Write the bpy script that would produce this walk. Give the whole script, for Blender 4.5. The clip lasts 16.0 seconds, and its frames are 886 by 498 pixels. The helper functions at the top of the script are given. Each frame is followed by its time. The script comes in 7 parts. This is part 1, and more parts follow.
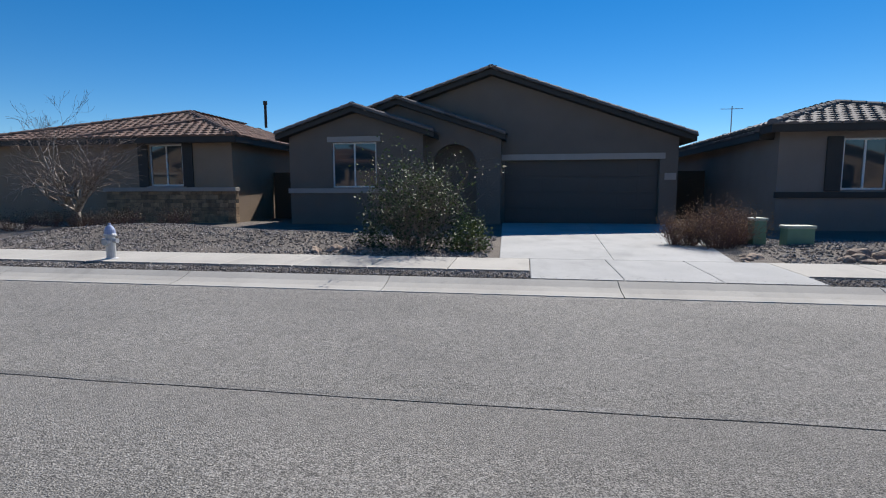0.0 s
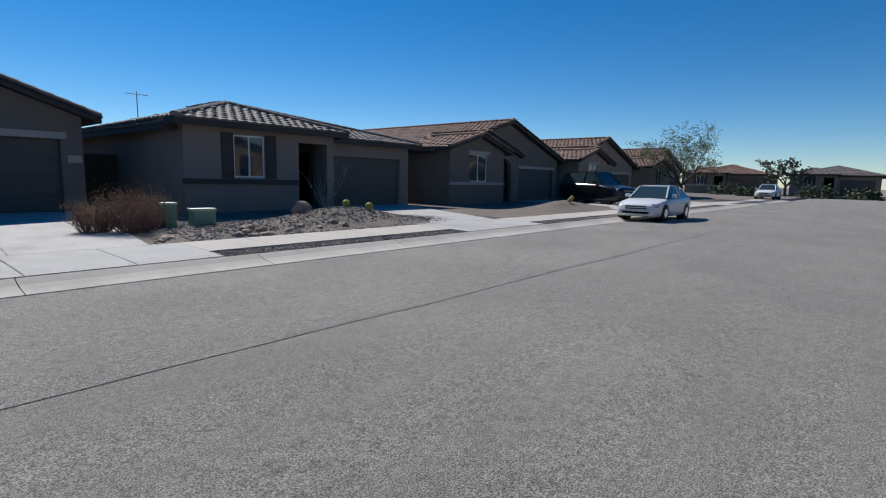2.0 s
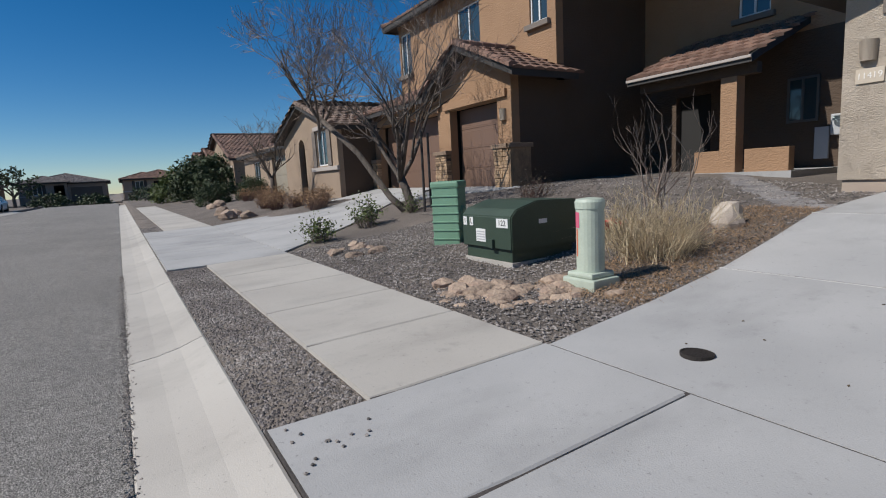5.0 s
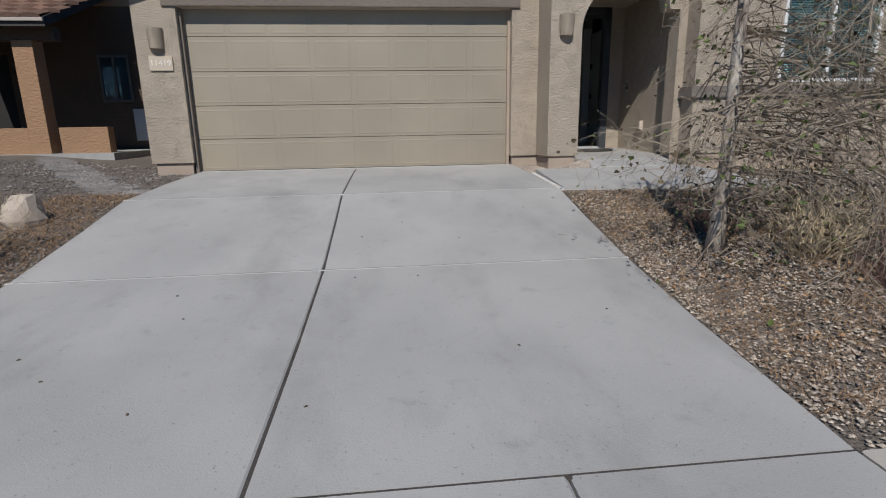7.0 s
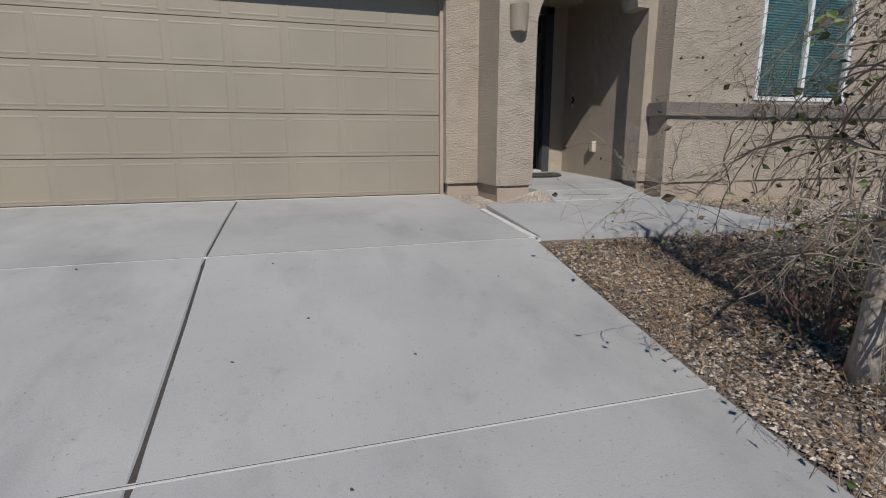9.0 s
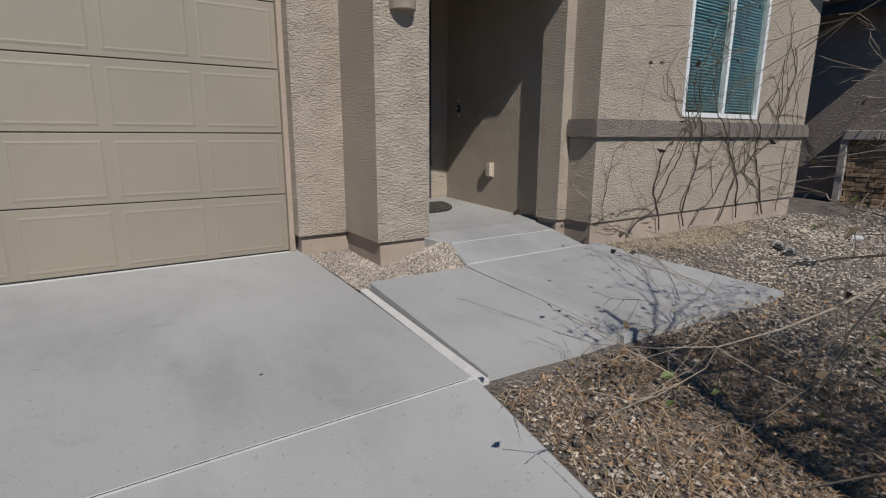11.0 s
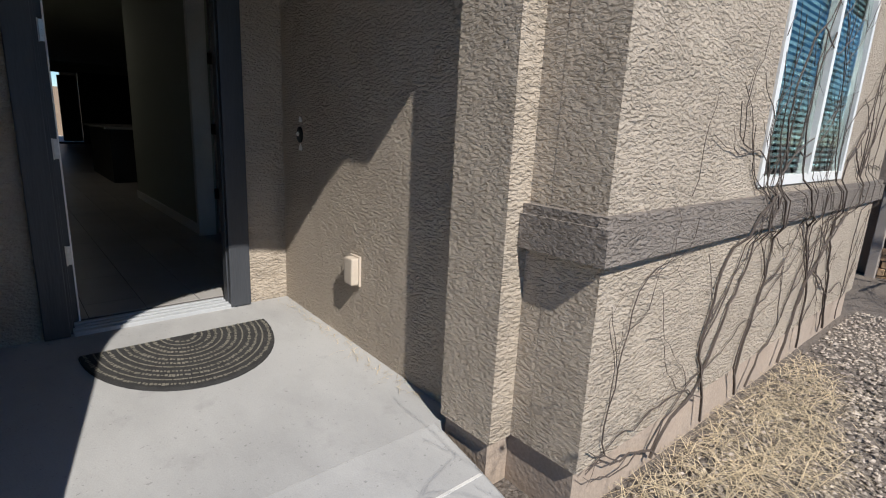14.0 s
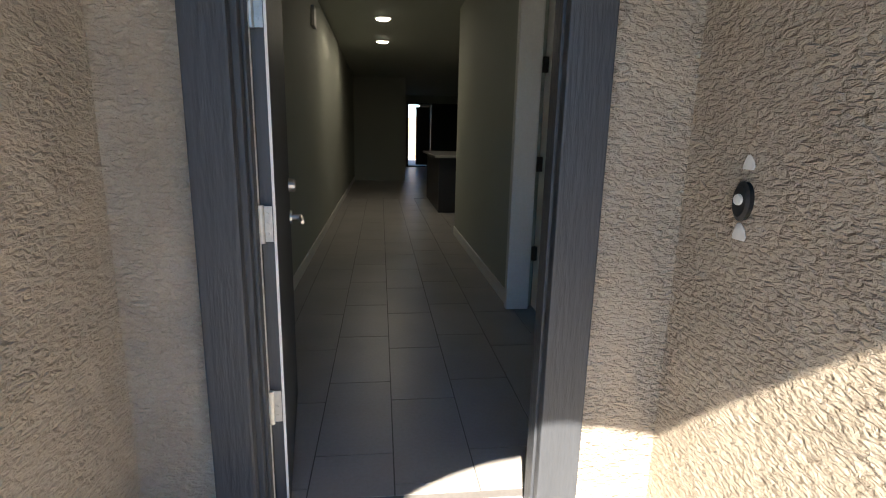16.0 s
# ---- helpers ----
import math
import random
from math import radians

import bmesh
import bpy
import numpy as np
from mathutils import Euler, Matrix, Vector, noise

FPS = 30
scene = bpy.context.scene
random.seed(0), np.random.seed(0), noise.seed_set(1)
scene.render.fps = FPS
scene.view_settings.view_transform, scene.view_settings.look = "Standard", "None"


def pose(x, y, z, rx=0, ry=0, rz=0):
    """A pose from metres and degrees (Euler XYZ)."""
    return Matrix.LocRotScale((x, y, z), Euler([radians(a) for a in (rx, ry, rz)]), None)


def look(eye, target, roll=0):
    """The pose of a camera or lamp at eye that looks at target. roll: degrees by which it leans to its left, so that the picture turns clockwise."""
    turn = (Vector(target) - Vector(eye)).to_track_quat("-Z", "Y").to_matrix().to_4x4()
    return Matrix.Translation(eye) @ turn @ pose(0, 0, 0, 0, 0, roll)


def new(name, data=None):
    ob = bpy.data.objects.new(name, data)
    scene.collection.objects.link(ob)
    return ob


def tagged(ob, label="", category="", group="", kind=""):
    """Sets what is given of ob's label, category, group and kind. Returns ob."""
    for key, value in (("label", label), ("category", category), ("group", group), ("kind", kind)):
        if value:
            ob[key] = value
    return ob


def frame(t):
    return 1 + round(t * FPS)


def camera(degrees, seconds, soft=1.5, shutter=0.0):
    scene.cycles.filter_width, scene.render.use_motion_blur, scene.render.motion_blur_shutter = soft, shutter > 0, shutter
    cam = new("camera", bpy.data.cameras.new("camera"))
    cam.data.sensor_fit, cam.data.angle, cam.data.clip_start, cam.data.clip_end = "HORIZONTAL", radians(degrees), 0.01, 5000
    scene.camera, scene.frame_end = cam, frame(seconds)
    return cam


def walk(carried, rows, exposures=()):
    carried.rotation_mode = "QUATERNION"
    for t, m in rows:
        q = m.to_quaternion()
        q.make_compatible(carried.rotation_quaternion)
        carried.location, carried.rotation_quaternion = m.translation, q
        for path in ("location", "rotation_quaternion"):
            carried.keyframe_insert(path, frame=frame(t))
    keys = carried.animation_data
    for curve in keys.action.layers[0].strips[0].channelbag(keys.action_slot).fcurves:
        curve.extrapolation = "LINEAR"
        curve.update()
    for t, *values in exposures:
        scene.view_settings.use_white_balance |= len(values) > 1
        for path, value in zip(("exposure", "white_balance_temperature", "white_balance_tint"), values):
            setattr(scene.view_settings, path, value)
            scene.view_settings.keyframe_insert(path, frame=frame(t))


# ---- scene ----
EXPOSURES = [(t, stops, kelvin, 10) for t, stops, kelvin in ((0, 0.66, 6500), (1.2, 0.6, 6500), (3.2, 0.3, 6500), (5.3, 0.25, 6500), (6.5, 0.03, 6500), (8.7, -0.03, 6500), (11.5, -0.08, 6500), (12.5, 0.0, 6500), (13.5, 0.25, 6500), (14.5, 1.1, 6500), (15, 1.7, 6500), (15.5, 2.6, 6750), (16, 3.0, 7300))]
cam = camera(81.53, 16.0, soft=1.1)
PATH = [
    (0, 0.212, -3.748, 1.144, -6.43, 0.11, 189.00),
    (0.5, 0.226, -3.634, 1.137, -6.75, 0.21, 175.51),
    (1, 0.233, -3.553, 1.139, -7.17, -0.18, 161.36),
    (1.5, 0.175, -3.328, 1.153, -7.59, -0.70, 145.95),
    (2, 0.237, -3.073, 1.192, -7.59, -1.14, 130.54),
    (2.5, 0.335, -2.932, 1.227, -7.49, -0.95, 116.84),
    (3, 0.445, -2.887, 1.270, -7.94, -0.35, 104.59),
    (3.2, 0.468, -2.864, 1.274, -8.08, -0.05, 99.95),
    (5.3, 0.355, -2.171, 1.121, -8.72, 3.41, 48.31),
    (5.5, 0.373, -2.140, 1.118, -9.30, 3.47, 41.22),
    (6, 0.398, -1.975, 1.105, -11.21, 3.05, 21.86),
    (6.5, 0.426, -1.753, 1.172, -12.29, 1.92, 3.97),
    (7, 0.528, -1.503, 1.190, -13.14, 0.98, -6.01),
    (7.5, 0.568, -1.104, 1.218, -13.70, 0.68, -8.72),
    (8, 0.504, -0.635, 1.223, -13.92, 0.76, -11.42),
    (8.5, 0.541, -0.065, 1.226, -12.89, 0.44, -13.62),
    (8.7, 0.548, 0.196, 1.249, -12.38, 0.26, -14.83),
    (10.8, 1.045, 2.452, 1.545, -12.15, -0.12, -31.80),
    (11, 1.171, 2.655, 1.592, -12.60, -0.26, -33.56),
    (11.5, 1.434, 3.168, 1.644, -13.46, -1.09, -38.69),
    (12, 1.805, 3.632, 1.688, -12.85, -1.84, -43.70),
    (12.5, 2.236, 4.056, 1.771, -11.63, -1.64, -47.26),
    (13, 2.607, 4.437, 1.904, -11.87, -1.40, -48.60),
    (13.5, 3.116, 4.698, 1.933, -12.92, -2.42, -47.24),
    (14, 3.507, 4.990, 1.989, -13.37, -2.75, -40.74),
    (14.5, 3.754, 5.333, 2.038, -14.12, -2.32, -30.25),
    (15, 3.947, 5.822, 2.001, -13.12, -1.57, -20.76),
    (15.5, 3.994, 6.351, 2.028, -12.85, -1.05, -13.03),
    (16, 4.084, 6.869, 2.040, -12.48, -1.28, -6.77),
]
walk(cam, [(t, pose(x, y, z, 90 + pitch, roll, yaw)) for t, x, y, z, pitch, roll, yaw in PATH], EXPOSURES)

# ---- light ----
SUN = Vector((-0.24, -0.97, 0.97)).normalized()
world = bpy.data.worlds.new("sky")
scene.world = world
world.use_nodes = True
wn = world.node_tree.nodes
sky = wn.new("ShaderNodeTexSky")
sky.sky_type = 'NISHITA'
sky.sun_disc = False
sky.sun_elevation = math.asin(SUN.z)
sky.sun_rotation = math.atan2(SUN.x, SUN.y)
sky.air_density, sky.dust_density, sky.ozone_density = 0.9, 0.0, 4.0
sky.altitude = 900
sat = wn.new("ShaderNodeHueSaturation")
sat.inputs["Saturation"].default_value = 1.35
world.node_tree.links.new(sky.outputs[0], sat.inputs["Color"])
world.node_tree.links.new(sat.outputs[0], wn["Background"].inputs[0])
wn["Background"].inputs[1].default_value = 0.068
sun = new("sun", bpy.data.lights.new("sun", 'SUN'))
sun.data.energy, sun.data.angle, sun.data.color = 3.75, radians(0.53), (1.0, 0.965, 0.91)
sun.matrix_world = look((0, 0, 40), Vector((0, 0, 40)) - SUN)

# ---- materials ----
def mat(name, color, rough=0.85, metal=0.0, vary=0.12, scale=3.0, bump=0.0, bscale=40.0, second=None, mix_scale=1.0,
        spec=0.5, piece=0.0, stretch=(1, 1, 1), dist=0.02, fine=0.0, crisp=0.25):
    """Base colour with broad stains, fine grain and relief; second is a colour worn in by blotches."""
    m = bpy.data.materials.new(name)
    m.use_nodes = True
    nt = m.node_tree
    n, l = nt.nodes, nt.links
    b = n["Principled BSDF"]
    b.inputs["Roughness"].default_value, b.inputs["Metallic"].default_value = rough, metal
    b.inputs["Specular IOR Level"].default_value = spec
    tc, mp = n.new("ShaderNodeTexCoord"), n.new("ShaderNodeMapping")
    mp.inputs["Scale"].default_value = stretch
    l.new(tc.outputs["Object"], mp.inputs[0])

    def noise_at(s, detail=4.0):
        x = n.new("ShaderNodeTexNoise")
        x.inputs["Scale"].default_value, x.inputs["Detail"].default_value = s, detail
        l.new(mp.outputs[0], x.inputs["Vector"])
        return x

    col = n.new("ShaderNodeMix")
    col.data_type = 'RGBA'
    c = Vector(color)
    other = Vector(second) if second else c * (1 - vary)
    col.inputs[6].default_value, col.inputs[7].default_value = (*c, 1), (*other, 1)
    big = noise_at(scale, 5.0)
    ramp = n.new("ShaderNodeValToRGB")
    ramp.color_ramp.elements[0].position, ramp.color_ramp.elements[1].position = 0.38, 0.66
    l.new(big.outputs[0], ramp.inputs[0])
    l.new(ramp.outputs[0], col.inputs[0])
    hsv = n.new("ShaderNodeHueSaturation")
    l.new(col.outputs[2], hsv.inputs["Color"])
    grain = noise_at(bscale * 1.7 if not fine else fine, 3.0)
    val = n.new("ShaderNodeMapRange")
    val.inputs[1].default_value, val.inputs[2].default_value = 0.5 - crisp, 0.5 + crisp
    val.inputs[3].default_value, val.inputs[4].default_value = 1 - vary, 1 + vary
    l.new(grain.outputs[0], val.inputs[0])
    out = val.outputs[0]
    if piece:
        info = n.new("ShaderNodeObjectInfo")
        pr = n.new("ShaderNodeMapRange")
        pr.inputs[3].default_value, pr.inputs[4].default_value = 1 - piece, 1 + piece
        geo = n.new("ShaderNodeNewGeometry")
        add = n.new("ShaderNodeMath")
        add.operation = 'ADD'
        l.new(info.outputs["Random"], add.inputs[0])
        l.new(geo.outputs["Random Per Island"], add.inputs[1])
        fr = n.new("ShaderNodeMath")
        fr.operation = 'FRACT'
        l.new(add.outputs[0], fr.inputs[0])
        l.new(fr.outputs[0], pr.inputs[0])
        mul = n.new("ShaderNodeMath")
        mul.operation = 'MULTIPLY'
        l.new(out, mul.inputs[0])
        l.new(pr.outputs[0], mul.inputs[1])
        out = mul.outputs[0]
    l.new(out, hsv.inputs["Value"])
    l.new(hsv.outputs[0], b.inputs["Base Color"])
    if bump:
        bn, bp = noise_at(bscale, 5.0), n.new("ShaderNodeBump")
        bp.inputs["Strength"].default_value, bp.inputs["Distance"].default_value = bump, dist
        l.new(bn.outputs[0], bp.inputs["Height"])
        l.new(bp.outputs[0], b.inputs["Normal"])
    return m


def stucco_mat(name, color, vary=0.08, scale=46.0, strength=1.0, dist=0.015):
    """Hand-trowelled stucco: raised flats with worm-like dips, and faint wash stains."""
    m = mat(name, color, rough=0.92, vary=vary, scale=1.3, bscale=120, spec=0.25)
    n, l = m.node_tree.nodes, m.node_tree.links
    b = n["Principled BSDF"]
    mp = next(x for x in n if x.bl_idname == "ShaderNodeMapping")
    a = n.new("ShaderNodeTexNoise")
    a.inputs["Scale"].default_value, a.inputs["Detail"].default_value, a.inputs["Distortion"].default_value = scale, 5.0, 0.5
    st = n.new("ShaderNodeMapping")
    st.inputs["Scale"].default_value = (0.68, 0.68, 1.45)
    l.new(mp.outputs[0], st.inputs[0])
    l.new(st.outputs[0], a.inputs["Vector"])
    r = n.new("ShaderNodeValToRGB")
    r.color_ramp.elements[0].position, r.color_ramp.elements[1].position = 0.34, 0.62
    l.new(a.outputs[0], r.inputs[0])
    f = n.new("ShaderNodeTexNoise")
    f.inputs["Scale"].default_value = 220
    l.new(mp.outputs[0], f.inputs["Vector"])
    ad = n.new("ShaderNodeMath")
    ad.operation = 'MULTIPLY_ADD'
    ad.inputs[1].default_value = 0.26
    l.new(f.outputs[0], ad.inputs[0])
    l.new(r.outputs[0], ad.inputs[2])
    bp = n.new("ShaderNodeBump")
    bp.inputs["Strength"].default_value, bp.inputs["Distance"].default_value = strength, dist
    w = n.new("ShaderNodeTexNoise")
    w.inputs["Scale"].default_value, w.inputs["Detail"].default_value = 7.0, 3.0
    l.new(mp.outputs[0], w.inputs["Vector"])
    wr = n.new("ShaderNodeMapRange")
    wr.inputs[1].default_value, wr.inputs[2].default_value = 0.35, 0.65
    wr.inputs[3].default_value, wr.inputs[4].default_value = 0.65, 1.2
    l.new(w.outputs[0], wr.inputs[0])
    mu = n.new("ShaderNodeMath")
    mu.operation = 'MULTIPLY'
    l.new(ad.outputs[0], mu.inputs[0])
    l.new(wr.outputs[0], mu.inputs[1])
    l.new(mu.outputs[0], bp.inputs["Height"])
    l.new(bp.outputs[0], b.inputs["Normal"])
    return m


def layered(m, layers):
    """Lays stains and specks over a material: each layer is a noise's scale, stretch, range, darkest value and detail."""
    n, l = m.node_tree.nodes, m.node_tree.links
    b = n["Principled BSDF"]
    tc = next(x for x in n if x.bl_idname == "ShaderNodeTexCoord")
    last = b.inputs["Base Color"].links[0].from_socket
    for scale, stretch, lo, hi, dark, detail in layers:
        mp = n.new("ShaderNodeMapping")
        mp.inputs["Scale"].default_value = stretch
        mp.inputs["Location"].default_value = (scale, 3.7, 0.4)
        l.new(tc.outputs["Object"], mp.inputs[0])
        tex = n.new("ShaderNodeTexNoise")
        tex.inputs["Scale"].default_value, tex.inputs["Detail"].default_value, tex.inputs["Roughness"].default_value = scale, detail, 0.62
        l.new(mp.outputs[0], tex.inputs["Vector"])
        rg = n.new("ShaderNodeMapRange")
        rg.inputs[1].default_value, rg.inputs[2].default_value = lo, hi
        rg.inputs[3].default_value, rg.inputs[4].default_value = 1.0, dark
        l.new(tex.outputs[0], rg.inputs[0])
        hs = n.new("ShaderNodeHueSaturation")
        l.new(rg.outputs[0], hs.inputs["Value"])
        l.new(last, hs.inputs["Color"])
        last = hs.outputs[0]
    l.new(last, b.inputs["Base Color"])
    return m


def concrete_mat(name, color, second, piece):
    """Broom-finished concrete: grey traffic stains drawn out along the drive, small pits and dark specks."""
    m = mat(name, color, 0.88, vary=0.07, scale=0.9, bump=0.35, bscale=130, second=second, piece=piece, dist=0.004)
    return layered(m, ((1.5, (1.0, 0.45, 1), 0.50, 0.72, 0.80, 6.0), (6.0, (1, 1, 1), 0.60, 0.74, 0.84, 8.0), (48.0, (1, 1, 1), 0.66, 0.73, 0.70, 2.0)))


def glass_mat(name, tint=(0.03, 0.05, 0.06)):
    m = bpy.data.materials.new(name)
    m.use_nodes = True
    b = m.node_tree.nodes["Principled BSDF"]
    b.inputs["Base Color"].default_value = (*tint, 1)
    b.inputs["Roughness"].default_value = 0.03
    b.inputs["Specular IOR Level"].default_value = 0.9
    return m


def clear_glass(name):
    m = bpy.data.materials.new(name)
    m.use_nodes = True
    b = m.node_tree.nodes["Principled BSDF"]
    b.inputs["Base Color"].default_value = (0.6, 0.7, 0.7, 1)
    b.inputs["Roughness"].default_value = 0.02
    b.inputs["IOR"].default_value = 1.25
    b.inputs["Transmission Weight"].default_value = 1.0
    return m


def lamp_mat(name, color, power):
    m = bpy.data.materials.new(name)
    m.use_nodes = True
    b = m.node_tree.nodes["Principled BSDF"]
    b.inputs["Emission Color"].default_value = (*color, 1)
    b.inputs["Emission Strength"].default_value = power
    return m


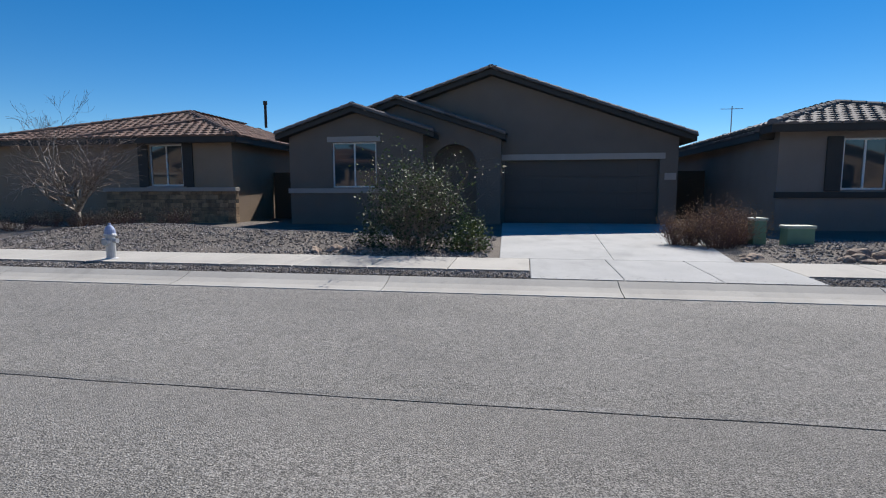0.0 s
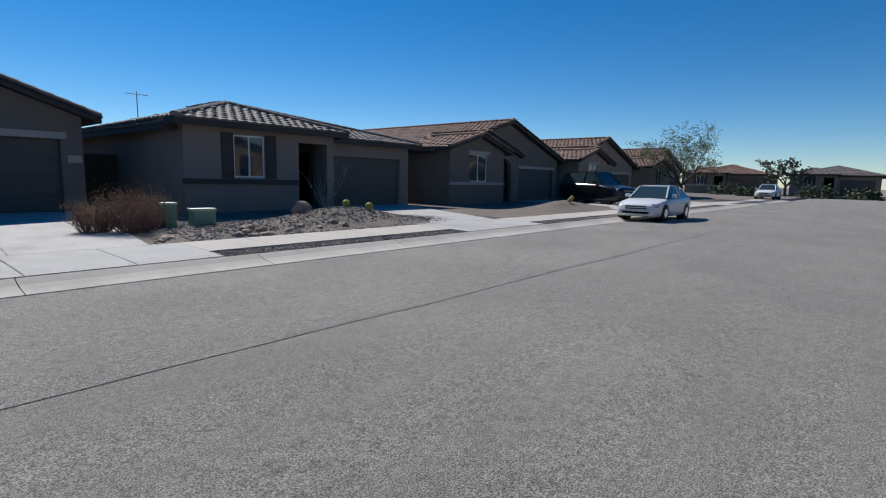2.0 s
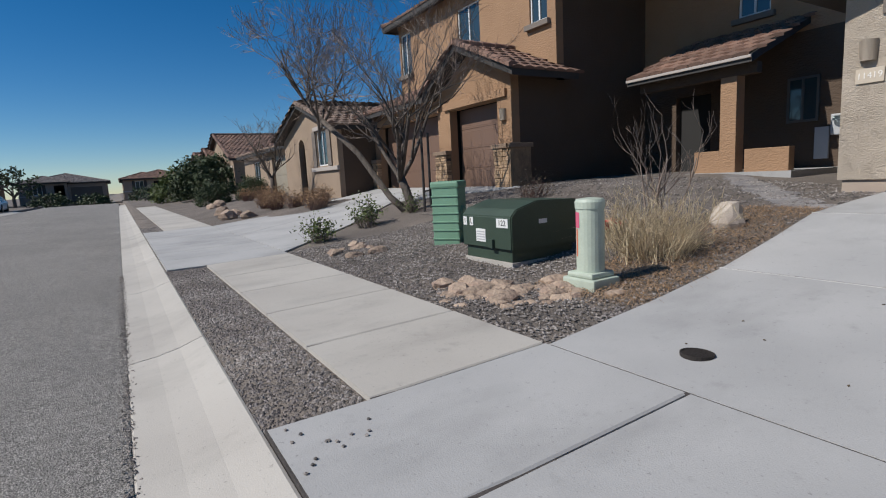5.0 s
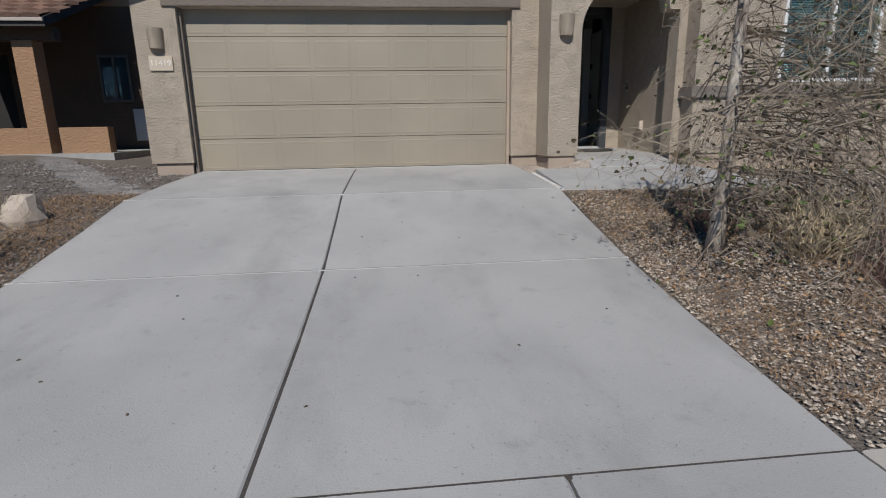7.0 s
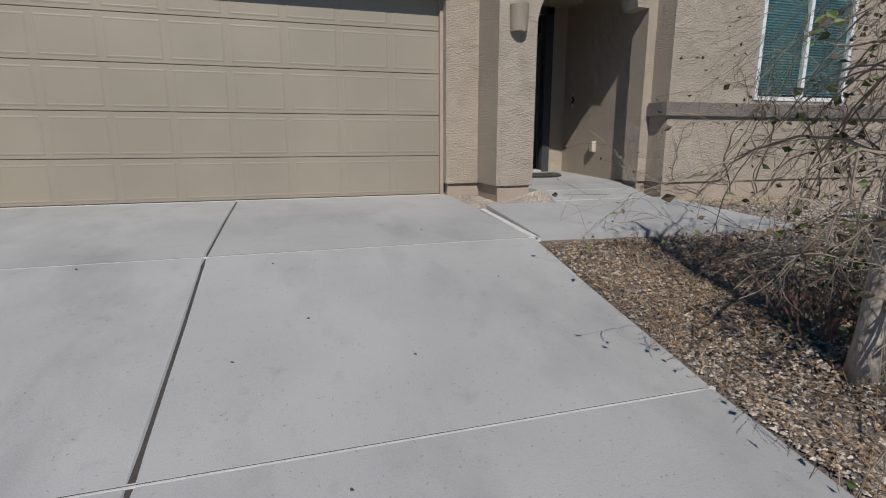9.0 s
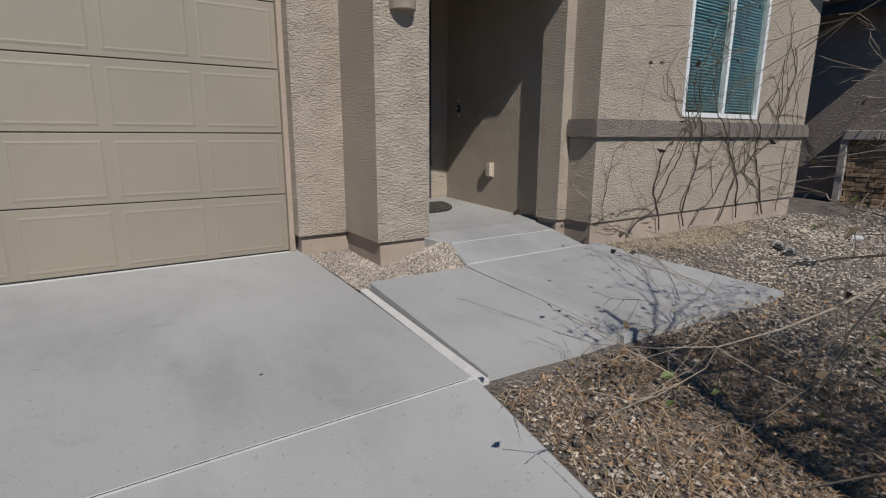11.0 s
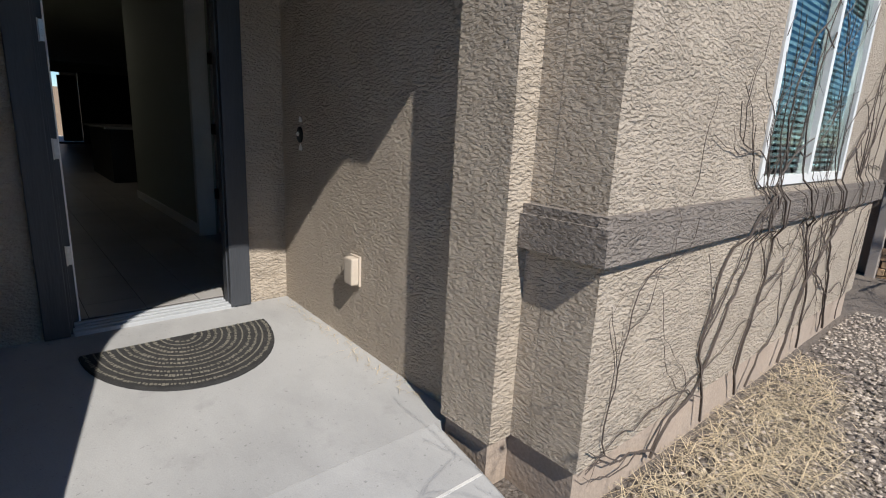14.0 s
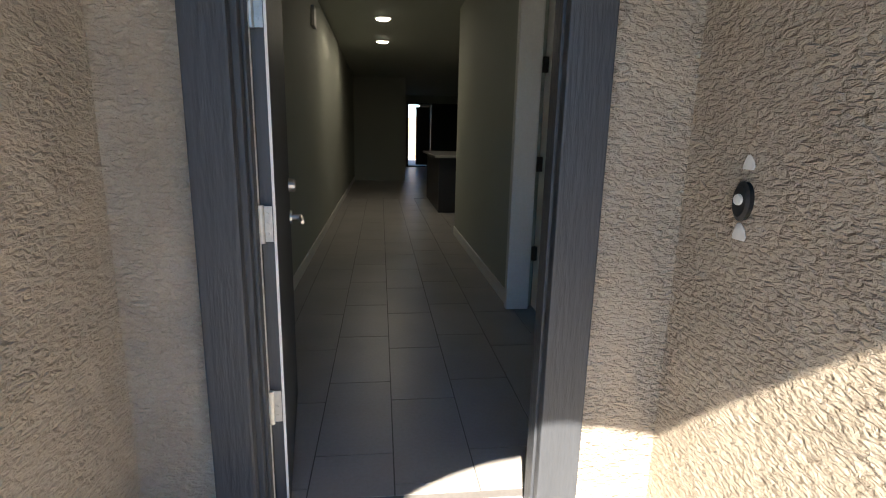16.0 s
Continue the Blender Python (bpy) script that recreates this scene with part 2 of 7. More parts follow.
M = dict(
    asphalt=layered(mat("asphalt", (0.233, 0.217, 0.198), 0.92, vary=0.55, scale=0.35, bump=1.0, bscale=110, second=(0.275, 0.256, 0.232), dist=0.012, fine=120, crisp=0.11),
                    ((30.0, (1, 1, 1), 0.44, 0.60, 0.74, 3.0), (9.0, (1, 1, 1), 0.48, 0.66, 0.86, 5.0), (0.5, (0.3, 1.2, 1), 0.42, 0.66, 0.93, 4.0))),
    seam=mat("asphalt_seam", (0.17, 0.162, 0.151), 0.92, vary=0.58, scale=2, bump=1.0, bscale=110, second=(0.222, 0.21, 0.195), dist=0.012, fine=120, crisp=0.11),
    concrete=concrete_mat("concrete", (0.42, 0.412, 0.40), (0.36, 0.354, 0.345), 0.04),
    walkcon=concrete_mat("sidewalk_concrete", (0.46, 0.43, 0.384), (0.41, 0.38, 0.34), 0.05),
    joint=mat("joint_dirt", (0.07, 0.06, 0.055), 0.95, vary=0.3, scale=6, bump=0.4, bscale=60),
    jointlight=mat("joint_strip", (0.62, 0.6, 0.57), 0.8, vary=0.1, scale=9),
    earth=mat("yard_earth", (0.185, 0.155, 0.13), 0.95, vary=0.4, scale=0.8, bump=1.0, bscale=45, second=(0.13, 0.11, 0.095), dist=0.03, fine=70),
    gravel=mat("grey_gravel", (0.25, 0.225, 0.205), 0.9, vary=0.25, scale=1.5, bump=0.5, bscale=60, second=(0.15, 0.13, 0.12), piece=0.65),
    pebble=mat("tan_pebbles", (0.42, 0.36, 0.295), 0.88, vary=0.25, scale=1.7, bump=0.3, bscale=60, second=(0.24, 0.2, 0.17), piece=0.66),
    rock=mat("pink_rock", (0.38, 0.285, 0.21), 0.9, vary=0.25, scale=6, bump=0.9, bscale=22, second=(0.28, 0.2, 0.155), piece=0.25, dist=0.03),
    flag=mat("flagstone", (0.19, 0.18, 0.18), 0.9, vary=0.2, scale=4, bump=0.6, bscale=22, second=(0.26, 0.24, 0.225), piece=0.2),
    stucco=stucco_mat("tan_stucco", (0.50, 0.423, 0.338), scale=58.0, dist=0.0125),
    stuccodk=stucco_mat("tan_stucco_dark_band", (0.26, 0.225, 0.195), scale=58.0, dist=0.013),
    foundation=mat("painted_foundation", (0.40, 0.32, 0.255), 0.9, vary=0.12, scale=3, bump=0.3, bscale=50),
    beam=mat("stained_beam", (0.185, 0.155, 0.13), 0.85, vary=0.2, scale=2, bump=0.4, bscale=30, stretch=(0.3, 2, 2)),
    garage=mat("beige_steel_panel", (0.285, 0.247, 0.19), 0.55, vary=0.03, scale=0.8, bump=0.12, bscale=150, second=(0.325, 0.28, 0.21)),
    lamptan=mat("tan_ceramic", (0.55, 0.47, 0.38), 0.6, vary=0.05, scale=8),
    plate=mat("number_plate", (0.52, 0.44, 0.34), 0.6, vary=0.05, scale=8),
    plateno=mat("number_white", (0.78, 0.74, 0.68), 0.6, vary=0.03),
    white=mat("white_paint", (0.78, 0.77, 0.74), 0.5, vary=0.04, scale=3),
    whitewin=mat("white_vinyl", (0.72, 0.72, 0.70), 0.4, vary=0.04, scale=3),
    # White vinyl darkened so its colour carries the porch shade.
    dimvinyl=mat("shaded_white_vinyl", (0.10, 0.095, 0.09), 0.5, vary=0.05, scale=3),
    blind=mat("window_blind", (0.11, 0.175, 0.185), 0.5, vary=0.05, scale=3),
    glass=glass_mat("window_glass"),
    clear=clear_glass("clear_glass"),
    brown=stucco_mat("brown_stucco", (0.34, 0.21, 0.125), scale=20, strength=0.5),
    # Dark brown of garden walls, also house walls with shade in the colour.
    browndkshade=stucco_mat("dark_and_shaded_brown_stucco", (0.105, 0.075, 0.055), scale=20, strength=0.5),
    browngar=mat("brown_steel", (0.165, 0.10, 0.07), 0.55, vary=0.05, scale=1),
    stonev=mat("ledge_stone", (0.40, 0.27, 0.16), 0.9, vary=0.2, scale=5, bump=0.7, bscale=26, second=(0.25, 0.17, 0.11), piece=0.4),
    stonecap=mat("stone_cap", (0.27, 0.19, 0.13), 0.9, vary=0.15, scale=5, bump=0.5, bscale=30),
    rooftile=mat("clay_roof_tile", (0.215, 0.125, 0.09), 0.85, vary=0.15, scale=2.0, bump=0.4, bscale=30, second=(0.17, 0.105, 0.08), piece=0.28),
    roofgrey=mat("grey_roof_tile", (0.17, 0.145, 0.135), 0.85, vary=0.15, scale=2.0, bump=0.4, bscale=30, second=(0.13, 0.112, 0.105), piece=0.25),
    tanroof=mat("tan_roof_tile", (0.235, 0.165, 0.12), 0.85, vary=0.15, scale=2.0, bump=0.4, bscale=30, second=(0.165, 0.115, 0.09), piece=0.3),
    fascia=mat("dark_fascia", (0.045, 0.04, 0.036), 0.7, vary=0.1, scale=3),
    grey1=stucco_mat("taupe_stucco", (0.205, 0.168, 0.14), strength=0.5),
    grey1gar=mat("taupe_steel", (0.095, 0.08, 0.068), 0.6, vary=0.04, scale=1),
    grey2=stucco_mat("grey_beige_stucco", (0.28, 0.235, 0.205), strength=0.5),
    grey3=stucco_mat("brown_grey_stucco", (0.21, 0.165, 0.135), strength=0.5),
    tan3=stucco_mat("warm_tan_stucco", (0.34, 0.255, 0.185), strength=0.5),
    trimlight=mat("light_trim", (0.42, 0.37, 0.33), 0.8, vary=0.06, scale=3, bump=0.2, bscale=60),
    # Near-black that stands in for shade behind doors and windows.
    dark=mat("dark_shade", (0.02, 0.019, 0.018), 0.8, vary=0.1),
    doorgrey=mat("charcoal_door_paint", (0.048, 0.052, 0.060), 0.5, vary=0.08, scale=5, bump=0.2, bscale=14, stretch=(6, 6, 0.7)),
    metal=mat("satin_nickel", (0.55, 0.54, 0.52), 0.35, 1.0, vary=0.05),
    hinge=mat("brushed_hinge", (0.6, 0.58, 0.55), 0.45, 0.9, vary=0.1, scale=20),
    black=mat("black_plastic", (0.015, 0.015, 0.016), 0.45, vary=0.1),
    rubber=mat("black_rubber", (0.022, 0.022, 0.022), 0.8, vary=0.2, scale=6),
    mat=mat("mat_fibre", (0.035, 0.034, 0.033), 0.95, vary=0.3, scale=20, bump=0.6, bscale=160),
    matpat=mat("mat_pattern", (0.23, 0.21, 0.17), 0.95, vary=0.3, scale=9, bump=0.5, bscale=120),
    interior=mat("interior_wall", (0.40, 0.42, 0.36), 0.75, vary=0.03, scale=1),
    tile=mat("floor_tile", (0.36, 0.34, 0.32), 0.38, vary=0.06, scale=2.2, second=(0.31, 0.295, 0.28), piece=0.05),
    grout=mat("grout", (0.12, 0.11, 0.105), 0.9, vary=0.1),
    lightdisc=lamp_mat("ceiling_lamp_glow", (1.0, 0.93, 0.8), 14.0),
    cabinet=mat("dark_cabinet", (0.035, 0.033, 0.035), 0.45, vary=0.1),
    counter=mat("counter_top", (0.35, 0.34, 0.33), 0.25, vary=0.1, scale=8),
    txgreen=mat("transformer_green", (0.038, 0.062, 0.042), 0.55, vary=0.14, scale=3, bump=0.1, bscale=40),
    boxgreen=mat("pedestal_green", (0.17, 0.32, 0.215), 0.6, vary=0.1, scale=4),
    palegreen=mat("pale_green_plastic", (0.46, 0.52, 0.43), 0.55, vary=0.06, scale=4, second=(0.40, 0.45, 0.37)),
    sticker=mat("white_sticker", (0.72, 0.72, 0.7), 0.5, vary=0.04),
    red=mat("red_fabric", (0.6, 0.035, 0.04), 0.7, vary=0.2, scale=12),
    orange=mat("orange_sticker", (0.65, 0.16, 0.08), 0.6, vary=0.05),
    pink=mat("pink_sticker", (0.62, 0.12, 0.2), 0.6, vary=0.05),
    iron=mat("cast_iron", (0.035, 0.028, 0.024), 0.7, 0.3, vary=0.3, scale=20, bump=0.5, bscale=70),
    bark=mat("grey_bark", (0.14, 0.115, 0.095), 0.95, vary=0.25, scale=9, bump=1.0, bscale=30, second=(0.075, 0.06, 0.05), stretch=(1, 1, 0.3)),
    palebark=mat("pale_bark", (0.42, 0.38, 0.33), 0.92, vary=0.25, scale=13, bump=1.0, bscale=28, second=(0.17, 0.135, 0.11), stretch=(1, 1, 0.4)),
    paletwig=mat("pale_twig", (0.31, 0.26, 0.20), 0.9, vary=0.25, scale=8, second=(0.26, 0.21, 0.16)),
    twig=mat("bare_twig", (0.27, 0.21, 0.17), 0.9, vary=0.2, scale=8),
    darktwig=mat("dark_vine", (0.10, 0.078, 0.064), 0.9, vary=0.2, scale=8),
    redtwig=mat("reddish_twig", (0.20, 0.12, 0.10), 0.9, vary=0.2, scale=8),
    straw=mat("dry_straw", (0.58, 0.47, 0.31), 0.9, vary=0.2, scale=6, piece=0.3),
    litter=mat("leaf_litter", (0.34, 0.215, 0.12), 0.9, vary=0.2, scale=6, piece=0.4),
    leaf=mat("green_leaf", (0.12, 0.155, 0.045), 0.6, vary=0.2, scale=5, piece=0.35),
    leafdk=mat("olive_leaf", (0.05, 0.072, 0.025), 0.65, vary=0.2, scale=5, piece=0.35),
    dryleaf=mat("dry_leaf", (0.10, 0.075, 0.045), 0.8, vary=0.2, scale=5, piece=0.4),
    cactus=mat("yellow_cactus", (0.33, 0.30, 0.07), 0.8, vary=0.2, scale=20, bump=0.8, bscale=40),
    carwhite=mat("white_car_paint", (0.74, 0.75, 0.76), 0.18, vary=0.01),
    carblack=mat("black_car_paint", (0.012, 0.012, 0.014), 0.2, vary=0.01),
    chrome=mat("chrome", (0.7, 0.7, 0.72), 0.12, 1.0, vary=0.02),
    headlight=mat("headlight_lens", (0.5, 0.52, 0.54), 0.1, vary=0.02),
    hydrant=mat("silver_paint", (0.55, 0.56, 0.57), 0.45, 0.2, vary=0.1, scale=9),
    bluepaint=mat("blue_paint", (0.35, 0.42, 0.62), 0.5, vary=0.05),
    meter=mat("meter_grey", (0.42, 0.43, 0.44), 0.5, vary=0.05),
    hill=mat("far_hill", (0.12, 0.12, 0.12), 0.95, vary=0.2, scale=0.02),
)

# ---- building helpers ----
rng = random.Random(7)


def part(name, bm, material, parent=None, label="", smooth=False):
    """Links a bmesh as one mesh object, under parent if given."""
    me = bpy.data.meshes.new(name)
    bm.to_mesh(me)
    bm.free()
    return link(name, me, material, parent, label, smooth)


def link(name, me, material, parent=None, label="", smooth=False):
    for m in (material if isinstance(material, (list, tuple)) else [material]):
        me.materials.append(m)
    if smooth:
        me.shade_smooth()
    ob = new(name, me)
    if parent is not None:
        ob.parent = parent
    if label:
        ob["label"] = label
    return ob


def raw(name, verts, faces, material, parent=None, label="", smooth=False):
    me = bpy.data.meshes.new(name)
    me.from_pydata(verts, [], faces)
    me.update()
    return link(name, me, material, parent, label, smooth)


def thing(name, m, label, category, group="", kind=""):
    ob = new(name)
    ob.empty_display_size = 0.2
    ob.matrix_world = m if isinstance(m, Matrix) else pose(*m)
    return tagged(ob, label, category, group, kind)


def add_box(bm, x0, x1, y0, y1, z0, z1, bevel=0.0):
    vs = [bm.verts.new((x, y, z)) for z in (z0, z1) for y in (y0, y1) for x in (x0, x1)]
    fs = [bm.faces.new([vs[i] for i in f]) for f in ((0, 2, 3, 1), (4, 5, 7, 6), (0, 1, 5, 4), (2, 6, 7, 3), (0, 4, 6, 2), (1, 3, 7, 5))]
    if bevel:
        es = list({e for f in fs for e in f.edges})
        bmesh.ops.bevel(bm, geom=es, offset=bevel, segments=2, profile=0.6, affect='EDGES')
    return bm


def box(x0, x1, y0, y1, z0, z1, bevel=0.0):
    return add_box(bmesh.new(), x0, x1, y0, y1, z0, z1, bevel)


def add_prism(bm, poly, y0, y1):
    """A polygon of (x, z) pushed from y0 to y1."""
    a = [bm.verts.new((x, y0, z)) for x, z in poly]
    b = [bm.verts.new((x, y1, z)) for x, z in poly]
    n = len(poly)
    bm.faces.new(a)
    bm.faces.new(b[::-1])
    for i in range(n):
        bm.faces.new((a[i], b[i], b[(i + 1) % n], a[(i + 1) % n]))
    bmesh.ops.recalc_face_normals(bm, faces=bm.faces)
    return bm


def prism(poly, y0, y1):
    return add_prism(bmesh.new(), poly, y0, y1)


def add_tube(bm, pts, radii, sides=6, caps=True):
    rings = []
    pts = [Vector(p) for p in pts]
    for i, p in enumerate(pts):
        d = (pts[min(i + 1, len(pts) - 1)] - pts[max(i - 1, 0)])
        d = d.normalized() if d.length > 1e-6 else Vector((0, 0, 1))
        u = d.orthogonal().normalized()
        v = d.cross(u)
        rings.append([bm.verts.new(p + (u * math.cos(6.2832 * k / sides) + v * math.sin(6.2832 * k / sides)) * radii[i]) for k in range(sides)])
    for a, b in zip(rings, rings[1:]):
        for k in range(sides):
            bm.faces.new((a[k], a[(k + 1) % sides], b[(k + 1) % sides], b[k]))
    if caps and sides > 2:
        bm.faces.new(rings[0][::-1])
        bm.faces.new(rings[-1])
    return bm


def lathe(profile, sides=20, center=(0, 0)):
    """A turned body from (radius, z) pairs."""
    bm = bmesh.new()
    add_tube_profile(bm, profile, sides, center)
    return bm


def add_tube_profile(bm, profile, sides, center):
    rings = [[bm.verts.new((center[0] + r * math.cos(6.2832 * k / sides), center[1] + r * math.sin(6.2832 * k / sides), z)) for k in range(sides)] for r, z in profile]
    for a, b in zip(rings, rings[1:]):
        for k in range(sides):
            bm.faces.new((a[k], a[(k + 1) % sides], b[(k + 1) % sides], b[k]))
    bm.faces.new(rings[0][::-1])
    bm.faces.new(rings[-1])


def wall_bm(x0, x1, z0, z1, y0, y1, holes=()):
    """A wall along x with thickness y0..y1 and rectangular holes (hx0, hx1, hz0, hz1) right through it."""
    bm = bmesh.new()
    xs = sorted({x0, x1, *[min(max(v, x0), x1) for h in holes for v in h[:2]]})
    zs = sorted({z0, z1, *[min(max(v, z0), z1) for h in holes for v in h[2:]]})
    nx, nz = len(xs) - 1, len(zs) - 1
    solid = [[not any(h[0] < (xs[i] + xs[i + 1]) / 2 < h[1] and h[2] < (zs[j] + zs[j + 1]) / 2 < h[3] for h in holes) for j in range(nz)] for i in range(nx)]
    vs = {}

    def v(i, j, y):
        if (i, j, y) not in vs:
            vs[i, j, y] = bm.verts.new((xs[i], y, zs[j]))
        return vs[i, j, y]

    for i in range(nx):
        for j in range(nz):
            if not solid[i][j]:
                continue
            bm.faces.new((v(i, j, y0), v(i + 1, j, y0), v(i + 1, j + 1, y0), v(i, j + 1, y0)))
            bm.faces.new((v(i, j, y1), v(i, j + 1, y1), v(i + 1, j + 1, y1), v(i + 1, j, y1)))
            for di, dj, a, b in ((-1, 0, (0, 0), (0, 1)), (1, 0, (1, 1), (1, 0)), (0, -1, (1, 0), (0, 0)), (0, 1, (0, 1), (1, 1))):
                k, m = i + di, j + dj
                if 0 <= k < nx and 0 <= m < nz and solid[k][m]:
                    continue
                bm.faces.new((v(i + a[0], j + a[1], y0), v(i + b[0], j + b[1], y0), v(i + b[0], j + b[1], y1), v(i + a[0], j + a[1], y1)))
    bmesh.ops.recalc_face_normals(bm, faces=bm.faces)
    return bm


def inside(p, poly):
    c, j = False, len(poly) - 1
    for i in range(len(poly)):
        (xi, yi), (xj, yj) = poly[i], poly[j]
        if (yi > p[1]) != (yj > p[1]) and p[0] < (xj - xi) * (p[1] - yi) / (yj - yi) + xi:
            c = not c
        j = i
    return c


def slope_tiles(corners, material, parent, across=0.33, along=0.36, seed=1, rise=0.035, keep=False):
    """Overlapping roof tiles on a plane: corners[0] to corners[1] is the eave, the rest follow round. One curved tile is 10 faces."""
    r = random.Random(seed)
    o, e = Vector(corners[0]), Vector(corners[1])
    u = (e - o).normalized()
    nrm = u.cross(Vector(corners[2]) - o).normalized()
    if nrm.z < 0:
        nrm = -nrm
    v = nrm.cross(u)
    if v.z < 0:
        v = -v
    poly = [((Vector(c) - o).dot(u), (Vector(c) - o).dot(v)) for c in corners]
    umin, umax = min(p[0] for p in poly), max(p[0] for p in poly)
    vmax = max(p[1] for p in poly)
    verts, faces = [], []
    sect = [(0.02, 0.0), (0.16, 0.55), (0.5, 1.0), (0.84, 0.55), (0.98, 0.0)]
    row, b = 0, -0.04
    while b < vmax:
        a = umin + (across / 2 if row % 2 else 0)
        while a < umax:
            if inside((a + across / 2, min(b + along / 2, vmax - 0.02)), poly):
                lift = 0.03 + r.uniform(0, 0.012)
                skew = r.uniform(-0.012, 0.012)
                base = len(verts)
                for bb, h in ((b + skew, lift), (b + along * 1.12 + skew, 0.004)):
                    for s, k in sect:
                        verts.append(o + u * (a + s * across) + v * bb + nrm * (h + k * rise))
                for s in (sect[0], sect[-1]):
                    verts.append(o + u * (a + s[0] * across) + v * (b + skew) + nrm * -0.01)
                for k in range(4):
                    faces.append((base + k, base + k + 1, base + 6 + k, base + 5 + k))
                faces.append((base + 10, base + 11, base + 4, base + 3, base + 2, base + 1, base))
            a += across
        b += along
        row += 1
    ob = raw("roof_tiles", verts, faces, material, parent)
    ob["kind"] = "stuff"
    return ob


def slab_of(corners, thick, name, material, parent, label=""):
    """A flat plate under a polygon of points."""
    bm = bmesh.new()
    a = [bm.verts.new(Vector(c)) for c in corners]
    b = [bm.verts.new(Vector(c) - Vector((0, 0, thick))) for c in corners]
    n = len(a)
    bm.faces.new(a)
    bm.faces.new(b[::-1])
    for i in range(n):
        bm.faces.new((a[i], b[i], b[(i + 1) % n], a[(i + 1) % n]))
    bmesh.ops.recalc_face_normals(bm, faces=bm.faces)
    return part(name, bm, material, parent, label)


def ridge_caps(p, q, material, parent, step=0.38):
    """Half-round tiles along a ridge or hip."""
    bm = bmesh.new()
    p, q = Vector(p), Vector(q)
    n = max(1, int((q - p).length / step))
    d = (q - p) / n
    side = d.cross(Vector((0, 0, 1))).normalized() * 0.13
    for i in range(n):
        a, b = p + d * i, p + d * (i + 1.12)
        ring = []
        for c, s in ((a, 1.08), (b, 0.9)):
            ring.append([bm.verts.new(c + side * math.cos(t) * s + Vector((0, 0, 0.10 * math.sin(t) * s + 0.0))) for t in (-0.35, 0.5, 1.2, 1.94, 2.64, 3.49)])
        for k in range(5):
            bm.faces.new((ring[0][k], ring[0][k + 1], ring[1][k + 1], ring[1][k]))
        bm.faces.new(ring[0])
    ob = part("ridge_tiles", bm, material, parent)
    return ob


def window_unit(parent, x0, x1, z0, z1, y, frame_w=0.05, name="window", mid=True, trim=None, pane="glass"):
    """A window facing -y, its outer face near y: frame, panes, blind slats behind the glass."""
    w = part(name, add_frame(x0, x1, z0, z1, y, y + 0.06, frame_w), M["whitewin"], parent, "white vinyl window frame")
    xm = (x0 + x1) / 2
    if mid:
        part("mullion", box(xm - frame_w * 0.5, xm + frame_w * 0.5, y - 0.005, y + 0.055, z0 + frame_w, z1 - frame_w), M["whitewin"], w)
    for a, b in (((x0, xm), (xm, x1)) if mid else ((x0, x1),)):
        part("pane", box(a + frame_w * 0.5, b - frame_w * 0.5, y + 0.025, y + 0.03, z0 + frame_w * 0.5, z1 - frame_w * 0.5), M[pane], w).visible_shadow = pane == "glass"
    if trim:
        t, mt = trim
        part("head_trim", box(x0 - t, x1 + t, y - 0.1, y - 0.0, z1, z1 + t * 1.1, 0.01), mt, w)
        part("window_sill", box(x0 - t, x1 + t, y - 0.1, y - 0.0, z0 - t * 0.9, z0, 0.01), mt, w)
    return w


def add_frame(x0, x1, z0, z1, y0, y1, w, bm=None):
    bm = bm or bmesh.new()
    add_box(bm, x0, x0 + w, y0, y1, z0, z1)
    add_box(bm, x1 - w, x1, y0, y1, z0, z1)
    add_box(bm, x0 + w, x1 - w, y0, y1, z0, z0 + w)
    add_box(bm, x0 + w, x1 - w, y0, y1, z1 - w, z1)
    return bm


def garage_door(parent, x0, x1, z0, z1, y, material, rows=4, cols=8, label=""):
    """A sectional door: each section is a part with pressed panels."""
    door = part("garage_door", box(x0, x1, y + 0.03, y + 0.06, z0, z1), material, parent, label)
    h = (z1 - z0) / rows
    cw = (x1 - x0) / cols
    for r in range(rows):
        bm = bmesh.new()
        a, b = z0 + r * h + 0.004, z0 + (r + 1) * h - 0.004
        add_box(bm, x0, x1, y, y + 0.03, a, b, 0.004)
        part("door_section", bm, material, door)
        for c in range(cols):
            p, q = x0 + c * cw + cw * 0.055, x0 + (c + 1) * cw - cw * 0.055
            za, zb = a + h * 0.08, b - h * 0.10
            bm = bmesh.new()
            o = [bm.verts.new(t) for t in ((p, y - 0.001, za), (q, y - 0.001, za), (q, y - 0.001, zb), (p, y - 0.001, zb))]
            i1 = [bm.verts.new(t) for t in ((p + .016, y - 0.0038, za + .016), (q - .016, y - 0.0038, za + .016), (q - .016, y - 0.0038, zb - .016), (p + .016, y - 0.0038, zb - .016))]
            i2 = [bm.verts.new(t) for t in ((p + .028, y - 0.002, za + .028), (q - .028, y - 0.002, za + .028), (q - .028, y - 0.002, zb - .028), (p + .028, y - 0.002, zb - .028))]
            for A, B in ((o, i1), (i1, i2)):
                for k in range(4):
                    bm.faces.new((A[k], A[(k + 1) % 4], B[(k + 1) % 4], B[k]))
            bm.faces.new(i2)
            part("panel", bm, material, door)
    return door


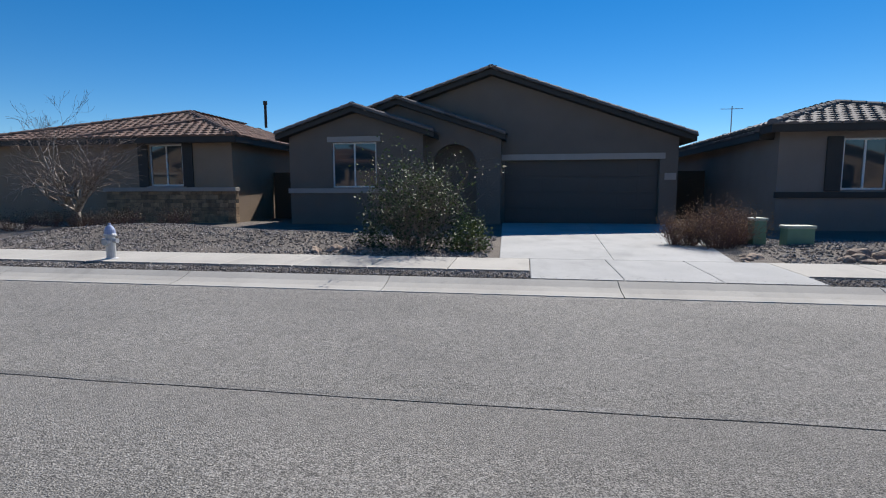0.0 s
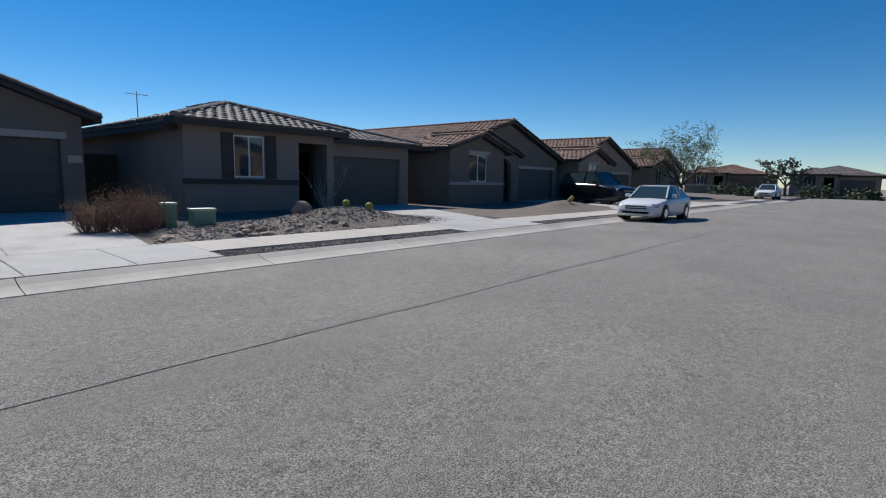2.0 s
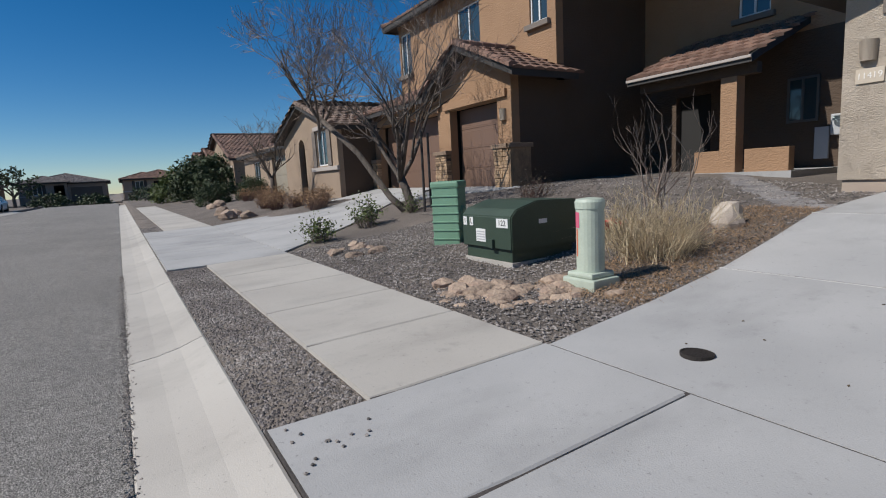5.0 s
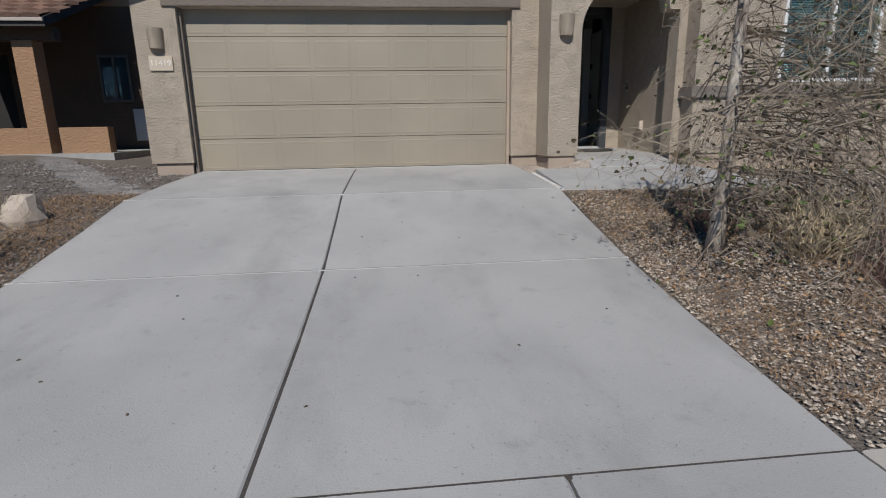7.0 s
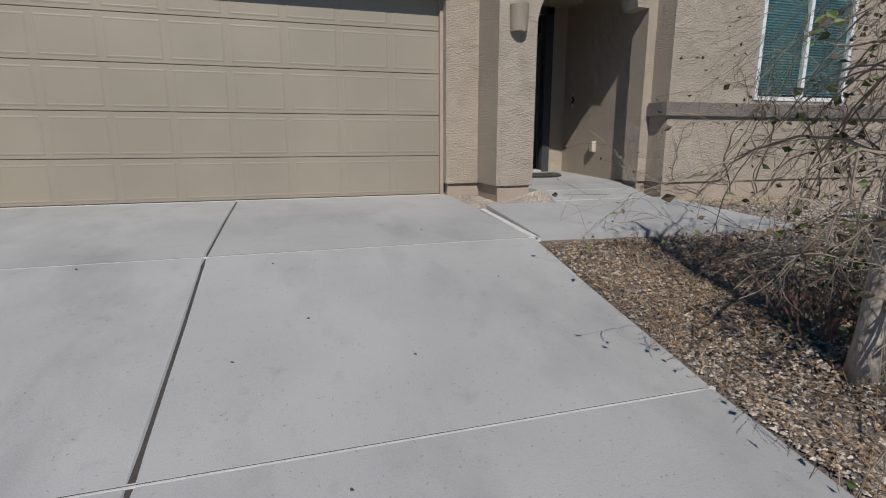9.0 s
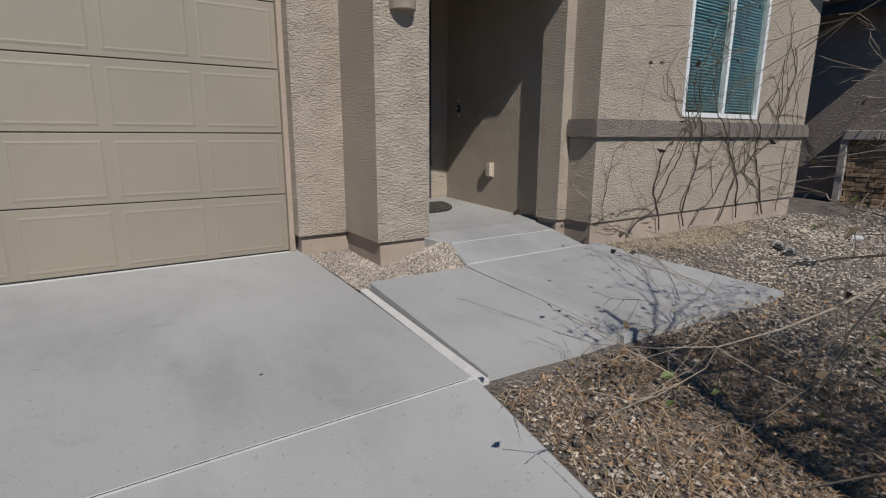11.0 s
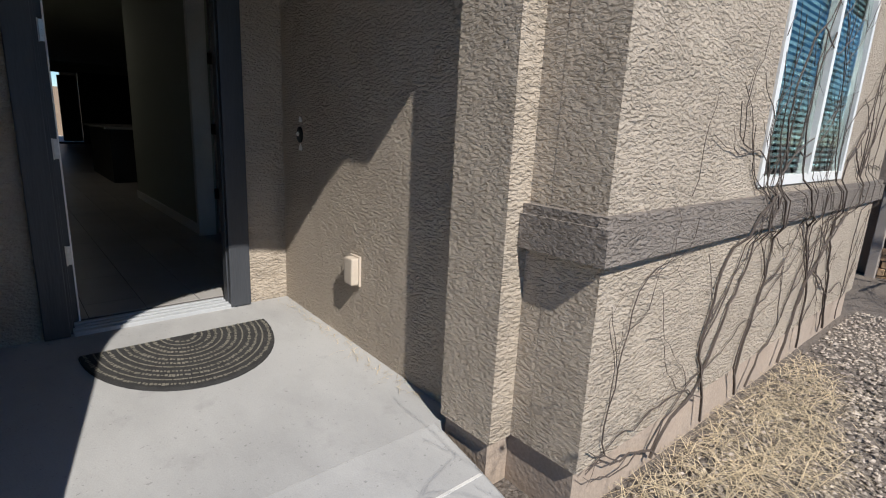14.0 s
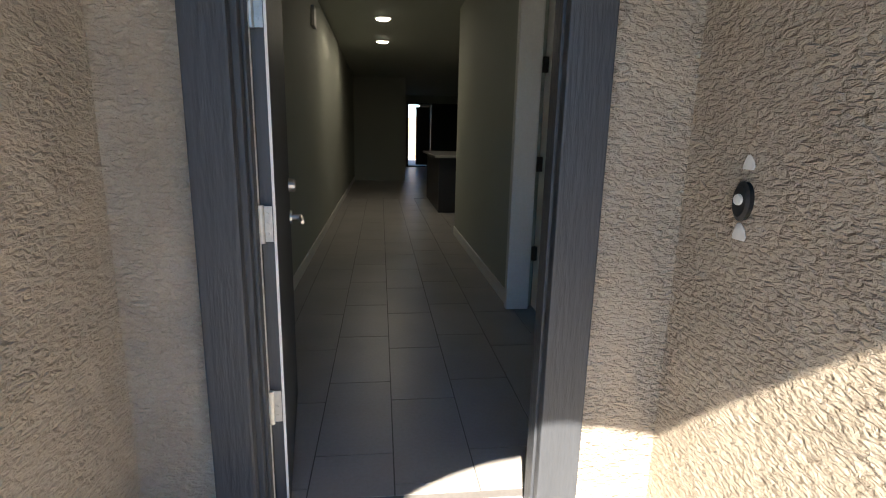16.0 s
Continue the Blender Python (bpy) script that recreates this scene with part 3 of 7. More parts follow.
def wall_lamp(m, label, material, group="lamps beside the garage"):
    """Half-round ceramic sconce, closed above and open below, on a back plate at y 0 facing -y."""
    t = thing("wall_lamp", m, label, "wall lamp", group)
    bm = bmesh.new()
    N = 12
    ring = []
    for z, r in ((-0.14, 0.1), (0.14, 0.11)):
        ring.append([bm.verts.new((r * math.cos(math.pi + math.pi * k / N), -0.005 + 1.05 * r * math.sin(math.pi + math.pi * k / N), z)) for k in range(N + 1)])
    for k in range(N):
        bm.faces.new((ring[0][k], ring[0][k + 1], ring[1][k + 1], ring[1][k]))
    bm.faces.new(ring[1])
    bmesh.ops.solidify(bm, geom=list(bm.faces), thickness=0.012)
    part("shade", bm, material, t)
    part("back_plate", box(-0.09, 0.09, -0.006, 0.012, -0.13, 0.13), material, t)
    part("bulb_holder", box(-0.02, 0.02, -0.06, -0.004, -0.03, 0.05), M["black"], t)
    return t


def text_part(name, body, size, m, material, parent, depth=0.004):
    cu = bpy.data.curves.new(name, 'FONT')
    cu.body, cu.size, cu.extrude = body, size, depth
    cu.align_x, cu.align_y = 'CENTER', 'CENTER'
    tmp = bpy.data.objects.new(name, cu)
    scene.collection.objects.link(tmp)
    dg = bpy.context.evaluated_depsgraph_get()
    me = bpy.data.meshes.new_from_object(tmp.evaluated_get(dg))
    bpy.data.objects.remove(tmp)
    me.transform(m)
    return link(name, me, material, parent)


# ---- plants ----
def grow(bm, p, d, length, radius, depth, r, tips, bend=0.25, spread=0.6, kids=(2, 3), shrink=0.72, up=0.1, min_r=0.003, segs=3, tw=None):
    pts, rad = [p.copy()], [radius]
    q, dd = p.copy(), d.normalized()
    for i in range(segs):
        dd = (dd + Vector((r.gauss(0, bend), r.gauss(0, bend), r.gauss(0, bend) + up)) * 0.5).normalized()
        q = q + dd * (length / segs)
        pts.append(q.copy())
        rad.append(max(min_r, radius * (1 - 0.45 * (i + 1) / segs)))
    add_tube(tw if (tw is not None and radius < 0.012) else bm, pts, rad, 6 if radius > 0.03 else (4 if radius > 0.01 else 3), caps=False)
    if depth <= 0:
        tips.append((q.copy(), dd.copy()))
        return
    for k in range(r.randint(*kids)):
        j = r.randint(max(1, segs - 2), segs)
        nd = (dd + Vector((r.gauss(0, spread), r.gauss(0, spread), r.gauss(0, spread * 0.6) + up))).normalized()
        grow(bm, pts[j], nd, length * shrink * r.uniform(0.75, 1.15), rad[j] * 0.72, depth - 1, r, tips, bend, spread, kids, shrink, up, min_r, segs, tw)


def leaf_cloud(points, size, r, per=3, jitter=0.06):
    verts, faces = [], []
    for p, d in points:
        for k in range(per):
            c = p + Vector((r.gauss(0, jitter), r.gauss(0, jitter), r.gauss(0, jitter)))
            u = Vector((r.gauss(0, 1), r.gauss(0, 1), r.gauss(0, 0.6))).normalized()
            w = u.cross(Vector((r.gauss(0, 1), r.gauss(0, 1), r.gauss(0, 1)))).normalized()
            s = size * r.uniform(0.6, 1.3)
            b = len(verts)
            n = u.cross(w) * s * 0.15
            verts += [c, c + u * s * 0.5 + w * s * 0.33 + n, c + u * s, c + u * s * 0.5 - w * s * 0.33 + n]
            faces += [(b, b + 1, b + 2), (b, b + 2, b + 3)]
    return verts, faces


def tree(m, height, seed, label, trunk_r=0.08, limbs=4, depth=4, bark="bark", leaf=None, leaf_size=0.05, per=2, lean=(0, 0), trunk_h=0.25, spread=0.55, shrink=0.74, up=0.12, name="bare_tree", limb_len=0.3, kids=(2, 3)):
    r = random.Random(seed)
    t = thing(name, m, label, "tree")
    bm, tw = bmesh.new(), bmesh.new()
    tips = []
    h = height * trunk_h
    top = Vector((lean[0], lean[1], h))
    add_tube(bm, [(0, 0, -0.05), (lean[0] * .2, lean[1] * .2, h * .15), (lean[0] * .6, lean[1] * .5, h * .6), top], [trunk_r * 1.35, trunk_r, trunk_r * .9, trunk_r * .8], 9)
    for k in range(limbs):
        a = 6.2832 * k / limbs + r.uniform(-.4, .4)
        d = Vector((math.cos(a) * spread * 1.4, math.sin(a) * spread * 1.4, 1.0))
        grow(bm, top - Vector((0, 0, h * r.uniform(0, .25))), d, height * limb_len, trunk_r * .55, depth, r, tips, 0.3, spread, kids, shrink, up, 0.0035, 3, tw)
    part("trunk", bm, M[bark], t, smooth=True)
    part("crown", tw, M["twig"], t, "fine bare twigs")
    if leaf:
        v, f = leaf_cloud(tips, leaf_size, r, per, 0.12)
        raw("foliage", v, f, M[leaf], t)
    return t


def shrub(m, radius, height, seed, label, twig="twig", leaf=None, leaf_size=0.03, stems=40, per=3, depth=2, name="shrub", category="shrub", up=0.15, thick=0.006, kids=(2, 3)):
    r = random.Random(seed)
    t = thing(name, m, label, category)
    bm = bmesh.new()
    tips = []
    for k in range(stems):
        a = r.uniform(0, 6.2832)
        s = math.sqrt(r.random()) * radius * 0.35
        lean_out = r.uniform(0.1, 1.0)
        d = Vector((math.cos(a) * lean_out * radius / height, math.sin(a) * lean_out * radius / height, 1.0))
        grow(bm, Vector((math.cos(a) * s, math.sin(a) * s, -0.02)), d, height * r.uniform(.35, .6), thick * r.uniform(.8, 1.4), depth, r, tips, 0.3, 0.5, kids, 0.62, up, 0.0018, 3)
    part("stem", bm, M[twig], t)["kind"] = "stuff"
    if leaf:
        v, f = leaf_cloud(tips, leaf_size, r, per, 0.07)
        raw("foliage", v, f, M[leaf], t)
    return t


def blades(points, length, width, r, droop=0.5, spread=0.5, lie=1.0):
    """Thin bent blades or stalks rising from points."""
    verts, faces = [], []
    for p in points:
        a = r.uniform(0, 6.2832)
        o = Vector((math.cos(a), math.sin(a), 0))
        s = length * r.uniform(.5, 1.2)
        k = r.uniform(.1, 1) * spread
        w = Vector((-o.y, o.x, 0)) * width
        q1 = p + o * s * k * .4 + Vector((0, 0, s * .55 * lie))
        q2 = p + o * s * k * (1 + droop * .3) + Vector((0, 0, s * (1 - droop * k) * lie))
        b = len(verts)
        verts += [p - w, p + w, q1 + w * .7, q1 - w * .7, q2]
        faces += [(b, b + 1, b + 2, b + 3), (b + 3, b + 2, b + 4)]
    return verts, faces


def stones(points, size, r, flat=0.6):
    """Small irregular stones, eight faces each."""
    verts, faces = [], []
    for p in points:
        s = size * r.uniform(.5, 1.5)
        a = r.uniform(0, 6.2832)
        ca, sa = math.cos(a), math.sin(a)
        b = len(verts)
        for x, y, z in ((1, 0, 0), (0, 1, 0), (-1, 0, 0), (0, -1, 0), (.2, .1, 1), (0, 0, -.6)):
            x, y = x * s * r.uniform(.7, 1.3), y * s * r.uniform(.55, 1.0)
            verts.append((p[0] + ca * x - sa * y, p[1] + sa * x + ca * y, p[2] + z * s * flat))
        faces += [(b + i, b + (i + 1) % 4, b + 4) for i in range(4)] + [(b + (i + 1) % 4, b + i, b + 5) for i in range(4)]
    return verts, faces


def boulder(m, sx, sy, sz, seed, label, material, name="rock", category="rock", group=""):
    r = random.Random(seed)
    bm = bmesh.new()
    bmesh.ops.create_icosphere(bm, subdivisions=2, radius=1)
    off = Vector((r.uniform(0, 50), r.uniform(0, 50), r.uniform(0, 50)))
    for v in bm.verts:
        k = 1 + 0.38 * noise.noise(v.co * 1.1 + off) + 0.18 * noise.noise(v.co * 2.7 + off)
        c = v.co * k
        v.co = Vector((c.x * sx, c.y * sy, max(c.z, -0.35) * sz))
    ob = part(name, bm, material)
    ob.matrix_world = m
    return tagged(ob, label, category, group)

# ---- ground ----
def lerp_table(v, table):
    for (a, p), (b, q) in zip(table, table[1:]):
        if v <= b:
            return p + (q - p) * max(0.0, min(1.0, (v - a) / (b - a)))
    return table[-1][1]


HOME = [(-1.25, -0.03), (0, 0.0), (1.2, 0.06), (2.31, 0.15), (3.4, 0.31), (4.35, 0.47), (5.75, 0.54), (7.08, 0.585), (8.2, 0.62)]
NEXT = [(-1.25, -0.03), (0, 0.0), (2.0, 0.16), (4.0, 0.45), (6.1, 0.77), (9.2, 0.88), (14, 0.9)]
FAR = [(-24, 0.06), (-19, 0.05), (-12.4, 0.0), (-11.2, -0.02), (-10.7, -0.03)]


def ground_z(x, y):
    if y > -1.8:
        k = max(0.0, min(1.0, (-x - 3.2) / 3.0))
        return lerp_table(y, HOME) * (1 - k) + lerp_table(y, NEXT) * k
    if y > -10.7:
        return -0.04
    return lerp_table(y, FAR)


def axis(points):
    return sorted(set(points))


gx = axis([-1500, -700, -300, -150, -100, -70] + [-60 + 2 * i for i in range(20)] + [-20 + 0.4 * i for i in range(101)] + [24, 30, 40, 60, 100, 300, 700, 1500])
gy = axis([-1500, -600, -200, -80, -40, -30, -26] + [-24 + 0.6 * i for i in range(19)] + [-12.4, -11.2, -10.66, -10.64, -1.82, -1.79, -1.25] + [-0.8 + 0.4 * i for i in range(30)] + [12, 14, 20, 30, 80, 200, 600, 1500])
mounds = [(3.3, 2.0, 0.55, 1.1, 0.22), (-8.6, -14.2, 1.9, 1.0, 0.42), (-5.2, -14.0, 1.5, 0.9, 0.12), (9.5, -15.2, 3.0, 1.6, 0.32), (5.0, -14.5, 2.2, 1.2, 0.2), (19, -16, 4, 2, 0.5), (-22, -14.5, 2.2, 1.1, 0.4), (-5.5, 2.6, 1.6, 1.2, 0.08), (-23, 2.2, 3, 1.4, 0.3), (-16.2, 3.0, 1.0, 1.2, 0.1)]


def terrain(x, y):
    z = ground_z(x, y)
    for cx, cy, rx, ry, h in mounds:
        z += h * math.exp(-((x - cx) / rx) ** 2 - ((y - cy) / ry) ** 2)
    return z


gv, gf = [], []
for y in gy:
    for x in gx:
        z = terrain(x, y) - 0.012
        if -10.65 < y < -1.8:
            z = -0.30
        elif y < -10.7 or y > -1.2:
            z += 0.018 * noise.noise(Vector((x * 1.7, y * 1.7, 0)))
        if y > 8.2 and x > -3.0 and x < 9.0:
            z = min(z, 0.55)
        gv.append((x, y, z))
W = len(gx)
for j in range(len(gy) - 1):
    for i in range(W - 1):
        gf.append((j * W + i, j * W + i + 1, (j + 1) * W + i + 1, (j + 1) * W + i))
tagged(raw("ground", gv, gf, M["earth"], smooth=True), "grey-brown decomposed granite yard earth", "ground", kind="structure")

# asphalt with a slight crown, from gutter to gutter, bending away far off
rv, rf = [], []
xs = [-78, -70, -50] + [-40 + 4 * i for i in range(25)] + [80, 150, 300]
ys = [-10.1, -9.2, -6.62, -6.2, -3.2, -2.34]
for x in xs:
    for y in ys:
        rv.append((x, y, -0.15 + 0.05 * (1 - ((y + 6.2) / 3.9) ** 2)))
for i in range(len(xs) - 1):
    for j in range(len(ys) - 1):
        a = i * len(ys) + j
        rf.append((a, a + len(ys), a + len(ys) + 1, a + 1))
road = tagged(raw("road", rv, rf, M["asphalt"], smooth=True), "weathered grey asphalt residential street", "road", kind="structure")
sv, sf = [], []
r = random.Random(3)
for i in range(160):
    x = -60 + 0.6 * i
    y = -6.66 + 0.05 * noise.noise(Vector((x * .4, 3, 0))) + 0.02 * noise.noise(Vector((x * 2.1, 5, 0)))
    w = 0.034 + 0.028 * noise.noise(Vector((x * 1.9, 9, 0)))
    sv += [(x, y - w, -0.096), (x, y + w, -0.096)]
    if i:
        b = len(sv) - 4
        sf.append((b, b + 2, b + 3, b + 1))
raw("paving_seam", sv, sf, M["seam"], road, "dark wavering paving seam")


def sheet_slab(name, poly, material, parent, zf, top=0.02, gap=0.006, sub=0.5, label="", depth=0.1):
    """A paving slab: poly is four (x, y) corners; the top follows the ground function."""
    c = sum((Vector(p) for p in poly), Vector((0, 0))) / 4
    p = [Vector(q) + (c - Vector(q)).normalized() * gap * 1.4 for q in poly]
    n = max(2, int((p[3] - p[0]).length / sub) + 1)
    verts, faces = [], []
    for i in range(n + 1):
        t = i / n
        a, b = p[0].lerp(p[3], t), p[1].lerp(p[2], t)
        e = (b - a).normalized() * 0.012
        za, zb = zf(a.x, a.y), zf(b.x, b.y)
        verts += [(a.x, a.y, za - depth), (a.x, a.y, za + top - 0.008), (a.x + e.x, a.y + e.y, za + top), (b.x - e.x, b.y - e.y, zb + top), (b.x, b.y, zb + top - 0.008), (b.x, b.y, zb - depth)]
    for i in range(n):
        k = i * 6
        for j in range(5):
            faces.append((k + j, k + j + 1, k + 7 + j, k + 6 + j))
    faces.append(tuple(range(6))[::-1])
    k = n * 6
    faces.append(tuple(range(k, k + 6)))
    return raw(name, verts, faces, material, parent, label)


def curb_run(x0, x1, ys, flip, name):
    """Rolled concrete kerb and gutter, cut into lengths."""
    k = thing(name, (x0, 0, 0), "pale rolled concrete kerb with gutter", "kerb", kind="structure")
    step = 3.05
    n = int((x1 - x0) / step)
    prof = [(0.0, -0.16), (0.015, -0.142), (0.2, -0.122), (0.36, -0.088), (0.46, -0.052), (0.53, -0.028), (0.545, -0.034), (0.55, -0.2)]
    for i in range(n):
        a, b = i * step + 0.006, (i + 1) * step - 0.006
        verts = [(x, ys + flip * d, z) for x in (a, b) for d, z in prof]
        m = len(prof)
        faces = [(j, j + 1, m + j + 1, m + j) for j in range(m - 1)] + [tuple(range(m)), tuple(range(m, 2 * m))[::-1]]
        raw("kerb_length", verts, faces, M["walkcon"], k)
    return k


curb_run(-62, 30, -2.34, 1, "kerb_near")
curb_run(-62, 34, -10.1, -1, "kerb_far")
GZ = ground_z

# near pavement: four-foot squares; the driveways cross it
pave = thing("pavement_near", (0, 0, 0), "buff concrete pavement slabs beside the kerb", "pavement", kind="structure")
cuts = [-44 + 1.19 * i for i in range(23)] + [-16.3, -15.2, -14.0, -12.8, -11.6, -10.4, -9.2, -8.05, -6.7, -5.5, -4.32, -3.15, -2.06, -1.05, 0.0, 1.1, 2.2, 3.4, 4.6, 5.8, 7.0, 8.2, 9.4, 10.6, 11.8, 13, 14.2, 15.4, 16.6, 17.8, 19]
for a, b in zip(cuts, cuts[1:]):
    drive = (-2.1 < a < 2.1) or (-16.4 < a < -8.1)
    if drive:
        sheet_slab("slab", [(a, -1.79), (b, -1.79), (b, 0.0), (a, 0.0)], M["concrete"], pave, GZ, gap=0.008)
    else:
        sheet_slab("slab", [(a, -1.25), (b, -1.25), (b, 0.0), (a, 0.0)], M["walkcon"], pave, GZ, gap=0.007)
part("joint_bed", box(-44, 19, -1.24, -0.01, -0.12, -0.014), M["joint"], pave)
part("joint_bed", box(-2.05, 2.19, -1.79, -0.01, -0.12, -0.013), M["joint"], pave)

# our driveway
drive = thing("driveway", (0, 0, 0), "pale grey concrete driveway with dark joints", "driveway", kind="structure")
edgeL = [(0, -2.03), (2.31, -2.22), (4.35, -2.36), (7.05, -2.42)]
edgeR = [(0, 2.2), (2.31, 2.40), (4.35, 2.52), (7.05, 2.56)]


def mid(y):
    return 0.02 * math.sin(y * 1.3)


for y0, y1 in ((0, 2.31), (2.31, 4.40), (4.40, 7.05)):
    sheet_slab("slab", [(lerp_table(y0, edgeL), y0), (mid(y0), y0), (mid(y1), y1), (lerp_table(y1, edgeL), y1)], M["concrete"], drive, GZ, gap=0.0055, sub=0.25)
    sheet_slab("slab", [(mid(y0), y0), (lerp_table(y0, edgeR), y0), (lerp_table(y1, edgeR), y1), (mid(y1), y1)], M["concrete"], drive, GZ, gap=0.0055, sub=0.25)
jv = [(x, y, GZ(x, y) + 0.014) for y in [0.25 * i for i in range(29)] for x in (-0.06, 0.06)]
raw("joint_filler", jv, [(2 * i, 2 * i + 1, 2 * i + 3, 2 * i + 2) for i in range(28)], M["joint"], drive, "dirt-filled expansion joint")
part("joint_filler", box(-2.0, 2.2, -0.02, 0.02, -0.06, 0.016), M["joint"], drive)
for y in (2.31, 4.40):
    part("joint_crack", box(lerp_table(y, edgeL) + .05, lerp_table(y, edgeR) - .05, y - 0.0015, y + 0.0015, GZ(0, y) - 0.05, GZ(0, y) + 0.0225), M["joint"], drive, "dark hairline crack in the joint")
    part("joint_filler", box(lerp_table(y, edgeL), lerp_table(y, edgeR), y - 0.011, y + 0.011, GZ(0, y) - 0.06, GZ(0, y) + 0.021), M["jointlight"], drive, "thin pale tooled joint")
# walk to the door
WALK_E = (5.2, 4.25)
walkway = thing("walkway", (0, 0, 0), "pale concrete front walk with broom finish", "walkway", kind="structure")


def walk_z(x, y):
    return lerp_table(y, [(4.2, 0.475), (5.7, 0.59), (6.17, 0.67), (6.5, 0.705), (8.35, 0.763)])


sheet_slab("slab", [(2.565, 4.37), (3.50, 4.35), (3.42, 5.70), (2.61, 5.72)], M["concrete"], walkway, walk_z, sub=0.2, gap=0.004)
sheet_slab("slab", [(3.50, 4.33), (WALK_E[0], WALK_E[1]), (4.96, 5.755), (3.43, 5.73)], M["concrete"], walkway, walk_z, sub=0.2, gap=0.004)
sheet_slab("slab", [(3.43, 5.74), (4.78, 5.755), (4.82, 6.165), (3.57, 6.165)], M["concrete"], walkway, walk_z, sub=0.1, gap=0.004)
for y, x0, x1 in ((5.745, 3.45, 4.78), (6.167, 3.58, 4.80)):
    part("joint_filler", box(x0, x1, y - 0.006, y + 0.006, walk_z(4, y) - 0.05, walk_z(4, y) + 0.0215), M["jointlight"], walkway, "pale tooled joint")
sheet_slab("slab", [(3.575, 6.17), (4.82, 6.17), (4.855, 6.5), (3.41, 6.5)], M["concrete"], walkway, walk_z, sub=0.1, gap=0.003)
sheet_slab("slab", [(3.30, 6.5), (5.02, 6.5), (5.02, 8.36), (3.30, 8.36)], M["concrete"], walkway, walk_z, sub=0.1, gap=0.001)
sheet_slab("edge_strip", [(2.505, 4.36), (2.565, 4.36), (2.61, 5.74), (2.55, 5.74)], M["jointlight"], walkway, GZ, top=0.024, gap=0.0, sub=0.3, label="pale strip where walk meets driveway")

# neighbour's driveway
drive2 = thing("driveway_neighbour", (0, 0, 0), "pale concrete driveway of the brown house", "driveway", kind="structure")
for q in ([(-16.2, 0), (-12.2, 0), (-14.9, 4.2), (-17.2, 4.2)], [(-12.2, 0), (-8.3, 0), (-12.5, 4.2), (-14.9, 4.2)], [(-17.2, 4.2), (-14.9, 4.2), (-13.2, 6.05), (-17.4, 6.05)], [(-14.9, 4.2), (-12.5, 4.2), (-9.3, 6.05), (-13.2, 6.05)]):
    sheet_slab("slab", q, M["concrete"], drive2, GZ, sub=0.4)

# far pavement and drives
pave2 = thing("pavement_far", (0, 0, 0), "buff concrete pavement on the far side", "pavement", kind="structure")
drives_far = [(-3.1, 0.62, -4.6, 0.95, -21.25), (-13.2, -9.7, -16.6, -12.4, -20.0), (-27.5, -23.6, -31, -26.5, -20.0), (-40, -36, -43, -38, -20)]
x = -56.0
while x < 32:
    b = x + 1.22
    if any(d[0] < (x + b) / 2 < d[1] for d in drives_far):
        sheet_slab("slab", [(x, -12.4), (b, -12.4), (b, -10.66), (x, -10.66)], M["concrete"], pave2, GZ)
    else:
        sheet_slab("slab", [(x, -12.4), (b, -12.4), (b, -11.2), (x, -11.2)], M["walkcon"], pave2, GZ)
    x = b
for k, (a, b, c, d, y) in enumerate(drives_far):
    dv = thing("driveway_far", (0, 0, 0), "pale concrete driveway across the street", "driveway", kind="structure")
    m0, m1 = (a + b) / 2, (c + d) / 2
    for p, q, s, t in ((a, m0, m1, c), (m0, b, d, m1)):
        sheet_slab("slab", [(t, y), (s, y), (q, -12.4), (p, -12.4)], M["concrete"], dv, GZ, sub=1.0)

# ---- our house ----
house = thing("house", (0, 0, 0), "tan stucco single-storey house with double garage and arched entry", "house")
H0 = 3.75
part("wall_garage_front", wall_bm(-3.05, 2.92, 0.75, H0, 6.82, 7.06, [(-2.44, 2.5, 0.7, 2.97)]), M["stucco"], house)
part("wall_west", box(-3.05, -2.8, 7.06, 22, 0.45, H0), M["stucco"], house)
# pillar left of the arch and arch wall
ARCH = [(4.862, 2.84), (4.70, 2.84), (4.66, 3.06), (4.60, 3.125), (4.52, 3.16), (4.42, 3.185), (4.30, 3.21)] + [(4.13 - 0.742 * math.sin(math.pi * k / 30), 2.54 + 0.69 * math.cos(math.pi * k / 30)) for k in range(0, 15)] + [(3.388, 2.54)]
arch = [(2.92, 0.76), (3.388, 0.76)] + ARCH[::-1] + [(4.862, 0.77), (4.985, 0.77), (4.985, H0), (2.92, H0)]
bm = bmesh.new()
ring0 = [bm.verts.new((x, 6.195, z)) for x, z in arch]
ring1 = [bm.verts.new((x, 6.49, z)) for x, z in arch]
e0s = [bm.edges.new((ring0[i], ring0[(i + 1) % len(arch)])) for i in range(len(arch))]
bmesh.ops.triangle_fill(bm, use_beauty=True, edges=e0s)
e1s = [bm.edges.new((ring1[i], ring1[(i + 1) % len(arch)])) for i in range(len(arch))]
bmesh.ops.triangle_fill(bm, use_beauty=True, edges=e1s)
for i in range(len(arch)):
    j = (i + 1) % len(arch)
    bm.faces.new((ring0[i], ring0[j], ring1[j], ring1[i]))
bmesh.ops.recalc_face_normals(bm, faces=bm.faces)
part("arch_wall", bm, M["stucco"], house, "stucco wall with a rounded arch opening")
part("wall_pillar_return", box(2.92, 3.16, 6.492, 7.3, 0.76, H0), M["stucco"], house)
part("alcove_wall_left", box(3.162, 3.383, 6.492, 8.277, 0.62, H0), M["stucco"], house)
part("alcove_wall_right", box(4.963, 5.2, 6.492, 8.277, 0.68, H0), M["stucco"], house)
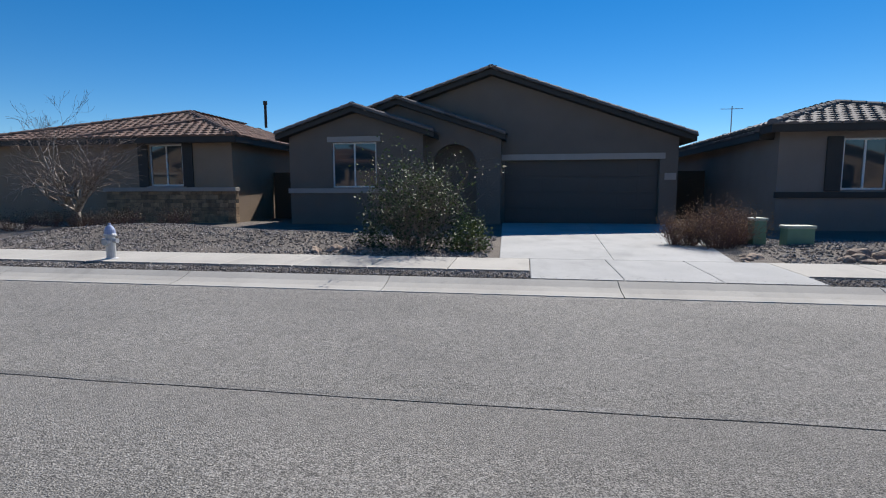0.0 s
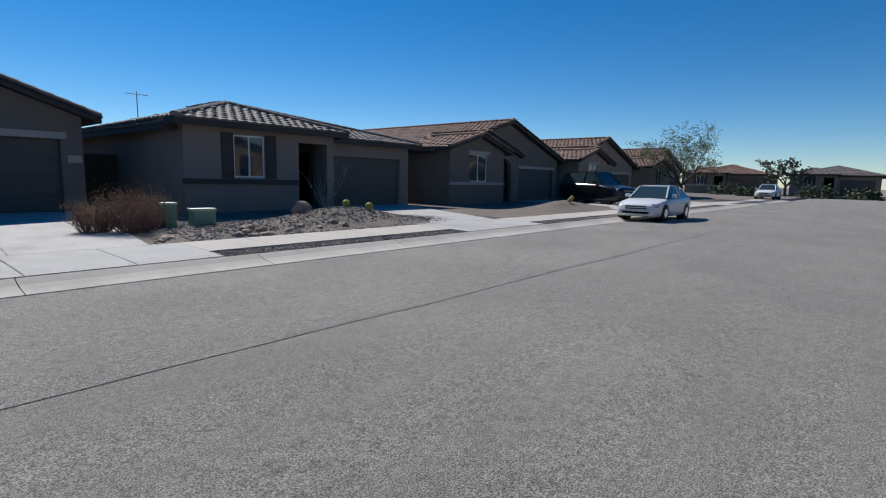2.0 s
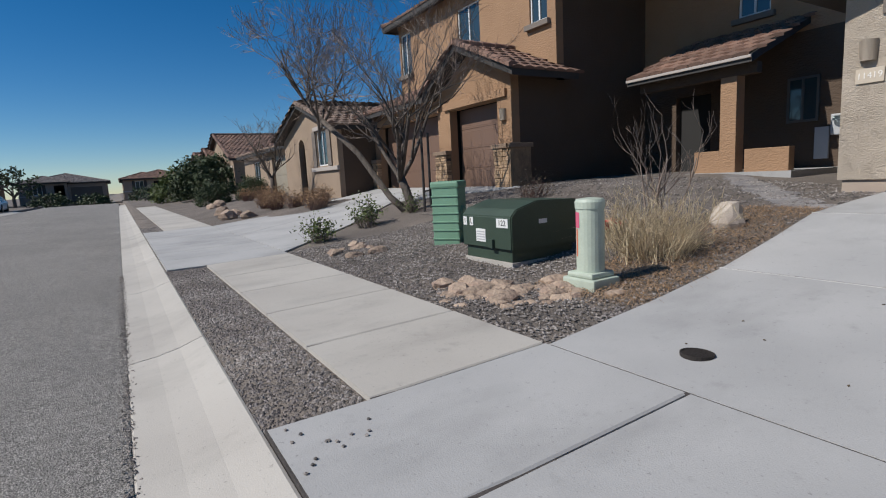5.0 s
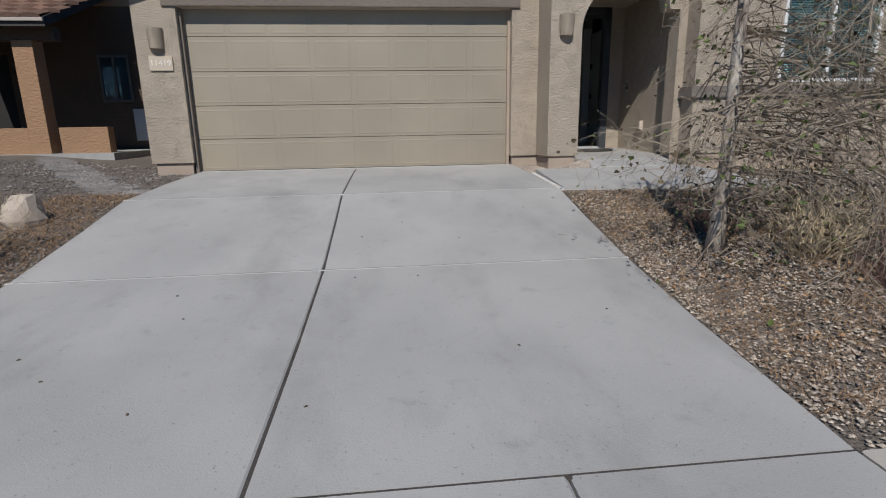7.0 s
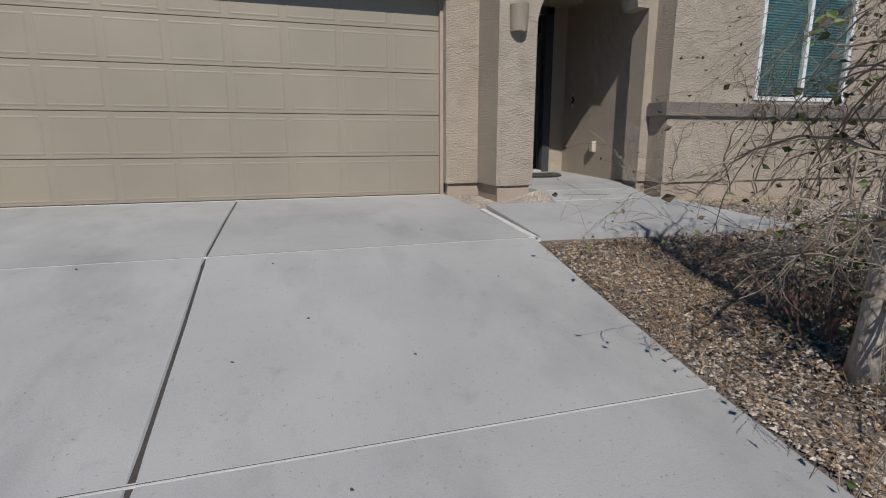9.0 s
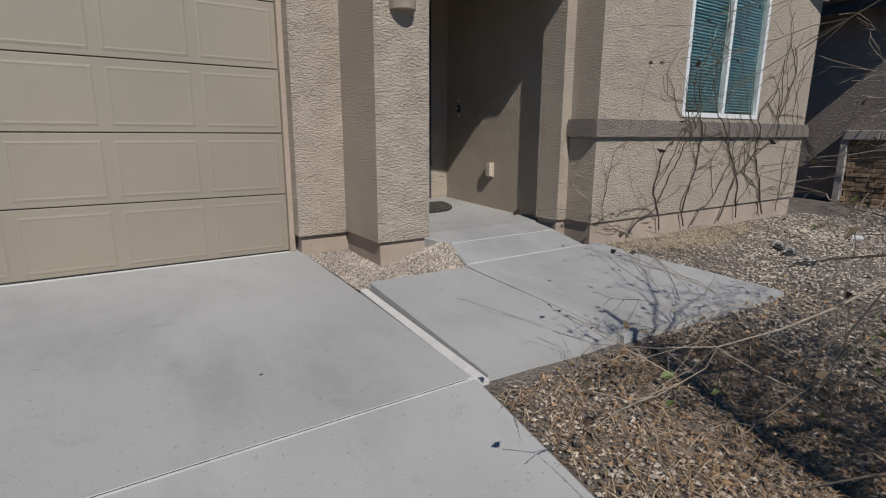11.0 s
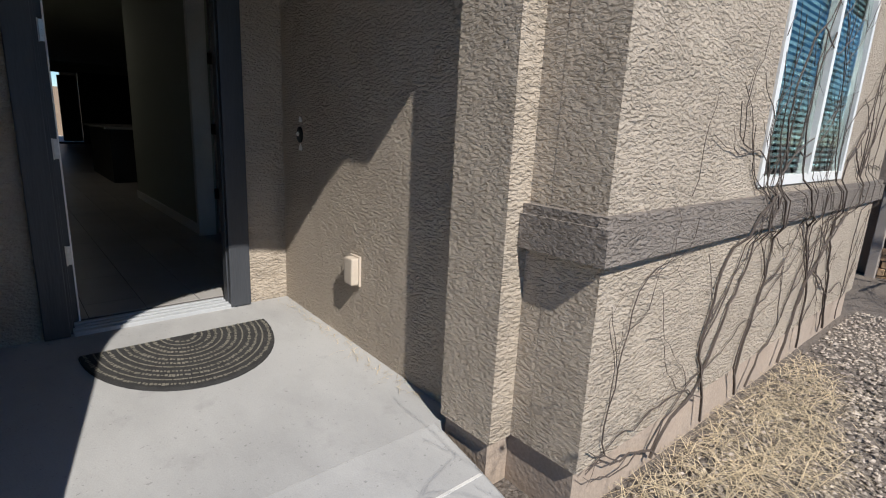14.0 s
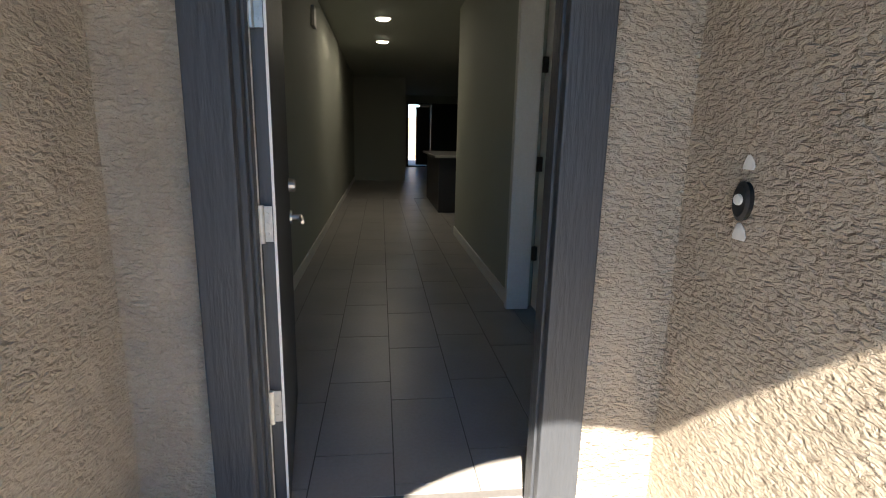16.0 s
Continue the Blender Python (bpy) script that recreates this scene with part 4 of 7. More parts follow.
part("alcove_wall_back", wall_bm(3.162, 5.2, 0.775, H0, 8.278, 8.46, [(3.69, 4.63, 0.7, 3.20)]), M["stucco"], house)
part("alcove_ceiling", box(3.383, 4.963, 6.492, 8.276, 3.3, 3.42), M["stucco"], house)
# room with the window
part("wall_room_front", wall_bm(4.985, 9.1, 0.775, H0, 5.874, 6.10, [(6.26, 7.80, 1.78, 3.35)]), M["stucco"], house)
part("wall_room_side", box(4.986, 5.2, 6.102, 6.489, 0.775, H0), M["stucco"], house)
part("wall_east", box(8.86, 9.1, 6.1, 22, 0.55, H0), M["stucco"], house)
band = bmesh.new()
add_prism(band, [(4.93, 1.575), (9.15, 1.575), (9.15, 1.70), (4.93, 1.70)], 5.83, 5.873)
add_prism(band, [(4.93, 1.70), (9.15, 1.70), (9.15, 1.735), (4.95, 1.735)], 5.845, 5.873)
add_box(band, 4.93, 4.984, 5.874, 6.193, 1.575, 1.70)
add_box(band, 4.945, 4.984, 5.874, 6.193, 1.70, 1.735)
part("sill_band", band, M["stuccodk"], house, "dark stucco band under the window")
for a in ((2.95, 3.36, 6.225, 7.05), (-3.0, -2.47, 6.86, 7.2), (5.01, 9.05, 5.90, 6.48), (2.53, 2.95, 6.86, 7.04), (4.885, 5.01, 6.225, 6.48), (4.985, 5.19, 6.5, 8.27)):
    part("foundation", box(a[0], a[1], a[2], a[3], 0.42, 0.79), M["foundation"], house, "painted concrete footing")
part("garage_beam", box(-2.62, 2.62, 6.785, 6.818, 2.97, 3.17, 0.015), M["beam"], house, "dark stained header beam over the garage")
part("garage_jamb", box(-2.445, -2.40, 6.9, 7.12, 0.56, 2.97), M["beam"], house)
part("garage_jamb", box(2.46, 2.505, 6.95, 7.05, 0.56, 2.97), M["foundation"], house)
garage_door(house, -2.40, 2.46, 0.595, 3.09, 7.0, M["garage"], rows=5, label="beige steel sectional garage door, closed")
# Near-black sheet added behind the garage door in place of interior shade.
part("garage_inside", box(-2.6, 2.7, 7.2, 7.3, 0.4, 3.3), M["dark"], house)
part("sill_strip", box(-2.40, 2.46, 6.945, 6.984, 0.54, 0.604, 0.004), M["jointlight"], house, "pale concrete edge under the garage door")
part("weather_strip", box(-2.40, 2.46, 6.985, 7.0, 0.585, 0.612), M["rubber"], house)
w = window_unit(house, 6.26, 7.80, 1.78, 3.35, 5.862, pane="clear")
# Near-black sheet added behind the window as the room's shade.
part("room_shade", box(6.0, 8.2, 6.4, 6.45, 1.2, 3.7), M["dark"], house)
for k in range(46):
    part("blind_slat", box(6.32, 7.75, 5.93, 5.955, 1.86 + k * 0.032, 1.876 + k * 0.032), M["blind"], w)
# roof: gable over the garage running back, lower hip over the room
def roof_plane(corners, tile, parent, seed=1, thick=0.16, **kw):
    slab_of(corners, thick, "roof_deck", M["fascia"], parent)
    slope_tiles([Vector(c) + Vector((0, 0, 0.012)) for c in corners], tile, parent, seed=seed, **kw)


roof_plane([(-3.55, 6.3, 3.55), (-3.55, 22, 3.55), (3.0, 22, 5.7), (3.0, 6.3, 5.7)], M["tanroof"], house, 4)
roof_plane([(9.55, 22, 3.55), (9.55, 5.4, 3.55), (3.0, 5.4, 5.7), (3.0, 22, 5.7)], M["tanroof"], house, 5)
part("wall_gable", prism([(-3.05, H0), (3.0, 5.55), (9.1, H0)], 6.6, 6.8), M["stucco"], house)
slab_of([(-3.55, 6.28, 3.56), (3.0, 6.28, 5.72), (3.0, 6.34, 5.72), (-3.55, 6.34, 3.56)], 0.17, "barge_board", M["lamptan"], house)

# front door: open inward against the hall's wall
dooro = thing("door_1", (3.704, 8.277, 0.785), "charcoal painted wooden front door standing open", "door", kind="structure")
bm = bmesh.new()
add_box(bm, -0.10, 0.015, -0.04, 0.0, 0.0, 2.50, 0.006)
add_box(bm, 0.865, 0.996, -0.04, 0.0, 0.0, 2.50, 0.006)
add_box(bm, -0.10, 0.996, -0.04, 0.0, 2.40, 2.52, 0.006)
part("door_frame", bm, M["doorgrey"], dooro, "charcoal wooden casing with weathered grain")
for a, b, c, d, e in ((-0.01, 0.03, 0.03, 0.04, 0.03), (0.896, 0.924, 0.858, 0.896, 0.002)):
    bm = bmesh.new()
    add_box(bm, a, b, 0.001, 0.18, 0.0, 2.42, 0.003)
    add_box(bm, c, d, e, 0.07, 0.0, 2.40, 0.003)
    part("door_jamb", bm, M["doorgrey"], dooro, "charcoal rebated door jamb")
part("door_head", box(0.03, 0.896, 0.071, 0.18, 2.36, 2.42, 0.003), M["doorgrey"], dooro)
part("door_seal", box(0.031, 0.037, 0.078, 0.098, 0.02, 2.36), M["white"], dooro, "pale weather seal")
leaf = part("door_leaf", box(0.0, 0.044, 0.0, 0.84, 0.02, 2.35, 0.004), M["doorgrey"], dooro)
leaf.matrix_basis = pose(0.0345, 0.112, 0, 0, 0, 7)
part("leaf_edge", box(0.002, 0.042, -0.002, 0.0, 0.03, 2.34), M["doorgrey"], leaf)
part("weather_strip", box(0.036, 0.0435, -0.006, -0.002, 0.03, 2.34), M["white"], leaf, "pale weather strip along the hinge edge")
for z in (0.42, 0.995, 1.575, 2.15):
    bm = box(0.0305, 0.072, 0.094, 0.098, z - 0.052, z + 0.052, 0.0015)
    add_tube(bm, [(0.042, 0.089, z - 0.055), (0.042, 0.089, z + 0.055)], [0.009, 0.009], 10)
    for dz in (-.03, 0, .03):
        add_tube(bm, [(0.058, 0.0938, z + dz), (0.058, 0.0925, z + dz)], [0.005, 0.004], 8)
    part("hinge", bm, M["hinge"], dooro, "brushed steel hinge")
bm = bmesh.new()
add_tube(bm, [(0.045, 0.77, 0.89), (0.055, 0.77, 0.89)], [0.03, 0.028], 14)
add_tube(bm, [(0.05, 0.77, 0.89), (0.095, 0.77, 0.89)], [0.012, 0.012], 8)
add_tube(bm, [(0.09, 0.78, 0.89), (0.10, 0.66, 0.885)], [0.01, 0.008], 8)
part("lever_handle", bm, M["metal"], leaf)
bm = bmesh.new()
add_tube(bm, [(0.045, 0.77, 1.03), (0.07, 0.77, 1.03), (0.075, 0.77, 1.03)], [0.03, 0.028, 0.02], 14)
part("deadbolt", bm, M["metal"], leaf)
bm = box(0.03, 0.89, -0.035, 0.16, -0.02, 0.018, 0.005)
for k in range(3):
    add_box(bm, 0.03, 0.862, 0.0 + k * 0.05, 0.018 + k * 0.05, 0.018, 0.028, 0.002)
part("threshold", bm, M["meter"], dooro, "ridged aluminium threshold")

# hall beyond the door
hall = thing("hall", (0, 0, 0), "plain pale interior hall behind the front door", "interior", kind="structure")
FZ, CZ = 0.81, 3.5
part("wall_hall_left", box(3.18, 3.385, 8.461, 27, FZ - .1, CZ), M["interior"], hall)
part("wall_hall_right", box(5.02, 5.19, 10.42, 13.3, FZ - .1, CZ), M["interior"], hall)
part("wall_kitchen", box(5.19, 9.2, 13.15, 13.3, FZ - .1, CZ), M["interior"], hall)
part("wall_closet", box(6.6, 6.75, 8.4, 13.14, FZ - .1, CZ), M["interior"], hall)
part("wall_east_inner", box(9.2, 9.35, 13.15, 27, FZ - .1, CZ), M["interior"], hall)
part("wall_far", wall_bm(3.385, 9.2, FZ - .1, CZ, 27, 27.2, [(5.08, 7.6, FZ, FZ + 2.40)]), M["interior"], hall)
part("wall_dining", box(3.386, 4.74, 20.95, 21.1, FZ - .1, CZ), M["interior"], hall)
part("wall_front_inner", box(4.64, 6.7, 8.462, 8.56, FZ - .1, CZ), M["interior"], hall)
part("ceiling", box(3.18, 9.35, 8.461, 27.2, CZ, CZ + .1), M["interior"], hall)
part("floor_base", box(3.19, 9.3, 8.40, 27.2, FZ - .14, FZ - 0.004), M["grout"], hall)
part("baseboard", box(5.005, 5.019, 10.43, 13.29, FZ, FZ + 0.1), M["white"], hall)
part("baseboard", box(3.386, 3.40, 8.47, 20.94, FZ, FZ + 0.1), M["white"], hall)
part("door_casing", box(4.985, 5.15, 10.35, 10.419, FZ, FZ + 2.5, 0.008), M["white"], hall, "white painted door casing")
part("closet_door", box(5.188, 5.232, 9.55, 10.41, FZ + .01, FZ + 2.4, 0.004), M["white"], hall, "white interior door standing open")
for z in (0.42, 1.05, 1.70):
    part("hinge", box(5.151, 5.187, 10.33, 10.352, FZ + z - .05, FZ + z + .05), M["iron"], hall, "dark door hinge")
for i in range(-1, 6):
    for j in range(16):
        x0 = 3.524 + i * 0.304
        y0 = 8.50 + (j + (0.31 if i % 2 else 0.0)) * 0.605 - 0.605
        a, b = max(y0, 8.44), min(y0 + 0.600, 17)
        if b - a > 0.05:
            part("floor_tile", box(max(x0, 3.39), x0 + 0.299, a, b, FZ - 0.02, FZ), M["tile"], hall)
for j in range(16):
    for i in range(5):
        part("floor_tile", box(5.35 + i * .604, 5.35 + i * .604 + .599, 13.32 + j * .605, 13.915 + j * .605, FZ - 0.02, FZ), M["tile"], hall)
part("floor_tiles_far", box(3.39, 5.345, 17.0, 27, FZ - 0.02, FZ), M["tile"], hall)
part("floor_tiles_far", box(5.35, 9.2, 23.0, 27, FZ - 0.02, FZ), M["tile"], hall)
for y in (14.0, 15.7):
    l = part("downlight", lathe([(0.10, CZ - .02), (0.105, CZ - .003), (0.085, CZ - .0015)], 20, (4.12, y)), M["white"], hall, "round recessed ceiling light, lit")
    sp = new("downlight_lamp", bpy.data.lights.new("downlight_lamp", 'SPOT'))
    sp.data.energy, sp.data.color, sp.data.spot_size, sp.data.shadow_soft_size = 0.35, (1.0, 0.95, 0.86), radians(150), 0.07
    sp.matrix_world = look((4.12, y, CZ - .035), (4.12, y, 0))
    part("lamp_disc", lathe([(0.08, CZ - .026), (0.08, CZ - .021)], 20, (4.12, y)), M["lightdisc"], l)
sg = part("sliding_door", add_frame(5.08, 7.6, FZ, FZ + 2.40, 27.02, 27.1, 0.06), M["black"], hall, "dark framed sliding glass door")
part("pane", box(6.09, 7.54, 27.03, 27.04, FZ + .06, FZ + 2.34), M["glass"], sg, "dark reflecting pane")
part("mullion", box(6.0, 6.09, 27.0, 27.08, FZ, FZ + 2.4), M["black"], sg)
part("vertical_blind", box(5.42, 5.95, 26.9, 26.96, FZ + .1, FZ + 2.25, 0.02), M["cabinet"], sg, "dark gathered vertical blind")
island = thing("kitchen_island", (5.01, 15.1, FZ), "dark kitchen island with a pale worktop", "island")
part("body", box(0.0, 0.95, 0, 2.2, 0, 0.88), M["cabinet"], island)
part("worktop", box(-0.08, 1.03, -0.1, 2.3, 0.881, 0.92, 0.006), M["counter"], island)
sens = tagged(part("door_chime", box(3.386, 3.42, 12.6, 12.78, 3.10, 3.30, 0.004), M["white"]), "small white door chime box on hall wall", "chime")
# Wall added outside to darken the view; its shade is in the brown.
part("patio_wall", box(5.75, 9, 29.5, 29.7, FZ - .2, 3.4), M["browndkshade"], hall, "shaded patio wall outside")
part("patio_roof", box(3, 9, 27.3, 30.5, 3.35, 3.45), M["fascia"], hall)
part("patio_floor", box(0, 9.5, 27.2, 34, FZ - .25, FZ - .02), M["concrete"], hall)
part("yard_wall", box(-2, 14, 34, 34.2, .4, 2.9), M["tan3"], hall, "tan block yard wall")


# ---- neighbouring houses ----
def gable_roof(parent, x0, x1, z0, z1, y0, y1, tile, seed=1, hang=0.35, apex=None):
    xm = apex if apex is not None else (x0 + x1) / 2
    roof_plane([(x0, y1, z0), (x0, y0 - hang, z0), (xm, y0 - hang, z1), (xm, y1, z1)], tile, parent, seed)
    roof_plane([(x1, y0 - hang, z0), (x1, y1, z0), (xm, y1, z1), (xm, y0 - hang, z1)], tile, parent, seed + 1)
    ridge_caps((xm, y0 - hang, z1 + 0.05), (xm, y1, z1 + 0.05), tile, parent)
    for a in (x0, x1):
        ridge_caps((a, y0 - hang + 0.04, z0 + 0.05), (xm, y0 - hang + 0.04, z1 + 0.05), tile, parent)


def hip_roof(parent, x0, x1, z0, z1, y0, y1, tile, seed=1):
    w = min(x1 - x0, y1 - y0) / 2
    if x1 - x0 < y1 - y0:
        a, b = ((x0 + x1) / 2, y0 + w, z1), ((x0 + x1) / 2, y1 - w, z1)
        planes = [[(x0, y0, z0), (x1, y0, z0), a], [(x1, y0, z0), (x1, y1, z0), b, a], [(x1, y1, z0), (x0, y1, z0), b], [(x0, y1, z0), (x0, y0, z0), a, b]]
    else:
        a, b = (x0 + w, (y0 + y1) / 2, z1), (x1 - w, (y0 + y1) / 2, z1)
        planes = [[(x0, y0, z0), (x1, y0, z0), b, a], [(x1, y0, z0), (x1, y1, z0), b], [(x1, y1, z0), (x0, y1, z0), a, b], [(x0, y1, z0), (x0, y0, z0), a]]
    for k, p in enumerate(planes):
        roof_plane(p, tile, parent, seed + k)
    ridge_caps(a, b, tile, parent)
    for c, p in (((x0, y0, z0), a), ((x1, y0, z0), b if x1 - x0 >= y1 - y0 else a)):
        ridge_caps(Vector(c) + Vector((0, 0, .05)), Vector(p) + Vector((0, 0, .05)), tile, parent)
    bm = bmesh.new()
    add_frame(x0 + .02, x1 - .02, y0 + .02, y1 - .02, 0, 0.2, 0.05, bm)
    for v in bm.verts:
        v.co = Vector((v.co.x, v.co.z, z0 - 0.2 + v.co.y))
    part("fascia", bm, M["fascia"], parent)


def shutters(parent, x0, x1, z0, z1, y, material):
    for a, b in ((x0 - 0.42, x0 - 0.03), (x1 + 0.03, x1 + 0.42)):
        s = part("shutter", box(a, b, y - 0.05, y - 0.003, z0, z1, 0.008), material, parent, "dark louvred shutter")


def body(parent, x0, x1, y0, y1, z0, z1, material, holes=(), name="wall"):
    """Four walls; the holes are in the front one."""
    part(name + "_front", wall_bm(x0, x1, z0, z1, y0, y0 + 0.2, holes), material, parent)
    part(name + "_back", box(x0, x1, y1 - 0.2, y1, z0, z1), material, parent)
    part(name + "_side", box(x0, x0 + 0.2, y0 + 0.2, y1 - 0.2, z0, z1), material, parent)
    part(name + "_side", box(x1 - 0.2, x1, y0 + 0.2, y1 - 0.2, z0, z1), material, parent)
    # Sheet behind the openings, painted near-black for the shade indoors.
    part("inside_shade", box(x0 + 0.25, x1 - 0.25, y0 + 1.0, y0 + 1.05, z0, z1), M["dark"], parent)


def arch_block(parent, x0, x1, y0, y1, z0, z1, ax0, ax1, az, material):
    """A wall block along x with a round-headed opening."""
    w = (ax1 - ax0) / 2
    c = (ax0 + ax1) / 2
    pts = [(x0, z0), (ax0, z0)] + [(c - w * math.cos(math.pi * k / 16), az - w + w * math.sin(math.pi * k / 16)) for k in range(17)] + [(ax1, z0), (x1, z0), (x1, z1), (x0, z1)]
    bm = bmesh.new()
    rings = [[bm.verts.new((x, y, z)) for x, z in pts] for y in (y0, y1)]
    for rg in rings:
        bmesh.ops.triangle_fill(bm, use_beauty=True, edges=[bm.edges.new((rg[i], rg[(i + 1) % len(pts)])) for i in range(len(pts))])
    for i in range(len(pts)):
        j = (i + 1) % len(pts)
        bm.faces.new((rings[0][i], rings[0][j], rings[1][j], rings[1][i]))
    bmesh.ops.recalc_face_normals(bm, faces=bm.faces)
    part("wall_entry", bm, material, parent, "stucco entry wall with a round arch")
    part("entry_door", box(ax0 + .1, ax1 - .1, y1 + 1.3, y1 + 1.36, z0, z0 + 2.1), M["fascia"], parent)


def row_house(m, label, wall, gar, tile, trim, seed, width=12.6, sill=True):
    """Front-gabled house: room gable, entry gable with an arch, garage under the main gable. Front faces -y."""
    h = thing("house", m, label, "house", "houses along the street")
    k = width / 12.6
    body(h, 0.0, 12.6 * k, 0, 15, -0.2, 2.9, wall, [(7.1 * k, 12.05 * k, -0.3, 2.15)])
    part("wall_gable", prism([(0.2, 2.9), (6.64 * k, 5.05), (12.6 * k, 2.9)], 0, 0.2), wall, h)
    gable_roof(h, -0.35, 13.03 * k, 2.85, 5.15, 0, 15, tile, seed, apex=6.64 * k)
    garage_door(h, 7.1 * k, 12.05 * k, -0.05, 2.15, 0.14, gar, rows=4, label="closed sectional garage door")
    part("garage_trim", box(6.95 * k, 12.2 * k, -0.05, -0.001, 2.16, 2.36, 0.01), trim, h, "lighter stucco band over the garage")
    arch_block(h, 4.55 * k, 7.0 * k, -0.55, -0.3, -0.2, 2.98, 4.75 * k, 6.2 * k, 2.7, wall)
    part("entry_side", box(6.8 * k, 7.0 * k, -0.3, 0.0, -0.2, 2.98), wall, h)
    part("wall_gable", prism([(0.2, 2.98), (3.55 * k, 4.05), (7.0 * k, 2.98)], -0.55, -0.35), wall, h)
    gable_roof(h, 0.05, 7.15 * k, 2.95, 4.18, -0.55, 3, tile, seed + 3, apex=3.6 * k, hang=0.25)
    body(h, 0.0, 4.55 * k, -1.15, 0.0, -0.2, 3.02, wall, [(1.5 * k, 3.0 * k, 1.25, 2.75)])
    part("wall_gable", prism([(0.0, 3.02), (2.3 * k, 3.75), (4.55 * k, 3.02)], -1.15, -0.95), wall, h)
    gable_roof(h, -0.35, 4.95 * k, 3.0, 3.88, -1.15, 2, tile, seed + 5, apex=2.3 * k, hang=0.3)
    window_unit(h, 1.5 * k, 3.0 * k, 1.25, 2.75, -1.1, trim=None)
    part("head_trim", box(1.35 * k, 3.15 * k, -1.22, -1.151, 2.76, 2.94, 0.01), trim, h)
    if sill:
        part("sill_band", box(-0.05, 4.6 * k, -1.22, -1.151, 1.06, 1.22, 0.01), trim, h)
    return h


def hip_house(m, label, wall, gar, tile, trim, seed, stone=None):
    """Hip-roofed house: room with a shuttered window, recessed entry and garage. Front faces -y."""
    h = thing("house", m, label, "house", "houses along the street")
    body(h, 0, 5.6, 0, 14, -0.2, 2.85, wall, [(1.6, 2.7, 1.12, 2.5), (4.05, 5.3, -0.3, 2.4)])
    body(h, 5.6, 10.4, 0.7, 14, -0.2, 2.6, wall, [(5.95, 9.85, -0.3, 2.05)])
    hip_roof(h, -0.4, 6.0, 2.85, 3.8, -0.45, 9, tile, seed)
    hip_roof(h, -0.4, 10.9, 2.72, 4.2, 0.3, 14.4, tile, seed + 9)
    garage_door(h, 5.95, 9.85, -0.05, 2.05, 0.84, gar, rows=4, label="closed sectional garage door")
    window_unit(h, 1.6, 2.7, 1.12, 2.5, 0.04)
    shutters(h, 1.6, 2.7, 1.08, 2.55, 0.0, M["fascia"])
    part("sill_band", box(-0.06, 4.05, -0.07, -0.001, 0.9, 1.06, 0.01), trim, h)
    part("entry_door", box(4.2, 5.2, 1.0, 1.06, -0.1, 2.1), M["fascia"], h)
    return h


A = row_house(pose(8.0, -21.3, 0.05, 0, 0, 180) @ Matrix.Diagonal((1, 1, 0.975, 1)), "taupe stucco house with dark garage and arched entry", M["grey1"], M["grey1gar"], M["roofgrey"], M["trimlight"], 11)
tagged(part("number_plate", box(12.2, 12.55, -0.03, -0.002, 1.48, 1.7, 0.004), M["trimlight"], A, "pale house number plaque"))
C = hip_house(pose(-6.64, -19.3, 0.04, 0, 0, 180), "grey-beige hip-roofed house with dark shutters", M["grey2"], M["grey1gar"], M["roofgrey"], M["fascia"], 31)
part("aerial", add_tube(add_tube(bmesh.new(), [(0.9, 6, 2.9), (0.9, 6, 4.3)], [.02, .02], 5), [(0.5, 6, 4.2), (1.3, 6, 4.2)], [.015, .015], 4), M["hinge"], C, "roof aerial")
D = row_house(pose(-18.7, -20.0, 0.05, 0, 0, 180) @ Matrix.Diagonal((1, 1, 0.9, 1)), "brown-grey stucco house with tiled gables", M["grey3"], M["grey1gar"], M["rooftile"], M["trimlight"], 51)
E5 = row_house(pose(-32.2, -20.0, 0.05, 0, 0, 180) @ Matrix.Diagonal((1, 1, 0.9, 1)), "tan stucco house with red tiled gables", M["tan3"], M["grey1gar"], M["rooftile"], M["trimlight"], 71)
row_house(pose(-46.2, -20.0, 0.05, 0, 0, 180) @ Matrix.Diagonal((1, 1, 0.9, 1)), "tan stucco house far along the street", M["tan3"], M["browngar"], M["rooftile"], M["trimlight"], 91)
# B: stone-fronted hip house
B = thing("house", pose(20.0, -20.5, 0.05, 0, 0, 180), "brown stucco hip-roofed house with stone wainscot", "house", "houses along the street")
body(B, 0, 9.7, 0, 14, -0.2, 2.95, M["tan3"], [(6.5, 7.8, 1.3, 2.75)])
hip_roof(B, -0.4, 10.15, 2.95, 4.6, -0.45, 14.4, M["rooftile"], 111)
hip_roof(B, 4.2, 10.15, 2.97, 3.9, -0.5, 6.0, M["rooftile"], 121)
window_unit(B, 6.5, 7.8, 1.3, 2.75, 0.05, trim=(0.14, M["trimlight"]))
shutters(B, 6.5, 7.8, 1.25, 2.8, 0.0, M["fascia"])
part("stone_cap", box(4.8, 9.95, -0.3, -0.002, 1.1, 1.24, 0.012), M["trimlight"], B, "pale cast ledge over the stone")
part("vent_pipe", lathe([(0.06, 3.9), (0.06, 4.9), (0.09, 4.9), (0.09, 5.05)], 10, (8.4, 5)), M["fascia"], B)


